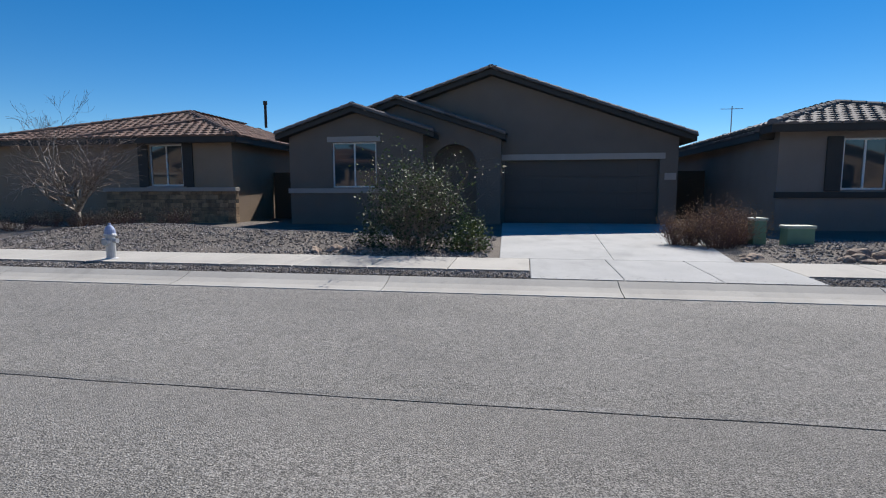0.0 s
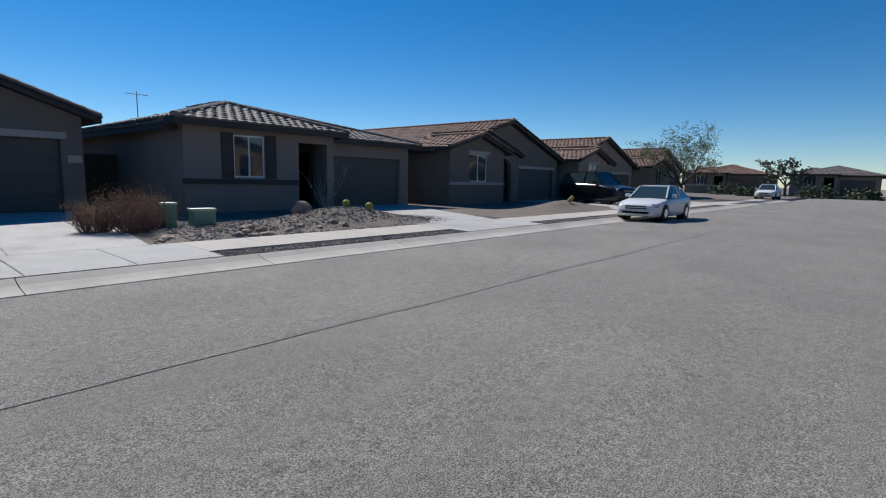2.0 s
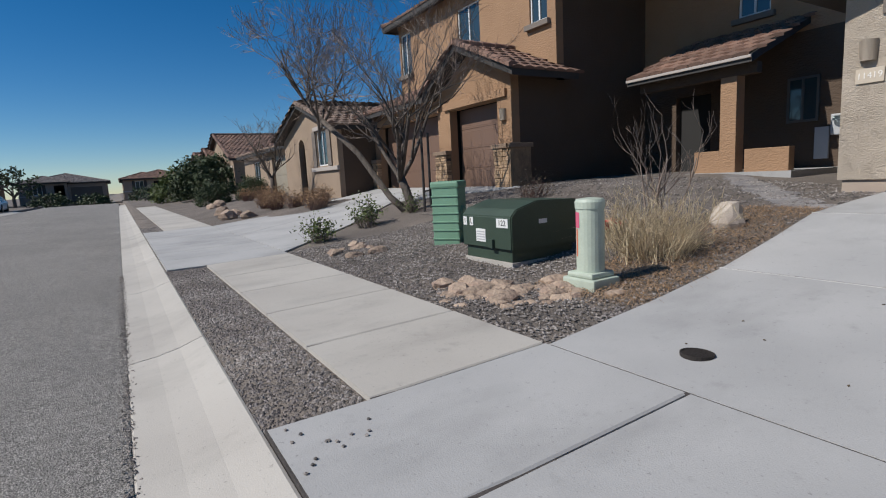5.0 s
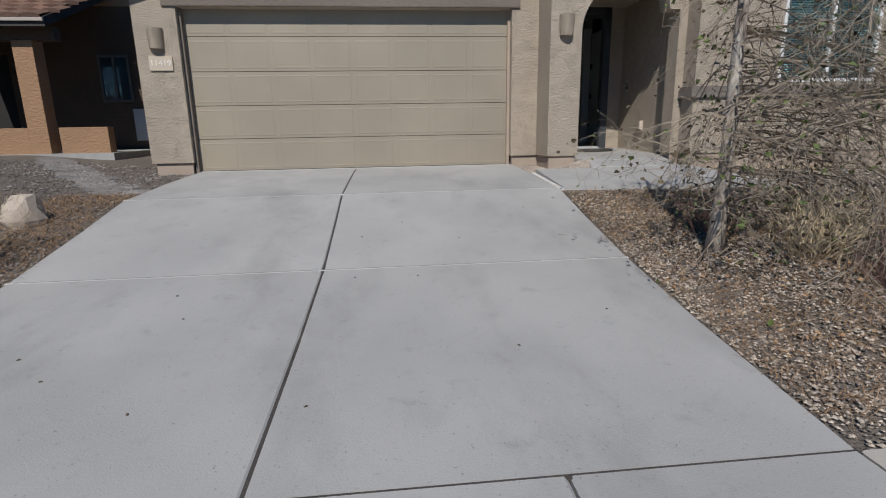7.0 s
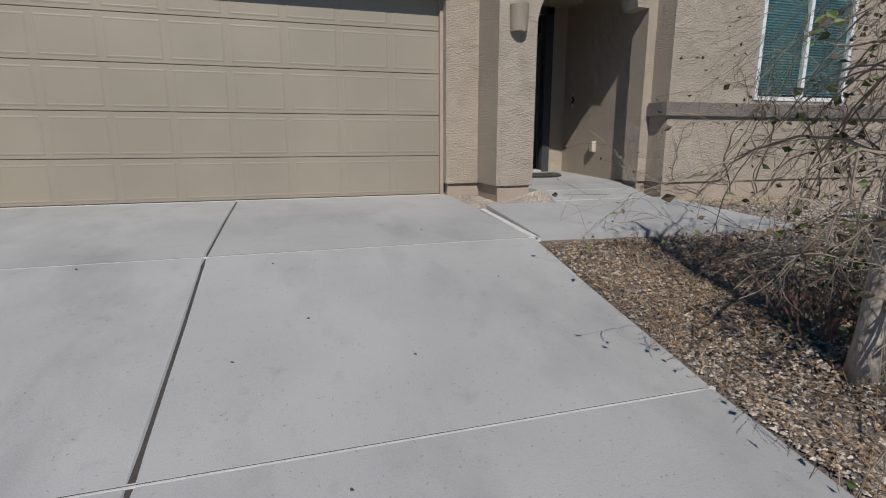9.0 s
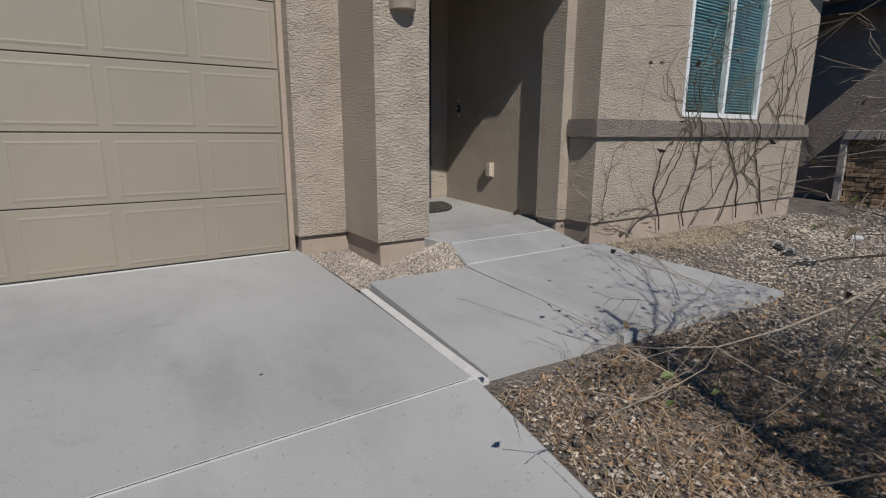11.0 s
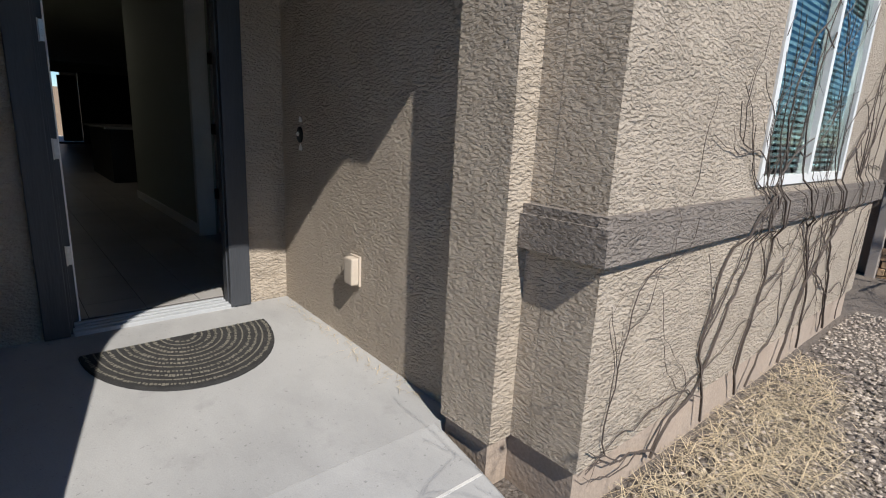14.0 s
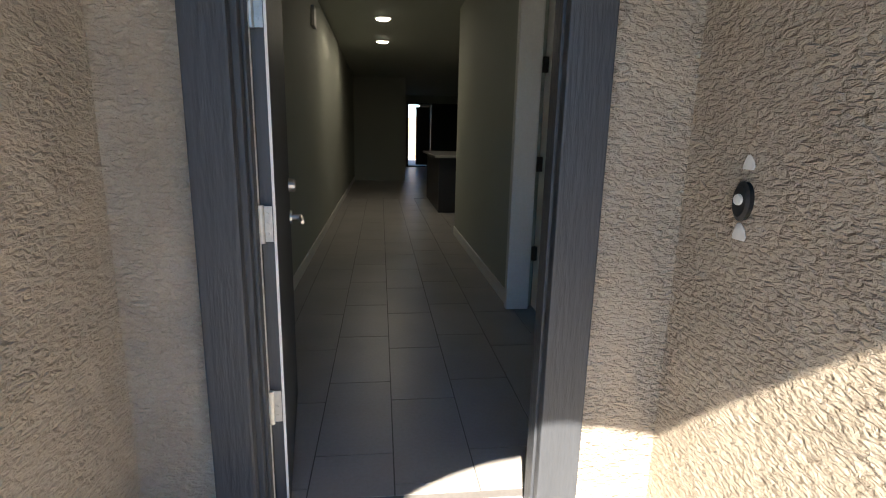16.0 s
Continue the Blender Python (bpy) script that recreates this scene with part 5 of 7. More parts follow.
def stone_face(parent, x0, x1, z0, z1, y, depth=0.12, seed=1, rows=0.09, turn=None):
    """Stacked ledge stones, each its own piece."""
    r = random.Random(seed)
    z = z0
    part("stone_backing", box(x0 + .01, x1 - .01, y + 0.03, y + depth, z0, z1), M["joint"], parent)
    while z < z1 - 0.03:
        h = min(rows * r.uniform(.7, 1.35), z1 - z)
        x = x0
        while x < x1 - 0.04:
            w = min(r.uniform(0.14, 0.42), x1 - x)
            o = r.uniform(0, 0.035)
            part("stone", box(x + .004, x + w - .004, y - o, y + depth, z + .004, z + h - .004, 0.006), M["stonev"], parent)
            x += w
        z += h


stone_face(B, 4.85, 9.9, -0.1, 1.1, -0.2, 0.19, 5, 0.13)

# N1: two-storey brown house
N1 = thing("house", (0, 0, 0), "two-storey brown stucco house with tiled porch roof", "house")
GY, GZ1 = 6.1, 0.72
part("wall_garage_front", wall_bm(-17.9, -9.6, GZ1, 3.5, GY, GY + 0.25, [(-12.35, -10.15, 0.5, 2.95), (-17.1, -13.0, 0.5, 2.95)]), M["brown"], N1)
# East side in a darker brown that carries its shade.
part("wall_garage_side", box(-9.8, -9.6, GY + 0.25, 16, GZ1 - .2, 3.55), M["browndkshade"], N1)
part("wall_gable", prism([(-13.0, 3.5), (-11.3, 4.3), (-9.6, 3.5)], GY, GY + 0.2), M["brown"], N1)
garage_door(N1, -12.35, -10.15, GZ1 + .03, 2.95, GY + 0.35, M["browngar"], rows=4, cols=4, label="brown steel single garage door")
garage_door(N1, -17.1, -13.0, GZ1 + .03, 2.95, GY + 0.35, M["browngar"], rows=4, cols=8, label="brown steel double garage door")
# Near-black sheet added behind both garage doors as shade.
part("garage_inside", box(-17.3, -10.0, GY + .5, GY + .6, .6, 3.3), M["dark"], N1)
for a, b in ((-12.6, -9.75), (-17.4, -12.85)):
    part("garage_beam", box(a, b, GY - 0.08, GY - 0.002, 2.97, 3.17, 0.012), M["brown"], N1)
for a, b in ((-10.15, -9.56), (-13.0, -12.38), (-17.7, -17.1)):
    stone_face(N1, a, b, GZ1 - .1, 1.72, GY - 0.16, 0.155, int(-a * 10), 0.09)
    part("stone_cap", box(a - .05, b + .05, GY - 0.22, GY - 0.001, 1.72, 1.83, 0.01), M["stonecap"], N1)
stone_face_side = part("stone_backing", box(-9.598, -9.5, GY - .16, GY + .5, GZ1 - .1, 1.72), M["stonev"], N1)
part("stone_cap", box(-9.597, -9.45, GY - .22, GY + .55, 1.721, 1.83, 0.01), M["stonecap"], N1)
gable_roof(N1, -13.1, -9.0, 3.48, 4.5, GY, 7.8, M["rooftile"], 141, apex=-11.3, hang=0.45)
roof_plane([(-18.1, 5.6, 3.42), (-13.0, 5.6, 3.42), (-13.0, 7.7, 4.3), (-18.1, 7.7, 4.3)], M["rooftile"], N1, 146)
part("wall_upper_front", wall_bm(-18.0, -9.6, 3.4, 6.9, 7.65, 7.9, [(-10.57, -9.9, 5.0, 6.2), (-14.0, -12.8, 5.1, 6.35), (-17.9, -17.1, 5.0, 6.5)]), M["brown"], N1)
for a, b, c, d in ((-10.57, -9.9, 5.0, 6.2), (-14.0, -12.8, 5.1, 6.35), (-17.9, -17.1, 5.0, 6.5)):
    window_unit(N1, a, b, c, d, 7.7, trim=None)
    part("window_sill", box(a - .12, b + .12, 7.53, 7.648, c - .16, c - .02, 0.01), M["beam"], N1)
# Upper east side, shade put into the darker brown.
part("wall_upper_side", box(-9.8, -9.6, 7.9, 12.0, 3.55, 6.9), M["browndkshade"], N1)
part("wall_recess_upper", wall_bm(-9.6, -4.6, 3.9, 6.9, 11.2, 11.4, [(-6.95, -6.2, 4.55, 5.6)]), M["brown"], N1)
# Same wall lower down; the porch shade is painted as darker brown.
part("wall_recess", wall_bm(-9.6, -4.6, GZ1 - .1, 3.9, 11.2, 11.4, [(-8.6, -7.6, .5, 2.9)]), M["browndkshade"], N1)
w = window_unit(N1, -6.95, -6.2, 4.55, 5.6, 11.25)
part("window_sill", box(-7.07, -6.08, 11.08, 11.198, 4.4, 4.53, 0.01), M["beam"], N1)
# Front door coloured near-black, the porch shade included.
part("entry_door", box(-8.55, -7.65, 11.38, 11.44, .8, 2.9), M["dark"], N1, "shaded dark front door")
pw = window_unit(N1, -5.75, -5.1, 1.9, 2.9, 11.14)
# Frame and mullion take the shaded copy of the white vinyl.
for o in [pw] + [c for c in pw.children if c.name.startswith("mullion")]:
    o.data.materials[0] = M["dimvinyl"]
# East wall, its shade painted as darker brown.
part("wall_east", box(-4.8, -4.6, 11.4, 20, .6, 6.9), M["browndkshade"], N1)
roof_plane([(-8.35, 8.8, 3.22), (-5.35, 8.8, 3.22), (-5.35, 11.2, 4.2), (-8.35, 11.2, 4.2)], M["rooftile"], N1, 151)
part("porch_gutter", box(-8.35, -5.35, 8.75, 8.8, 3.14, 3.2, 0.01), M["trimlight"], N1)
# Beam under the porch roof, coloured darker for the shade there.
part("porch_beam", box(-8.2, -5.4, 9.1, 9.3, 2.88, 3.1), M["browndkshade"], N1)
part("porch_post", box(-6.15, -5.8, 9.1, 9.42, .75, 2.9, 0.01), M["brown"], N1)
part("porch_wall", box(-5.62, -4.75, 9.12, 9.35, .82, 1.34, 0.01), M["brown"], N1)
part("porch_wall", box(-6.75, -6.16, 9.12, 9.35, .82, 1.34, 0.01), M["brown"], N1)
part("porch_floor", box(-9.55, -4.6, 8.9, 11.2, .6, .86), M["concrete"], N1)
hip_roof(N1, -18.5, -4.1, 6.9, 8.6, 7.2, 20, M["rooftile"], 161)
wall_lamp(pose(-9.9, GY, 2.55), "tan ceramic half-round lamp on brown wall", M["lamptan"])
mt = thing("electric_meter", pose(-4.66, 8.9, 1.55), "grey electric meter boxes on shaded house wall", "meter")
part("meter_box", box(-0.18, .12, 2.2, 2.45, 0, .45, .02), M["meter"], mt)
part("meter_dial", lathe([(.09, .3), (.09, .36), (.07, .4)], 14, (-.03, 2.15)), M["clear"], mt)
part("panel_box", box(-.5, -.22, 2.25, 2.45, -.5, .2, .01), M["meter"], mt)

# H2 and H3 farther along this side
H2 = thing("house", (0, 0, 0), "tan stucco gabled house with arched porch", "house")
arch_block(H2, -24.3, -20.7, 4.6, 4.8, .4, 3.1, -22.1, -21.25, 2.95, M["tan3"])
part("wall_front", wall_bm(-20.7, -17.5, .4, 3.1, 4.6, 4.8, [(-19.7, -18.5, 1.75, 3.05)]), M["tan3"], H2)
# Right side wall: tan house wall painted dark brown for its shade.
part("wall_side", box(-17.7, -17.5, 4.8, 15, .4, 3.2), M["browndkshade"], H2)
part("wall_side", box(-24.3, -24.1, 4.8, 15, .4, 3.2), M["tan3"], H2)
part("wall_gable", prism([(-24.3, 3.1), (-20.9, 4.15), (-17.5, 3.1)], 4.6, 4.8), M["tan3"], H2)
gable_roof(H2, -24.7, -17.05, 3.08, 4.3, 4.6, 15, M["tanroof"], 171, apex=-20.9)
window_unit(H2, -19.7, -18.5, 1.75, 3.05, 4.65)
shutters(H2, -19.7, -18.5, 1.72, 3.1, 4.6, M["beam"])
part("head_trim", box(-19.8, -18.4, 4.5, 4.599, 3.1, 3.25, 0.01), M["trimlight"], H2)
part("sill_band", box(-20.3, -17.4, 4.5, 4.599, 1.55, 1.7, 0.01), M["trimlight"], H2)
H3 = thing("house", (0, 0, 0), "low tan stucco house with cream garage door", "house")
body(H3, -37.5, -26.0, 5.4, 16, .3, 3.1, M["tan3"], [(-30.0, -27.0, .2, 2.7), (-34.5, -33.0, 1.4, 2.6)])
garage_door(H3, -30.0, -27.0, .55, 2.7, 5.54, M["garage"], rows=4, label="cream sectional garage door")
hip_roof(H3, -38, -25.5, 3.1, 4.6, 5.0, 16.5, M["tanroof"], 181)
window_unit(H3, -34.5, -33.0, 1.4, 2.6, 5.45)
row_house(pose(-54, 5.4, .4), "tan stucco house far along near side", M["tan3"], M["garage"], M["rooftile"], M["trimlight"], 191)
# houses closing the street's far end
hip_house(pose(-86, -27, 0.3, 0, 0, 90), "distant brown house closing the street", M["grey3"], M["browngar"], M["rooftile"], M["trimlight"], 201)
hip_house(pose(-92, -14, 0.3, 0, 0, 90), "distant beige house closing the street", M["grey2"], M["grey1gar"], M["roofgrey"], M["trimlight"], 221)
hip_house(pose(-90, -1.5, 0.3, 0, 0, 90), "distant tan house closing the street", M["tan3"], M["browngar"], M["rooftile"], M["trimlight"], 241)
# N3 east of us
N3 = thing("house", (0, 0, 0), "taupe stucco house with stone wainscot and tiled roof", "house")
part("wall_front", wall_bm(11.2, 14.6, .4, 3.5, 5.6, 5.85, [(11.55, 12.7, 1.82, 3.2)]), M["grey2"], N3)
part("wall_side", box(11.2, 11.4, 5.85, 18, .4, 3.5), M["grey2"], N3)
window_unit(N3, 11.55, 12.7, 1.82, 3.2, 5.65)
part("wall_front_bay", wall_bm(14.6, 23, .4, 3.5, 6.4, 6.65, [(16, 17.2, 1.8, 3.2), (18.5, 22.5, .3, 2.8)]), M["grey2"], N3)
# Sheet painted near-black for the shade behind these windows.
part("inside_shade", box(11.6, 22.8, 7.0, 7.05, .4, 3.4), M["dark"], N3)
part("entry_column", box(15.0, 15.3, 5.5, 5.8, .4, 3.4), M["tan3"], N3)
stone_face(N3, 11.1, 13.9, .45, 1.52, 5.44, .15, 61, .085)
bm = box(10.98, 14.0, 5.3, 5.598, 1.53, 1.68, 0.012)
part("stone_cap", bm, M["trimlight"], N3, "pale cast ledge and upright round the stone")
side = random.Random(62)
part("stone_backing", box(11.11, 11.198, 5.45, 6.0, .42, 1.53), M["joint"], N3)
z = .45
while z < 1.48:
    h, y = min(side.uniform(.06, .115), 1.53 - z), 5.44
    while y < 5.96:
        ln = min(side.uniform(.12, .34), 6.0 - y)
        part("stone", box(11.085 - side.uniform(0, .03), 11.195, y + .004, y + ln - .004, z + .004, z + h - .004, 0.006), M["stonev"], N3)
        y += ln
    z += h
part("stone_cap", box(10.98, 11.198, 5.602, 6.08, 1.53, 1.68, 0.012), M["trimlight"], N3, "pale cast ledge returning along the side")
part("stone_upright", box(11.0, 11.198, 6.0, 6.10, .5, 1.528, 0.01), M["trimlight"], N3, "pale cast upright closing the stone")
roof_plane([(10.7, 18, 3.55), (10.7, 5.1, 3.55), (14.8, 5.1, 5.0), (14.8, 18, 5.0)], M["rooftile"], N3, 261)
roof_plane([(10.7, 5.1, 3.55), (23.5, 5.1, 3.55), (19.5, 9.5, 5.0), (14.8, 9.5, 5.0)], M["rooftile"], N3, 262)
# yard walls between houses
for x0, x1, y in ((-4.6, -3.05, 12.5),):
    tagged(part("side_fence", box(x0, x1, y, y + .15, .4, 2.6), M["browndkshade"]), "dark block wall between the houses", "wall", kind="structure")
tagged(part("garden_wall", box(8.1, 10.25, -23.6, -23.4, -.1, 1.9), M["browndkshade"]), "brown block garden wall between houses", "wall", kind="structure")
tagged(part("garden_wall", box(-6.6, -4.7, -25.2, -25.0, -.1, 1.9), M["browndkshade"]), "brown block garden wall between houses", "wall", kind="structure")
row_house(pose(25.0, 6.6, .55), "tan stucco house farther along this side", M["tan3"], M["garage"], M["rooftile"], M["trimlight"], 281)


# ---- things by our house ----
def at(x, y, dz=0.0, rz=0.0):
    return pose(x, y, terrain(x, y) - 0.03 + dz, 0, 0, rz)


wall_lamp(pose(-2.75, 6.815, 2.53), "tan ceramic half-round lamp on stucco wall", M["lamptan"])
wall_lamp(pose(3.15, 6.193, 2.61), "tan ceramic half-round lamp on stucco wall", M["lamptan"])
np_ = thing("number_plate", pose(-2.72, 6.815, 2.19), "tan plaque with the house number 11419", "house number")
part("plaque", box(-0.165, 0.165, -0.02, 0.004, -0.1, 0.1, 0.006), M["plate"], np_)
text_part("numerals", "11419", 0.12, pose(0, -0.022, 0, 90, 0, 0), M["plateno"], np_)
ob = thing("outlet_cover", pose(4.963, 7.36, 1.195), "beige weatherproof outlet cover on stucco wall", "outlet")
part("cover", box(-0.055, 0.003, -0.04, 0.04, -0.075, 0.075, 0.008), M["lamptan"], ob)
part("base", box(-0.012, 0.003, -0.05, 0.05, -0.085, 0.085, 0.003), M["lamptan"], ob)
bell = thing("doorbell", pose(4.962, 8.015, 1.90), "black round doorbell button on patched wall", "doorbell")
bm = lathe([(0.035, 0.0), (0.036, 0.012), (0.028, 0.018)], 20)
for v in bm.verts:
    v.co = Vector((-v.co.z, v.co.x * 0.85, v.co.y * 1.35))
part("housing", bm, M["black"], bell)
bm = lathe([(0.014, 0.017), (0.013, 0.024)], 14)
for v in bm.verts:
    v.co = Vector((-v.co.z, v.co.x, v.co.y + 0.004))
part("button", bm, M["white"], bell)
for dz, s in ((0.085, 0.022), (-0.085, 0.026)):
    b = boulder(pose(0, 0, 0), 0.004, s, s * 1.2, 5, "", M["white"], "filler_patch", "")
    b.parent, b.matrix_basis = bell, pose(-0.001, 0.004, dz)

# door mat: half round with rows of worked arcs
dm = thing("door_mat", pose(4.19, 7.94, walk_z(4, 7.94) + 0.022, 1.8, 0, 0), "half-round dark coir door mat with arc pattern", "door mat")
N = 28
bm = bmesh.new()
top = [bm.verts.new((0.47 * math.cos(math.pi + math.pi * k / N), 0.60 * math.sin(math.pi + math.pi * k / N), 0.014)) for k in range(N + 1)]
low = [bm.verts.new((v.co.x * 1.01, v.co.y * 1.01, -0.003)) for v in top]
bm.faces.new(top)
for k in range(N):
    bm.faces.new((low[k], low[k + 1], top[k + 1], top[k]))
bm.faces.new((low[N], low[0], top[0], top[N]))
part("fibre_pad", bm, M["mat"], dm)
r = random.Random(9)
verts, faces = [], []
for ring in range(12):
    f0 = 0.13 + ring * 0.073
    n = int(8 + ring * 7)
    for k in range(n):
        a = math.pi + math.pi * (k + 0.5 + r.uniform(-.12, .12)) / n
        da = math.pi / n * r.uniform(.28, .42)
        fa, fb = f0 + r.uniform(0, .014), f0 + 0.026 + r.uniform(0, .018)
        if ring % 3 == 1:
            fa, fb, da = f0 + .008, f0 + .026, math.pi / n * .46
        b = len(verts)
        for aa, ff in ((a - da, fa), (a + da, fa), (a + da, fb), (a - da, fb)):
            verts.append((0.47 * ff * math.cos(aa), 0.60 * ff * math.sin(aa), 0.017))
        faces.append((b, b + 1, b + 2, b + 3))
raw("arc_pattern", verts, faces, M["matpat"], dm, "pale worked arcs")

# utilities by the kerb
tx = thing("transformer", at(-4.42, 1.8), "dark green pad-mounted transformer with number stickers", "transformer")
pad = part("concrete_pad", box(-0.44, 0.46, -0.48, 0.48, -0.12, 0.012, 0.005), M["walkcon"], tx)
part("skirt", box(-0.42, 0.44, -0.46, 0.46, 0.0125, 0.16, 0.006), M["txgreen"], tx)
bm = bmesh.new()
prof = [(-0.5, 0.15), (-0.5, 0.52), (-0.42, 0.60), (-0.12, 0.68), (0.5, 0.66), (0.5, 0.15)]
a = [bm.verts.new((-0.45, y, z)) for y, z in prof]
b = [bm.verts.new((0.48, y, z)) for y, z in prof]
bm.faces.new(a)
bm.faces.new(b[::-1])
for i in range(6):
    bm.faces.new((a[i], b[i], b[(i + 1) % 6], a[(i + 1) % 6]))
bmesh.ops.recalc_face_normals(bm, faces=bm.faces)
bmesh.ops.bevel(bm, geom=list(bm.edges), offset=0.012, segments=2, affect='EDGES')
part("cabinet", bm, M["txgreen"], tx)
for xx, w_, txt in ((-0.38, .07, "1"), (-0.25, .07, "L"), (0.33, .2, "122")):
    s = part("number_sticker", box(xx - w_ / 2, xx + w_ / 2, -0.506, -0.499, 0.40, 0.50), M["sticker"], tx, "white sticker with black figures")
    text_part("figures", txt, 0.09, pose(xx, -0.508, 0.45, 90, 0, 0), M["black"], s, 0.001)
s = part("warning_label", box(-0.16, 0.02, -0.506, -0.499, 0.22, 0.37), M["sticker"], tx, "pale warning label")
for k in range(4):
    part("print_bar", box(-0.145, 0.005, -0.5085, -0.5065, 0.24 + k * .03, 0.252 + k * .03), M["meter"], s)
part("label", box(0.482, 0.487, -0.1, 0.02, 0.42, 0.47), M["sticker"], tx)
part("lock_box", box(0.1, 0.18, -0.535, -0.5, 0.16, 0.26, 0.004), M["txgreen"], tx)

gb = thing("utility_cabinet", at(-5.85, 1.75, 0, 35), "ribbed light green plastic utility cabinet", "utility box")
part("body", box(-0.2, 0.2, -0.16, 0.16, -0.05, 0.84, 0.02), M["boxgreen"], gb)
part("lid", box(-0.215, 0.215, -0.175, 0.175, 0.8, 0.9, 0.03), M["boxgreen"], gb)
for k in range(6):
    part("rib", box(-0.205, 0.205, -0.172, 0.0, 0.08 + k * 0.12, 0.10 + k * 0.12, 0.004), M["boxgreen"], gb)
part("latch", box(0.2, 0.22, -0.05, 0.03, 0.3, 0.55, 0.005), M["boxgreen"], gb)

pd = thing("cable_pedestal", at(-2.86, 1.33), "pale green plastic cable pedestal with orange warning strip", "pedestal")
part("base_block", box(-0.19, 0.19, -0.17, 0.17, -0.05, 0.11, 0.02), M["palegreen"], pd)
part("base_collar", box(-0.15, 0.15, -0.15, 0.15, 0.11, 0.16, 0.02), M["palegreen"], pd)
part("post", lathe([(0.125, 0.15), (0.125, 0.74), (0.118, 0.75)], 24), M["palegreen"], pd, smooth=False)
part("cap", lathe([(0.132, 0.73), (0.134, 0.79), (0.12, 0.815), (0.05, 0.825)], 24), M["palegreen"], pd)
for z0, z1, mm, nm in ((0.56, 0.70, "pink", "pink_label"), (0.30, 0.55, "orange", "orange_strip")):
    hw = 0.28 if mm == "pink" else 0.1
    vv = [(0.1275 * math.sin(t), -0.1275 * math.cos(t), z) for z in (z0, z1) for t in [-0.38 + hw * (k / 5 - 0.5) * 2 for k in range(6)]]
    raw(nm, vv, [(k, k + 1, k + 7, k + 6) for k in range(5)], M[mm], pd)
cov = tagged(part("drain_cover", lathe([(0.135, -0.02), (0.135, 0.012), (0.12, 0.014), (0.115, 0.010)], 24), M["iron"]), "round rusty iron access cover set in concrete", "cover")
cov.matrix_world = pose(-1.28, 0.44, 0.046, -2.8, 0, 0) @ Matrix.Diagonal((0.68, 0.68, 1, 1))
rag = thing("red_cloth", at(-4.3, 3.0), "crumpled bright red cloth on the gravel", "cloth")
bm = bmesh.new()
bmesh.ops.create_grid(bm, x_segments=9, y_segments=7, size=0.28)
for v in bm.verts:
    v.co.z = 0.08 + 0.12 * abs(noise.noise(v.co * 5)) + 0.1 * noise.noise(v.co * 9)
bmesh.ops.solidify(bm, geom=list(bm.faces), thickness=0.008)
part("fabric", bm, M["red"], rag)

# stones
r = random.Random(21)
for k in range(48):
    t = r.random()
    x, y = -3.75 + 1.0 * t + r.gauss(0, .22), 0.35 + 1.15 * t * r.uniform(.4, 1.1) + r.gauss(0, .15)
    if y < 0.1 or x > -2.35:
        continue
    s = r.uniform(.04, .125)
    boulder(at(x, y, s * .2, r.uniform(0, 360)), s * 1.4, s, s * .62, 100 + k, "rough pinkish tan landscape stone", M["rock"], group="stones round the pedestal")
for k in range(46):
    t = r.random()
    x, y = -3.7 + 1.0 * t + r.gauss(0, .26), 0.3 + 1.1 * t * r.uniform(.2, 1.1) + r.gauss(0, .15)
    if y < 0.06 or x > -2.35:
        continue
    s = r.uniform(.025, .065)
    boulder(at(x, y, s * .2, r.uniform(0, 360)), s * 1.4, s, s * .62, 500 + k, "small rough brown landscape stone", M["rock"], group="stones round the pedestal")
for k in range(12):
    x, y = -6.9 + r.gauss(0, .5), .75 + r.gauss(0, .3)
    s = r.uniform(.05, .13)
    boulder(at(x, max(y, .15), s * .25, r.uniform(0, 360)), s * 1.4, s, s * .7, 140 + k, "rough pinkish tan landscape stone", M["rock"], group="stones by the shrubs")
boulder(at(-2.95, 3.75, .07, 30), .17, .14, .24, 171, "pale yellowish quartz boulder on the yard", M["pebble"])
for k, (x, y, s) in enumerate(((-18.2, .8, .4), (-19.2, 1.2, .3), (-17.4, 1.3, .3), (-20.5, 1.0, .35), (-27, 1.9, .45), (-24.5, 1.2, .3))):
    boulder(at(x, y, s * .2, 40 * k), s, s * .7, s * .6, 180 + k, "brown landscape boulder beside the pavement", M["rock"], group="boulders along the pavement")
# flagstone path
fl = thing("stepping_path", (0, 0, 0), "irregular grey flagstone stepping path", "path", kind="structure")
for k in range(26):
    t = k / 25
    for side in (-.3, .3):
        x, y = -2.75 - 2.6 * t + side * .5 + r.gauss(0, .06), 5.1 + 3.3 * t - side * .6 + r.gauss(0, .06)
        n = r.randint(5, 7)
        pts = [(x + .24 * math.cos(6.2832 * (q + r.uniform(-.2, .2)) / n), y + .2 * math.sin(6.2832 * (q + r.uniform(-.2, .2)) / n)) for q in range(n)]
        slab_of([(px, py, terrain(px, py) + .0) for px, py in pts], .04, "flagstone", M["flag"], fl)


# ---- gravel ----
def scatter(n, x0, x1, y0, y1, seed, ok=lambda x, y: True, bias=None):
    q = random.Random(seed)
    out = []
    while len(out) < n:
        x, y = q.uniform(x0, x1), q.uniform(y0, y1)
        if ok(x, y):
            out.append(Vector((x, y, terrain(x, y) - 0.001 if y > -1.2 or y < -10 else -0.044)))
    return out


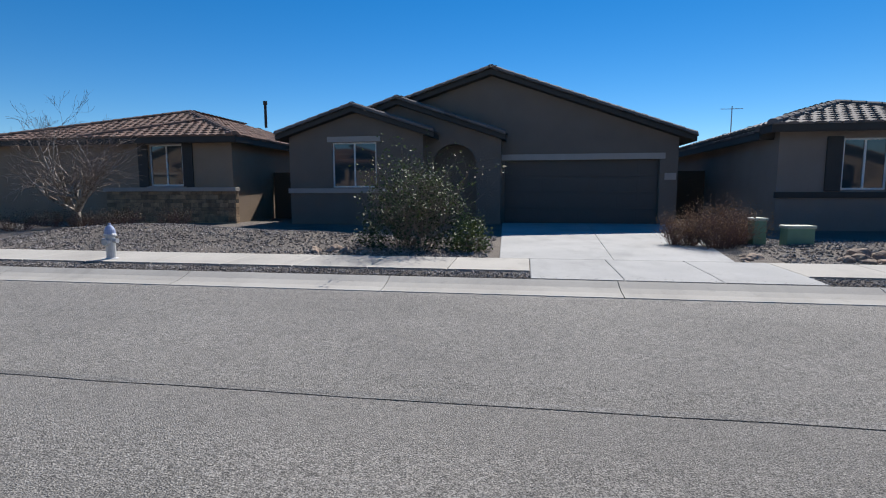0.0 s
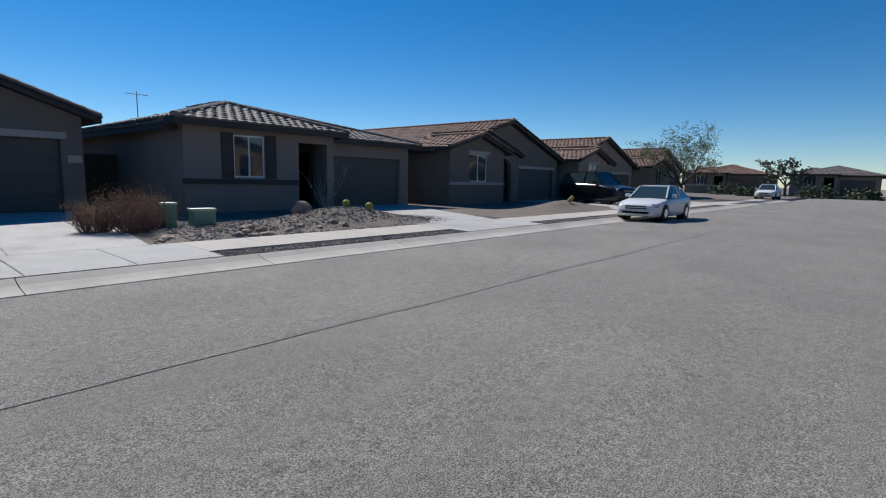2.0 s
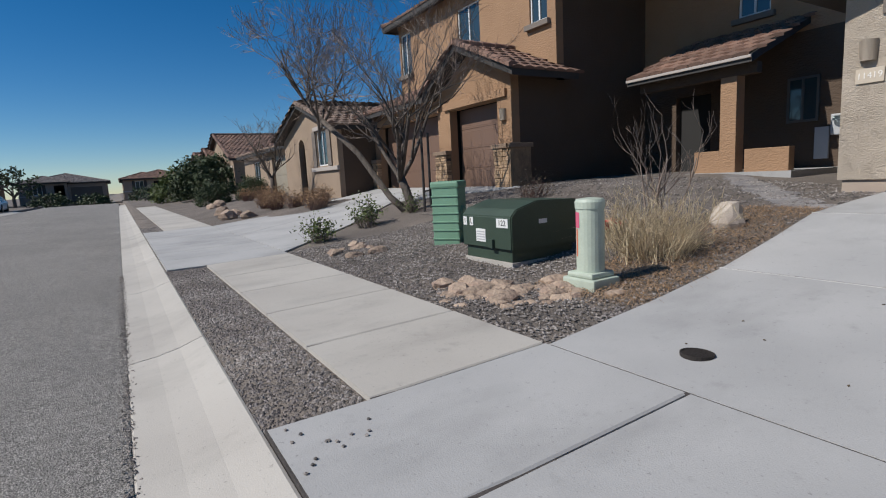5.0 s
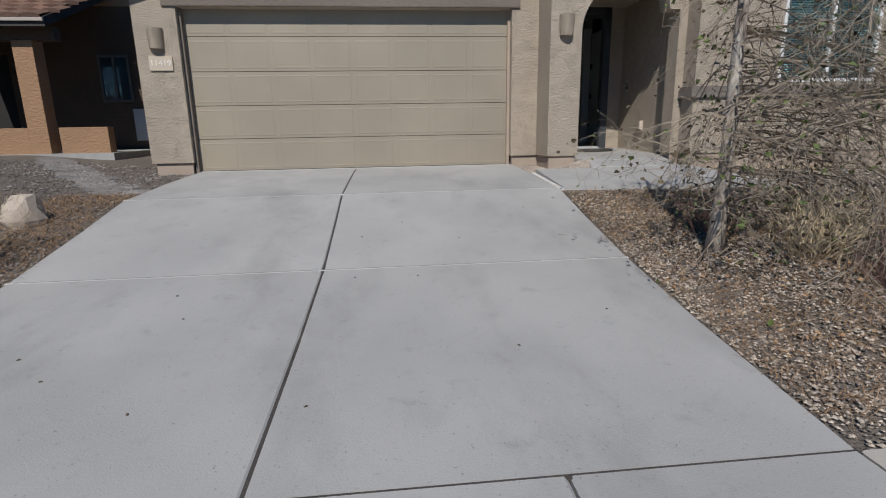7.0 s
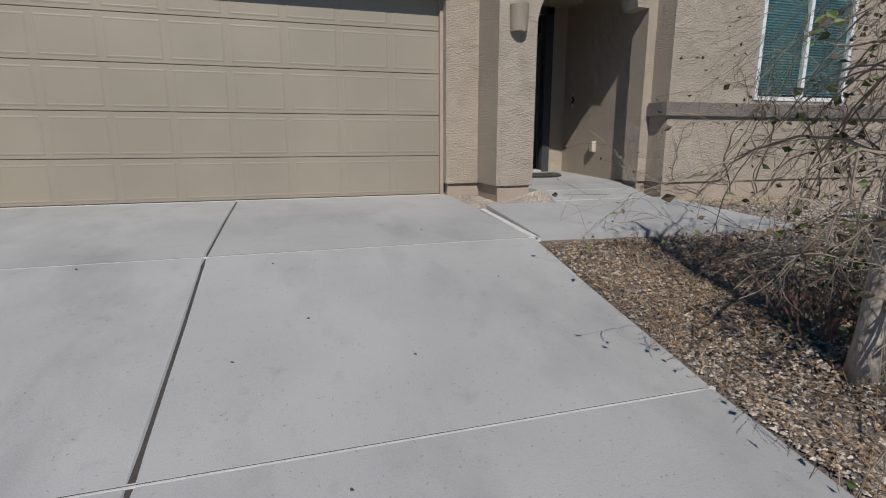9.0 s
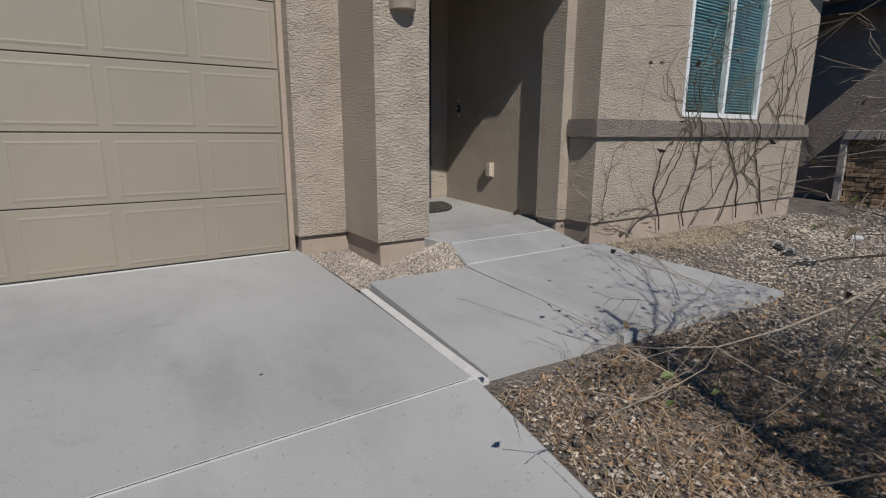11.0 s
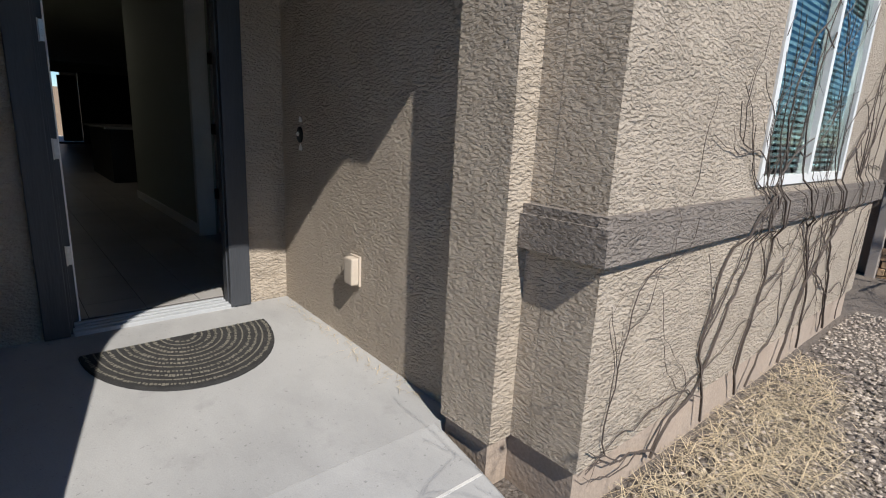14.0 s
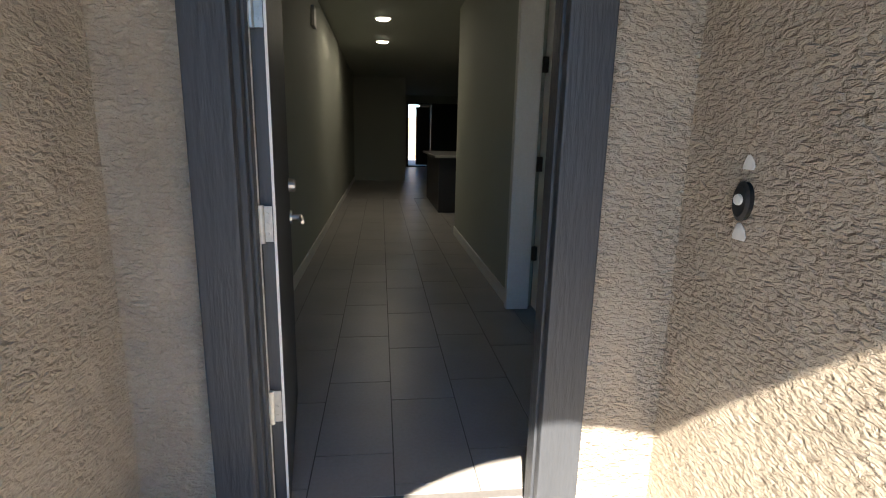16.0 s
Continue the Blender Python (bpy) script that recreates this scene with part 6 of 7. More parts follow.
def gravel(name, pts, size, material, label, seed):
    v, f = stones(pts, size, random.Random(seed))
    return tagged(raw(name, v, f, M[material]), label, "gravel", kind="stuff")


def off_drive(x, y):
    return not (lerp_table(y, edgeL) - 0.02 < x < lerp_table(y, edgeR) + 0.02) and not (2.5 < x < 4.97 + (5.755 - y) * .16 and 4.28 < y < 5.755) and not (3.46 < x < 4.8 and y > 5.7)


gravel("kerb_strip_gravel", scatter(9000, -8.05, -2.07, -1.79, -1.26, 1), .016, "gravel", "grey crushed gravel strip beside the kerb", 1)
gravel("kerb_strip_gravel", scatter(1500, 2.2, 6, -1.79, -1.26, 2), .016, "gravel", "grey crushed gravel strip beside the kerb", 2)
gravel("kerb_strip_gravel", scatter(1500, -19, -16.4, -1.79, -1.26, 3), .018, "gravel", "grey crushed gravel strip beside the kerb", 2)
gravel("yard_gravel", scatter(16000, -8.2, -2.0, 0.03, 3.2, 4, lambda x, y: off_drive(x, y) and x > -8.2 - y * .9), .015, "gravel", "grey crushed gravel yard", 4)
gravel("yard_gravel", scatter(7000, -9.5, -2.3, 3.2, 8.0, 5, lambda x, y: off_drive(x, y)), .018, "gravel", "grey crushed gravel yard", 5)
bed = scatter(9000, 2.57, 3.56, 5.74, 6.9, 6, lambda x, y: not (x > 2.95 and y > 6.24) and x < 3.43 + (y - 5.74) * .33)
for p in bed:
    p.z += max(0.0, min(1.0, (p.x - 3.0) / 0.5)) * max(0.0, walk_z(p.x, p.y) + 0.012 - p.z)
gravel("pillar_gravel", bed, .014, "pebble", "tan pebbles at the pillar's foot", 6)
gravel("front_gravel", scatter(36000, 2.25, 9.3, 1.2, 5.84, 7, off_drive), .0125, "pebble", "tan and grey pebble front yard", 7)
gravel("front_gravel", scatter(17000, 2.25, 5.6, 0.03, 2.6, 8, off_drive), .0115, "pebble", "tan and grey pebble front yard", 8)
gravel("front_gravel", scatter(5000, 7, 16, 3.0, 5.5, 9, off_drive), .02, "pebble", "tan and grey pebble front yard", 9)
gravel("far_strip_gravel", scatter(6000, -16, 12, -11.18, -10.68, 10), .022, "gravel", "grey gravel strip across the street", 10)
gravel("far_yard_gravel", scatter(14000, -14, 12, -16.5, -12.45, 11, lambda x, y: not (-3.9 < x < .85)), .03, "gravel", "grey gravel yard across the street", 11)
grit = random.Random(71)
pts = [Vector((grit.uniform(-9, 4), -2.35 + grit.gauss(0, .022), -0.139)) for k in range(2600)]
gravel("gutter_grit", pts, .0075, "gravel", "dark grit lying along the gutter", 71)
# leaf litter and straw on the yards
lit = [p + Vector((0, 0, .015)) for p in scatter(2600, 2.3, 5.6, .6, 4.4, 12, off_drive)]
v, f = leaf_cloud([(p, Vector((0, 0, 1))) for p in lit], .032, random.Random(12), 1, .015)
tagged(raw("leaf_litter", v, f, M["litter"]), "brown dry leaf litter under the tree", "litter", kind="stuff")
lit = [p + Vector((0, 0, .01)) for p in scatter(5000, -3.3, -1.95, 1.0, 4.9, 13, off_drive)]
v, f = blades(lit, .16, .0025, random.Random(13), 1.6, 1.6, .25)
tagged(raw("straw_litter", v, f, M["litter"]), "dry brown straw along the driveway", "litter", kind="stuff")
lit = [p + Vector((0, 0, .01)) for p in scatter(1500, 5.15, 7.6, 5.25, 5.85, 14, lambda x, y: y > 5.85 - .55 * (1 - abs(x - 6.3) / 1.4) ** .5 if abs(x - 6.3) < 1.3 else False)]
v, f = blades(lit, .2, .002, random.Random(14), 1.7, 1.7, .18)
tagged(raw("straw_litter", v, f, M["straw"]), "golden dry straw below the window wall", "litter", kind="stuff")
lit = [p + Vector((0, 0, .01)) for p in scatter(2500, 2.4, 5.4, 2.4, 4.4, 15, off_drive)]
v, f = blades(lit, .11, .002, random.Random(15), 1.7, 1.7, .2)
tagged(raw("straw_litter", v, f, M["straw"]), "golden dry straw under the tree", "litter", kind="stuff")
lit = [Vector((x, y, walk_z(x, y) + .028)) for x, y in [(4.78 + 0.13 + random.Random(k).gauss(0, .03), 6.7 + 1.5 * k / 130) for k in range(130)]]
v, f = blades(lit, .07, .0015, random.Random(16), 1.8, 1.6, .2)
tagged(raw("straw_litter", v, f, M["straw"]), "straw blown along the alcove wall", "litter", kind="stuff")
q = random.Random(33)
for k in range(18):
    x, y = q.uniform(-1.9, 2.2), q.uniform(0.2, 6.5)
    tagged(boulder(pose(x, y, GZ(x, y) + .022, 0, 0, q.uniform(0, 360)), .010, .006, .004, 300 + k, "small dark dry leaf crumb on concrete", M["dryleaf"], "leaf_crumb", "leaf", "crumbs on the concrete"))
for k in range(14):
    x, y = q.uniform(-2.0, -1.5), q.uniform(-1.75, -1.3)
    tagged(boulder(pose(x, y, GZ(x, y) + .024), .011, .009, .006, 330 + k, "dark pebble strayed onto the pavement", M["gravel"], "pebble", "pebble", "pebbles on the pavement"))


# ---- tree by the driveway ----
def front_tree():
    t = thing("young_tree", at(2.95, 2.05), "pale-barked young tree with drooping bare twigs", "tree")
    q = random.Random(77)
    bm, tw = bmesh.new(), bmesh.new()
    pts = [Vector((0, 0, -.05)), Vector((.01, 0, .25)), Vector((.03, .01, .7)), Vector((.03, .02, 1.2)), Vector((.06, .05, 1.8)), Vector((.08, .05, 2.3)), Vector((.12, .06, 2.8))]
    rad = [.08, .055, .047, .042, .036, .028, .014]
    add_tube(bm, pts, rad, 10)
    tips, allp = [], []
    for k in range(150):
        i = q.uniform(1.1, 5.2)
        p = pts[int(i)].lerp(pts[int(i) + 1], i - int(i))
        a = q.gauss(-.2, .85) if q.random() < .88 else q.uniform(-3.1, 3.1)
        d = Vector((math.cos(a), math.sin(a) * .75 - .12, q.uniform(-.2, .25)))
        ln = q.uniform(.55, 1.75) * (1.0 if math.cos(a) > .3 else .4)
        grow(bm, p, d, ln, .0075 * q.uniform(.6, 1.4), 3, q, tips, .3, .65, (2, 4), .62, -.10, .0016, 4, tw)
    part("trunk", bm, M["palebark"], t, "peeling pale bark", smooth=True)
    part("crown", tw, M["paletwig"], t, "tangled drooping bare twigs")
    q.shuffle(tips)
    v, f = leaf_cloud(tips[: len(tips) // 3], .045, q, 1, .03)
    raw("dry_leaves", v, f, M["dryleaf"], t)
    v, f = leaf_cloud(tips[len(tips) // 3: len(tips) // 2], .05, q, 1, .03)
    raw("foliage", v, f, M["leaf"], t)
    return t


front_tree()
# long arching shoots with green leaves that reach over the walk
sh = thing("leafy_branch", at(2.95, 2.05), "arching shoots with a few green lobed leaves", "branch")
q = random.Random(5)
bm, tips = bmesh.new(), []
for k, (tx_, ty, tz) in enumerate(((.3, .9, 1.05), (.45, 1.0, .75), (.9, 1.05, 1.2), (1.25, .9, 1.0), (.1, .8, .95), (.7, 1.0, .6), (1.6, 1.0, 1.3), (.25, .7, 1.25))):
    p0, p2 = Vector((.05, .04, 1.3 + .1 * (k % 4))), Vector((tx_, ty, tz))
    p1 = (p0 + p2) / 2 + Vector((.05 * (k % 3), 0, .35))
    pts = [p0.lerp(p1, s).lerp(p1.lerp(p2, s), s) for s in [i / 9 for i in range(10)]]
    add_tube(bm, pts, [.0065 - .0005 * i for i in range(10)], 4, caps=False)
    for p in pts[4:]:
        if q.random() < .8:
            d = Vector((q.gauss(0, .5), q.gauss(0, .5), q.gauss(-.2, .4))) * .12
            add_tube(bm, [p, p + d], [.003, .002], 3, caps=False)
            tips.append((p + d, d))
part("shoot", bm, M["twig"], sh)["kind"] = "stuff"
v, f = leaf_cloud(tips, .06, q, 1, .02)
raw("foliage", v, f, M["leaf"], sh)
shrub(at(3.75, 1.25), .5, .65, 41, "dry reddish-brown twiggy shrub on pebbles", "redtwig", "dryleaf", .03, 40, 1)
shrub(at(3.2, 2.42), .55, .4, 47, "low twiggy weeds round the tree's foot", "redtwig", "leafdk", .03, 40, 1)
shrub(at(3.45, 1.75), .6, .6, 48, "drooping straw-coloured twigs under the tree", "straw", "dryleaf", .03, 50, 1)
lit = [p + Vector((0, 0, .012)) for p in scatter(8000, 2.25, 4.3, .2, 4.25, 17, off_drive)]
v, f = blades(lit, .13, .0022, random.Random(17), 1.7, 1.7, .2)
tagged(raw("straw_litter", v, f, M["litter"]), "reddish dry straw along the driveway edge", "litter", kind="stuff")
shrub(at(4.6, 3.2), .5, .45, 42, "low green weeds among the pebbles", "twig", "leaf", .05, 22, 3, 1)
shrub(at(5.4, 2.4), .8, .9, 43, "tangled grey leafless shrub", "twig", "leafdk", .03, 50, 1)
shrub(at(9.8, 4.4), .9, .75, 44, "dry grey-green bush beside the house", "twig", "leafdk", .025, 70, 2)
shrub(at(11.3, 4.0), .9, .8, 45, "dry grey-green bush beside the house", "twig", "leafdk", .025, 60, 2)
tree(at(10.9, 3.5), 4.6, 46, "bare mesquite tree with hanging twigs", .09, 6, 5, "bark", spread=.75, up=-.04, limb_len=.28, kids=(2, 3))

# vine on the window wall
vine = thing("climbing_vine", pose(6.5, 5.872, .55), "leafless dark vine climbing the stucco wall", "vine")
q = random.Random(18)
bm = bmesh.new()


def creep(x, z, a, ln, w, depth):
    pts = []
    n = max(3, int(ln / .07))
    for i in range(n):
        pts.append(Vector((x, -.008 - .006 * q.random() - (.043 if 1.0 < z < 1.2 else 0), z)))
        a += q.gauss(0, .3) - .04 * a
        x += math.sin(a) * ln / n
        z += math.cos(a) * ln / n
        if z > 2.9 or z < .05 or x < -1.5 or x > 2.55:
            break
        if depth and q.random() < .17:
            creep(x, z, a + q.choice((-1, 1)) * q.uniform(.4, 1.0), ln * q.uniform(.3, .6), w * .55, depth - 1)
    if len(pts) > 1:
        add_tube(bm, pts, [w * (1 - .6 * i / len(pts)) for i in range(len(pts))], 4, caps=False)


for x, a in ((-.95, .5), (-.9, -.6), (-.45, .15), (0.0, .0), (.15, .5), (.7, -.1), (1.1, -.5), (1.6, .4), (1.75, -.2), (2.1, -.6)):
    bm = bmesh.new()
    creep(x, .06, a, q.uniform(1.5, 2.9), q.uniform(.005, .010), 3)
    part("stem", bm, M["darktwig"], vine)

# sandals and scrap on the pebbles
for x, y, a in ((6.73, 4.98, 30), (6.55, 4.8, 10), (6.28, 4.56, -15)):
    sd = thing("sandal", at(x, y, .02, a), "dark worn rubber sandal lying on pebbles", "sandal", "sandals in the yard")
    bm = lathe([(.5, 0), (.52, .012), (.5, .024)], 16)
    for v in bm.verts:
        v.co = Vector((v.co.x * .24, v.co.y * (.09 + .025 * v.co.x), v.co.z + .02 * v.co.x ** 2))
    part("sole", bm, M["rubber"], sd)
    bm = bmesh.new()
    add_tube(bm, [(.0, -.042, .02), (.03, -.02, .06), (.035, .02, .06), (.0, .042, .02)], [.012, .014, .014, .012], 6)
    part("strap", bm, M["meter"], sd)
pp = tagged(part("paper_scrap", box(-.1, .1, -.05, .05, 0, .012), M["sticker"]), "small white paper scrap on the yard", "paper")
pp.matrix_world = at(8.1, 4.77, .03, 20)

# dry plants by the driveway
def straw_clump(m, radius, height, n, seed, label):
    t = thing("dry_grass", m, label, "dry grass")
    q = random.Random(seed)
    pts = []
    for k in range(n):
        a, s = q.uniform(0, 6.2832), math.sqrt(q.random()) * radius * .5
        pts.append(Vector((math.cos(a) * s, math.sin(a) * s, -.02)))
    v, f = blades(pts, height, .0028, q, .45, 1.5)
    raw("blades", v, f, M["straw"], t)["kind"] = "stuff"
    return t


straw_clump(at(-3.05, 2.45), .9, .58, 260, 51, "large clump of pale dry grass")
straw_clump(at(-3.55, 2.75), .7, .55, 160, 52, "clump of pale dry grass")
shrub(at(-3.05, 2.5), .85, .72, 53, "dry twiggy stalks in the grass clump", "straw", None, .02, 120, 1, 3, "dry_stalks")
shrub(at(-3.7, 3.5), .55, 2.0, 54, "bare upright sapling with thin stems", "twig", None, .02, 7, 1, 3, "bare_sapling", "sapling", .3, .011)
shrub(at(-7.6, 4.9), .5, .5, 55, "dark dry shrub by the neighbour's drive", "redtwig", "dryleaf", .03, 40, 2)
shrub(at(-8.75, .75), .42, .5, 56, "small green leafy shrub beside the drive", "twig", "leaf", .06, 30, 3)
shrub(at(-9.55, 2.05), .45, .62, 57, "small green leafy shrub beside the drive", "twig", "leaf", .06, 34, 3)
shrub(at(-9.9, 3.3), .35, .45, 58, "small green shrub under the bare tree", "twig", "leaf", .05, 20, 2)
tree(at(-10.25, 3.45), 6.0, 68, "bare tree stem leaning far over the drive", .075, 5, 5, "bark", trunk_h=.4, lean=(-2.0, -1.3), spread=.6, limb_len=.25, kids=(3, 3))
N1T = tree(at(-10.1, 3.5), 7.2, 61, "bare multi-branched tree in front of brown house", .11, 5, 5, "bark", trunk_h=.12, lean=(-.3, -.15), spread=.55, shrink=.77, limb_len=.24, kids=(3, 3))
st = thing("tree_stakes", at(-9.8, 3.6), "dark wooden stakes propping the tree", "stakes")
for a, b in ((-.1, .25), (.3, -.15)):
    part("stake", add_tube(bmesh.new(), [(a, b, -.1), (a + .02, b, 1.75)], [.03, .028], 7), M["fascia"], st)
part("crossbar", add_tube(bmesh.new(), [(-.15, .28, .45), (.35, -.18, .45)], [.02, .02], 6), M["fascia"], st)
tree(at(-21.5, 3.2), 5.0, 62, "bare pinkish tree beside the street", .1, 5, 5, "bark", trunk_h=.2, spread=.5, limb_len=.25, kids=(2, 3))
for k in range(11):
    shrub(at(-15.2 - k * .85, 2.9 + .5 * math.sin(k)), .6, .7, 70 + k, "rusty dry ornamental grass row", "redtwig", "litter", .05, 95, 3, 1, "ornamental_grass")
def dense_bush(m, rx, h, seed, label, leaf="leafdk", n=2600, size=.09):
    t = thing("bush", m, label, "bush")
    q = random.Random(seed)
    pts = []
    for k in range(n):
        d = Vector((q.gauss(0, 1), q.gauss(0, 1), abs(q.gauss(0, 1)))).normalized()
        k2 = (.72 + .3 * noise.noise(d * 2.2 + Vector((seed, 0, 0)))) * q.uniform(.75, 1.08)
        pts.append((Vector((d.x * rx * k2 * 1.25, d.y * rx * k2 * 1.25, d.z * h * k2 * 1.25)), d))
    v, f = leaf_cloud(pts, size, q, 2, .06)
    raw("foliage", v, f, M[leaf], t)
    bm = bmesh.new()
    tips = []
    for k in range(14):
        a = q.uniform(0, 6.28)
        grow(bm, Vector((0, 0, -.05)), Vector((math.cos(a), math.sin(a), 1.2)), min(rx, h) * .6, .02, 2, q, tips, .3, .5)
    part("stem", bm, M["twig"], t)["kind"] = "stuff"
    return t


dense_bush(at(-31.5, 2.3), 1.0, 1.35, 81, "rounded grey-green clipped bush")
dense_bush(at(-30.0, 4.2), .9, 1.2, 82, "rounded grey-green clipped bush")
dense_bush(at(-44, 4.0), 3.0, 3.6, 83, "large dark green bush along the street", "leafdk", 3500, .25)
dense_bush(at(-50, 2.5), 2.4, 2.8, 84, "large olive bush along the street", "leaf", 2500, .25)
for k, (x, y, s) in enumerate(((-80, -9.5, 1.5), (-79, -5, 1.2), (-77, 1.5, 1.8), (-80, -19.5, 1.6), (-74, -15.5, 1.1))):
    dense_bush(at(x, y), 1.6 * s, 1.1 * s, 600 + k, "dark green bush at the street's end", "leafdk", 500, .3)
# ---- across the street ----
dense_bush(at(2.5, -13.9), 1.15, 1.55, 85, "large sprawling green and dry bush", "leafdk", 1500, .07)
shrub(at(2.4, -13.8), 1.3, 1.9, 86, "tall straggly stems of the sprawling bush", "twig", "leaf", .06, 60, 3, 3)
dense_bush(at(1.25, -13.5), .38, .75, 87, "small bright green bush beside the drive", "leaf", 700, .06)
for x, y, s in ((-3.6, -14.5, 1.0), (-3.0, -14.9, .8), (-4.2, -15.2, .8)):
    shrub(at(x, y), .85 * s, .95 * s, int(-x * 10), "rusty red twiggy shrub beside the drive", "redtwig", "litter", .03, 150, 3, 2)
for x, y, h in ((-4.4, -14.9, .58), (-4.95, -14.5, .4)):
    u = thing("utility_box", at(x, y), "green ground utility box across the street", "utility box", "utility boxes across the street")
    part("body", box(-.12 if h > .5 else -.24, .12 if h > .5 else .24, -.15, .15, -.05, h - .06, .02), M["boxgreen"], u)
    part("lid", box(-.135 if h > .5 else -.26, .135 if h > .5 else .26, -.17, .17, h - .06, h, .02), M["palegreen"], u)
for k in range(26):
    x, y = q.choice(((-3.6, -12.9), (-5.6, -12.9), (4.1, -12.9), (3.4, -13.0), (-7.2, -13.2), (-5.0, -12.8)))
    x, y = x + q.gauss(0, .45), y + q.gauss(0, .2)
    s = q.uniform(.06, .16)
    boulder(at(x, min(y, -12.5), s * .2, q.uniform(0, 360)), s * 1.2, s, s * .8, 400 + k, "pinkish landscape stone across the street", M["rock"], group="stones across the street")
boulder(at(-7.6, -14.6, .08), .28, .22, .24, 450, "tan boulder on the gravel mound", M["rock"])
for x, y in ((-9.3, -13.9), (-21.5, -14.0), (-22.3, -14.3), (-8.9, -14.4)):
    c = thing("barrel_cactus", at(x, y, .02) @ Matrix.Diagonal((.68, .68, .68, 1)), "round yellow-spined barrel cactus", "cactus", "barrel cacti")
    bm = lathe([(.04, 0), (.13, .05), (.17, .15), (.15, .26), (.06, .32)], 18)
    for i, v in enumerate(bm.verts):
        if i % 2:
            v.co.x *= .87
            v.co.y *= .87
    part("body", bm, M["cactus"], c)
oc = thing("ocotillo", at(-11.0, -18.2), "leafless pale branching shrub by the entry", "shrub")
bm = bmesh.new()
for k in range(14):
    a = q.uniform(0, 6.28)
    tips = []
    grow(bm, Vector((0, 0, 0)), Vector((math.cos(a) * .6, math.sin(a) * .6, 1)), q.uniform(.6, 1.0), .016, 2, q, tips, .15, .4, (1, 2), .8, .1, .006)
part("stem", bm, M["palebark"], oc)["kind"] = "stuff"
hy = thing("fire_hydrant", at(7.2, -11.5, .02) @ Matrix.Diagonal((.8, .8, .8, 1)), "silver fire hydrant beside the pavement", "fire hydrant")
part("barrel", lathe([(.14, -.05), (.14, .04), (.095, .06), (.09, .5), (.12, .52), (.12, .56), (.1, .58)], 16), M["hydrant"], hy)
part("bonnet", lathe([(.11, .57), (.1, .66), (.06, .73), (.025, .75), (.025, .8)], 16), M["bluepaint"], hy)
for dx in (-1, 1):
    part("nozzle", add_tube(bmesh.new(), [(.08 * dx, 0, .42), (.17 * dx, 0, .42)], [.05, .055], 10), M["hydrant"], hy)
part("pumper_nozzle", add_tube(bmesh.new(), [(0, .07, .4), (0, .17, .4)], [.065, .07], 12), M["hydrant"], hy)
tree(at(13.2, -17.0), 4.9, 64, "wide bare pinkish tree before brown house", .12, 8, 5, "palebark", trunk_h=.10, spread=.7, limb_len=.27, up=.08, kids=(3, 3))
for k, (x, y) in enumerate(((10.7, -15.9), (11.8, -16.5), (12.9, -16.8), (9.4, -16.2), (14.2, -17.0), (13.5, -15.4))):
    shrub(at(x, y), .75, .6, 90 + k, "dry reddish low shrub on the mound", "redtwig", "dryleaf", .04, 50, 2)
tree(at(-49.0, -17.0), 8.0, 65, "airy green palo verde tree", .15, 9, 5, "bark", "leaf", .13, 6, trunk_h=.16, spread=.75, limb_len=.3, name="palo_verde")
tree(at(-84, -13.5), 6.0, 66, "distant dark green tree", .2, 6, 3, "bark", "leafdk", .4, 8, trunk_h=.25, spread=.6, limb_len=.32, name="distant_tree")
tree(at(-72, 6.5), 5.0, 67, "distant green street tree", .2, 6, 3, "bark", "leaf", .35, 8, trunk_h=.25, spread=.6, limb_len=.32, name="distant_tree")


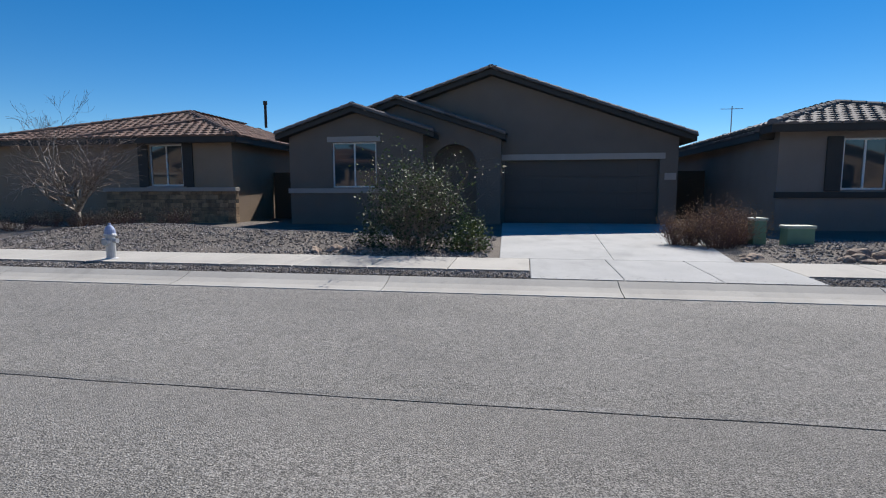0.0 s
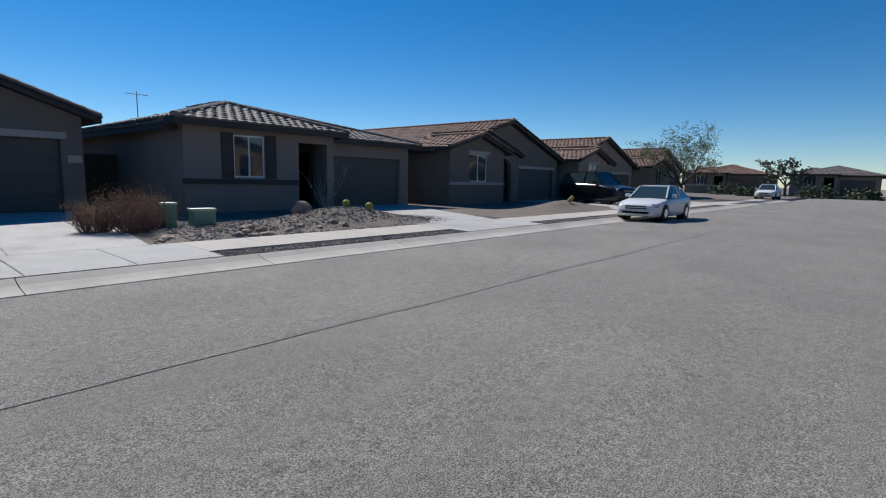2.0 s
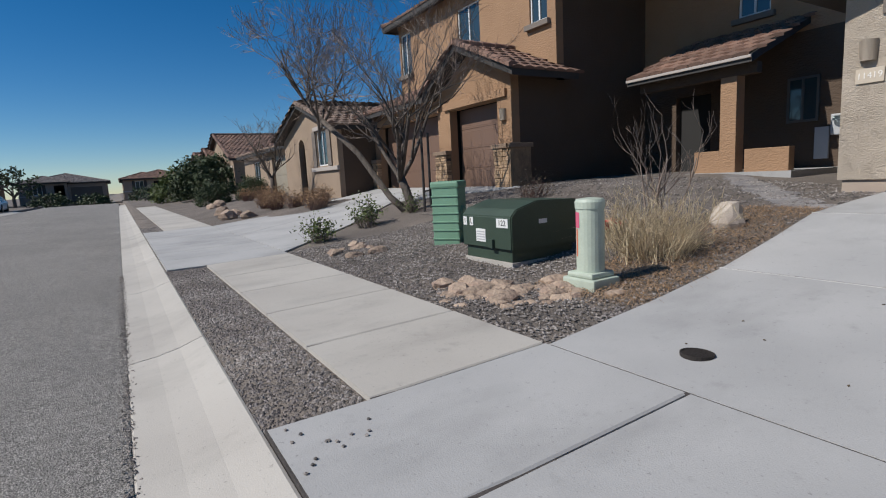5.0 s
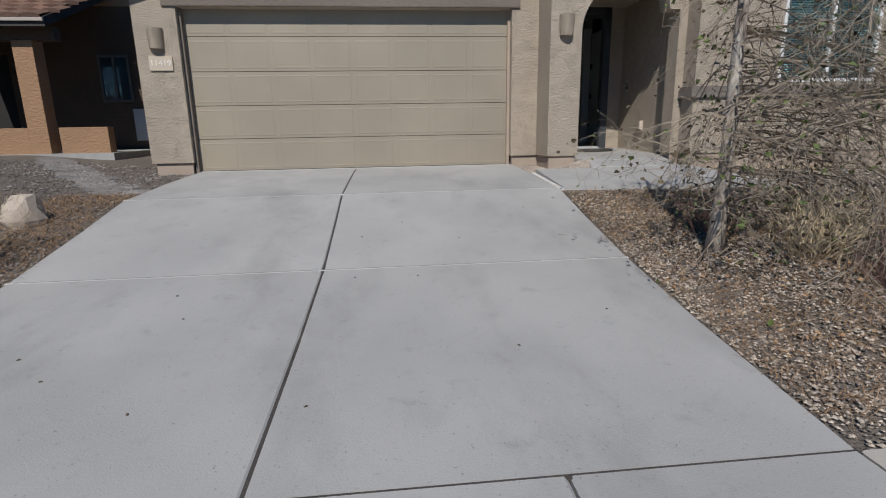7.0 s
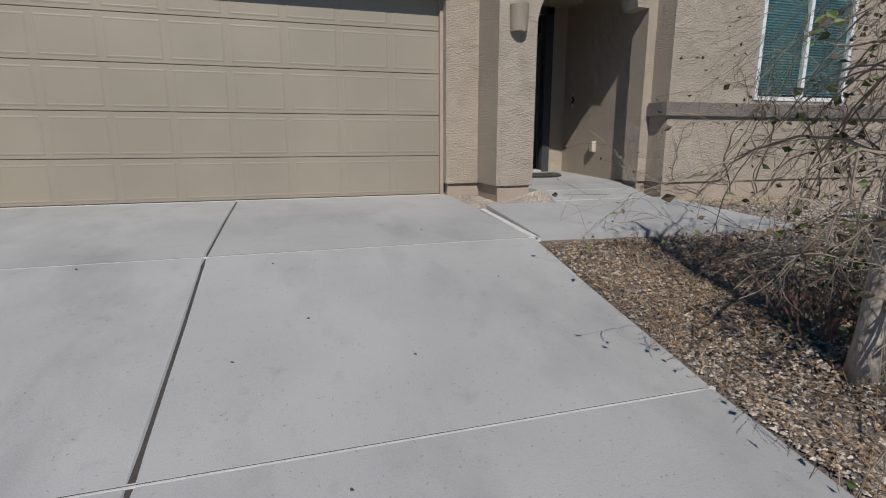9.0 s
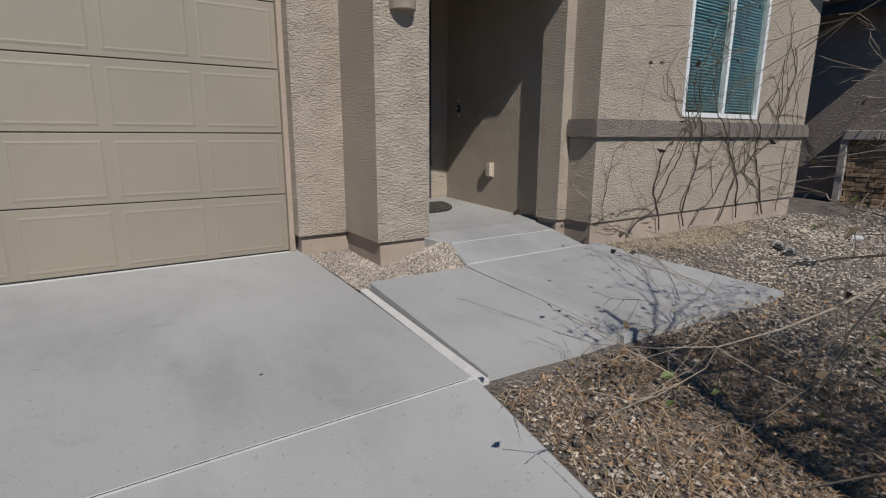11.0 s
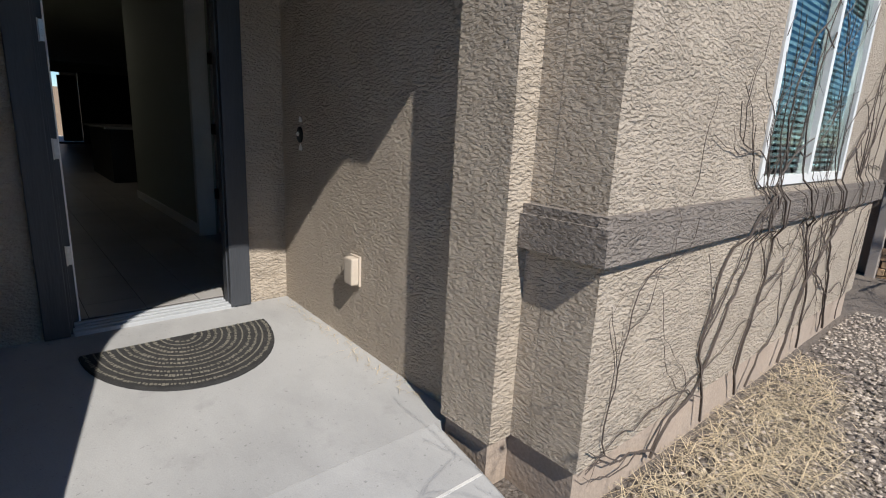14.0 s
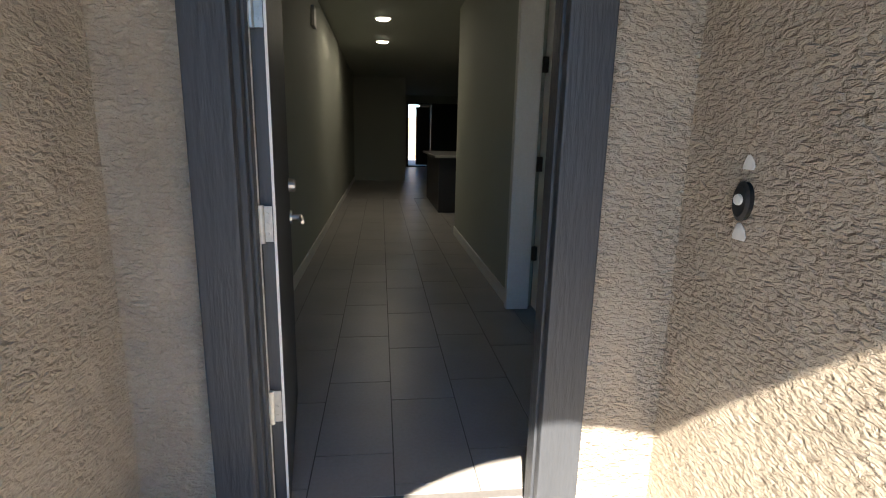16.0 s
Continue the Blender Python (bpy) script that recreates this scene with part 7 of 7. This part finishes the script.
# ---- vehicles ----
def car(m, label, paint, suv=False):
    t = thing("car", m, label, "car")
    L, W, H = (4.85, 1.82, 1.46) if not suv else (4.95, 1.95, 1.85)
    up_ = 0.22 if suv else 0.0
    # stations along the length: x, lower z, belt z, half width at belt
    st = [(0.0, .34, .62, .62), (.08, .24, .70, .76), (.35, .20, .76, .87), (1.0, .19, .86, .91), (1.55, .19, .93, .91), (2.6, .19, .96, .91), (3.7, .19, .98, .91), (4.35, .21, .99, .88), (4.72, .26, .95, .80), (4.85, .38, .88, .68)]
    bm = bmesh.new()
    rings = []
    for x, z0, z1, hw in st:
        z1 += up_
        hw *= W / 1.82
        sec = [(-hw * .93, z0), (-hw, z0 + .14), (-hw * 1.0, z1 - .16), (-hw * .95, z1 - .04), (-hw * .8, z1), (0, z1 + .02), (hw * .8, z1), (hw * .95, z1 - .04), (hw * 1.0, z1 - .16), (hw, z0 + .14), (hw * .93, z0)]
        rings.append([bm.verts.new((x - L / 2, y, z)) for y, z in sec])
    for a, b in zip(rings, rings[1:]):
        for i in range(len(a) - 1):
            bm.faces.new((a[i], a[i + 1], b[i + 1], b[i]))
        bm.faces.new((a[-1], a[0], b[0], b[-1]))
    bm.faces.new(rings[0])
    bm.faces.new(rings[-1][::-1])
    bmesh.ops.recalc_face_normals(bm, faces=bm.faces)
    part("body", bm, paint, t, smooth=True)
    cab = [(1.35, .92, .74), (2.05, H - .06, .60), (2.5, H, .60), (3.3, H - .02, .59), (3.75 if not suv else 4.5, H - .12, .57), (4.35 if not suv else 4.75, 1.0, .70)]
    bm = bmesh.new()
    pairs = []
    for x, z, hw in cab:
        zz = z + (up_ if z < 1.1 else 0)
        pairs.append([bm.verts.new((x - L / 2, s * hw, zz)) for s in (-1, 1)] + [bm.verts.new((x - L / 2, s * .84, .93 + up_)) for s in (-1, 1)])
    for a, b in zip(pairs, pairs[1:]):
        bm.faces.new((a[0], b[0], b[1], a[1]))
        bm.faces.new((a[0], a[2], b[2], b[0]))
        bm.faces.new((a[1], b[1], b[3], a[3]))
    bmesh.ops.recalc_face_normals(bm, faces=bm.faces)
    part("cabin_glass", bm, M["glass"], t, "dark tinted windows")
    bm = bmesh.new()
    rf = [[bm.verts.new((x - L / 2, s * (hw + .015), z + .012)) for s in (-1, -.5, .5, 1)] for x, z, hw in cab[1:5]]
    for a, b in zip(rf, rf[1:]):
        for i in range(3):
            bm.faces.new((a[i], a[i + 1], b[i + 1], b[i]))
    bmesh.ops.solidify(bm, geom=list(bm.faces), thickness=.03)
    part("roof", bm, paint, t, smooth=True)
    for s in (-1, 1):
        for a, b in ((cab[0], cab[1]), (cab[4], cab[5])):
            part("pillar", add_tube(bmesh.new(), [(a[0] - L / 2, s * a[2] * 1.02, a[1] + (up_ if a[1] < 1.1 else 0)), (b[0] - L / 2, s * b[2] * 1.02, b[1] + (up_ if b[1] < 1.1 else 0))], [.04, .04], 6), paint, t)
        part("pillar", add_tube(bmesh.new(), [(2.75 - L / 2, s * .86, .95 + up_), (2.75 - L / 2, s * .61, H)], [.035, .03], 6), paint if not suv else M["black"], t)
        part("headlight", box(.09 - L / 2, .5 - L / 2, s * .70 - .14, s * .70 + .14, .58 + up_, .73 + up_, .03), M["headlight"], t)
        part("tail_light", box(4.6 - L / 2, 4.84 - L / 2, s * .66 - .12, s * .66 + .12, .72 + up_, .88 + up_, .03), M["red"], t)
        part("mirror", box(1.6 - L / 2, 1.75 - L / 2, s * .98 - .09, s * .98 + .09, .96 + up_, 1.1 + up_, .03), paint, t)
        for x in (.9, 3.75):
            R = .33 + up_ * .2
            wh = part("wheel", add_tube(bmesh.new(), [(x - L / 2, s * .74, R), (x - L / 2, s * .76, R), (x - L / 2, s * .90, R), (x - L / 2, s * .93, R)], [R * .85, R, R, R * .86], 22), M["rubber"], t)
            part("rim", add_tube(bmesh.new(), [(x - L / 2, s * .86, R), (x - L / 2, s * .935, R)], [R * .64, R * .6], 14), M["chrome"] if not suv else M["black"], wh)
            part("wheel_arch", add_tube(bmesh.new(), [(x - L / 2, s * .6, R), (x - L / 2, s * .918, R)], [R * 1.16, R * 1.16], 20), M["black"], t)
    part("grille", box(-.012 - L / 2, .1 - L / 2, -.42, .42, .5 + up_, .64 + up_, .01), M["black"], t, "dark split grille")
    part("lower_grille", box(.0 - L / 2, .12 - L / 2, -.55, .55, .32, .42, .01), M["black"], t)
    part("grille_bar", box(-.02 - L / 2, .05 - L / 2, -.44, .44, .555 + up_, .585 + up_, .005), M["chrome"] if suv else paint, t)
    return t


car(pose(-20.45, -9.82, -0.13, 0, 0, 180) @ Matrix.Diagonal((.89, .89, .89, 1)), "white four-door sedan parked at the kerb", M["carwhite"])
car(pose(-29.2, -16.2, .03, 0, 0, 250), "black sport utility vehicle parked on a drive", M["carblack"], True)
car(pose(-62, -12.2, 0, 0, 0, 180), "distant pale car parked on a drive", M["carwhite"])
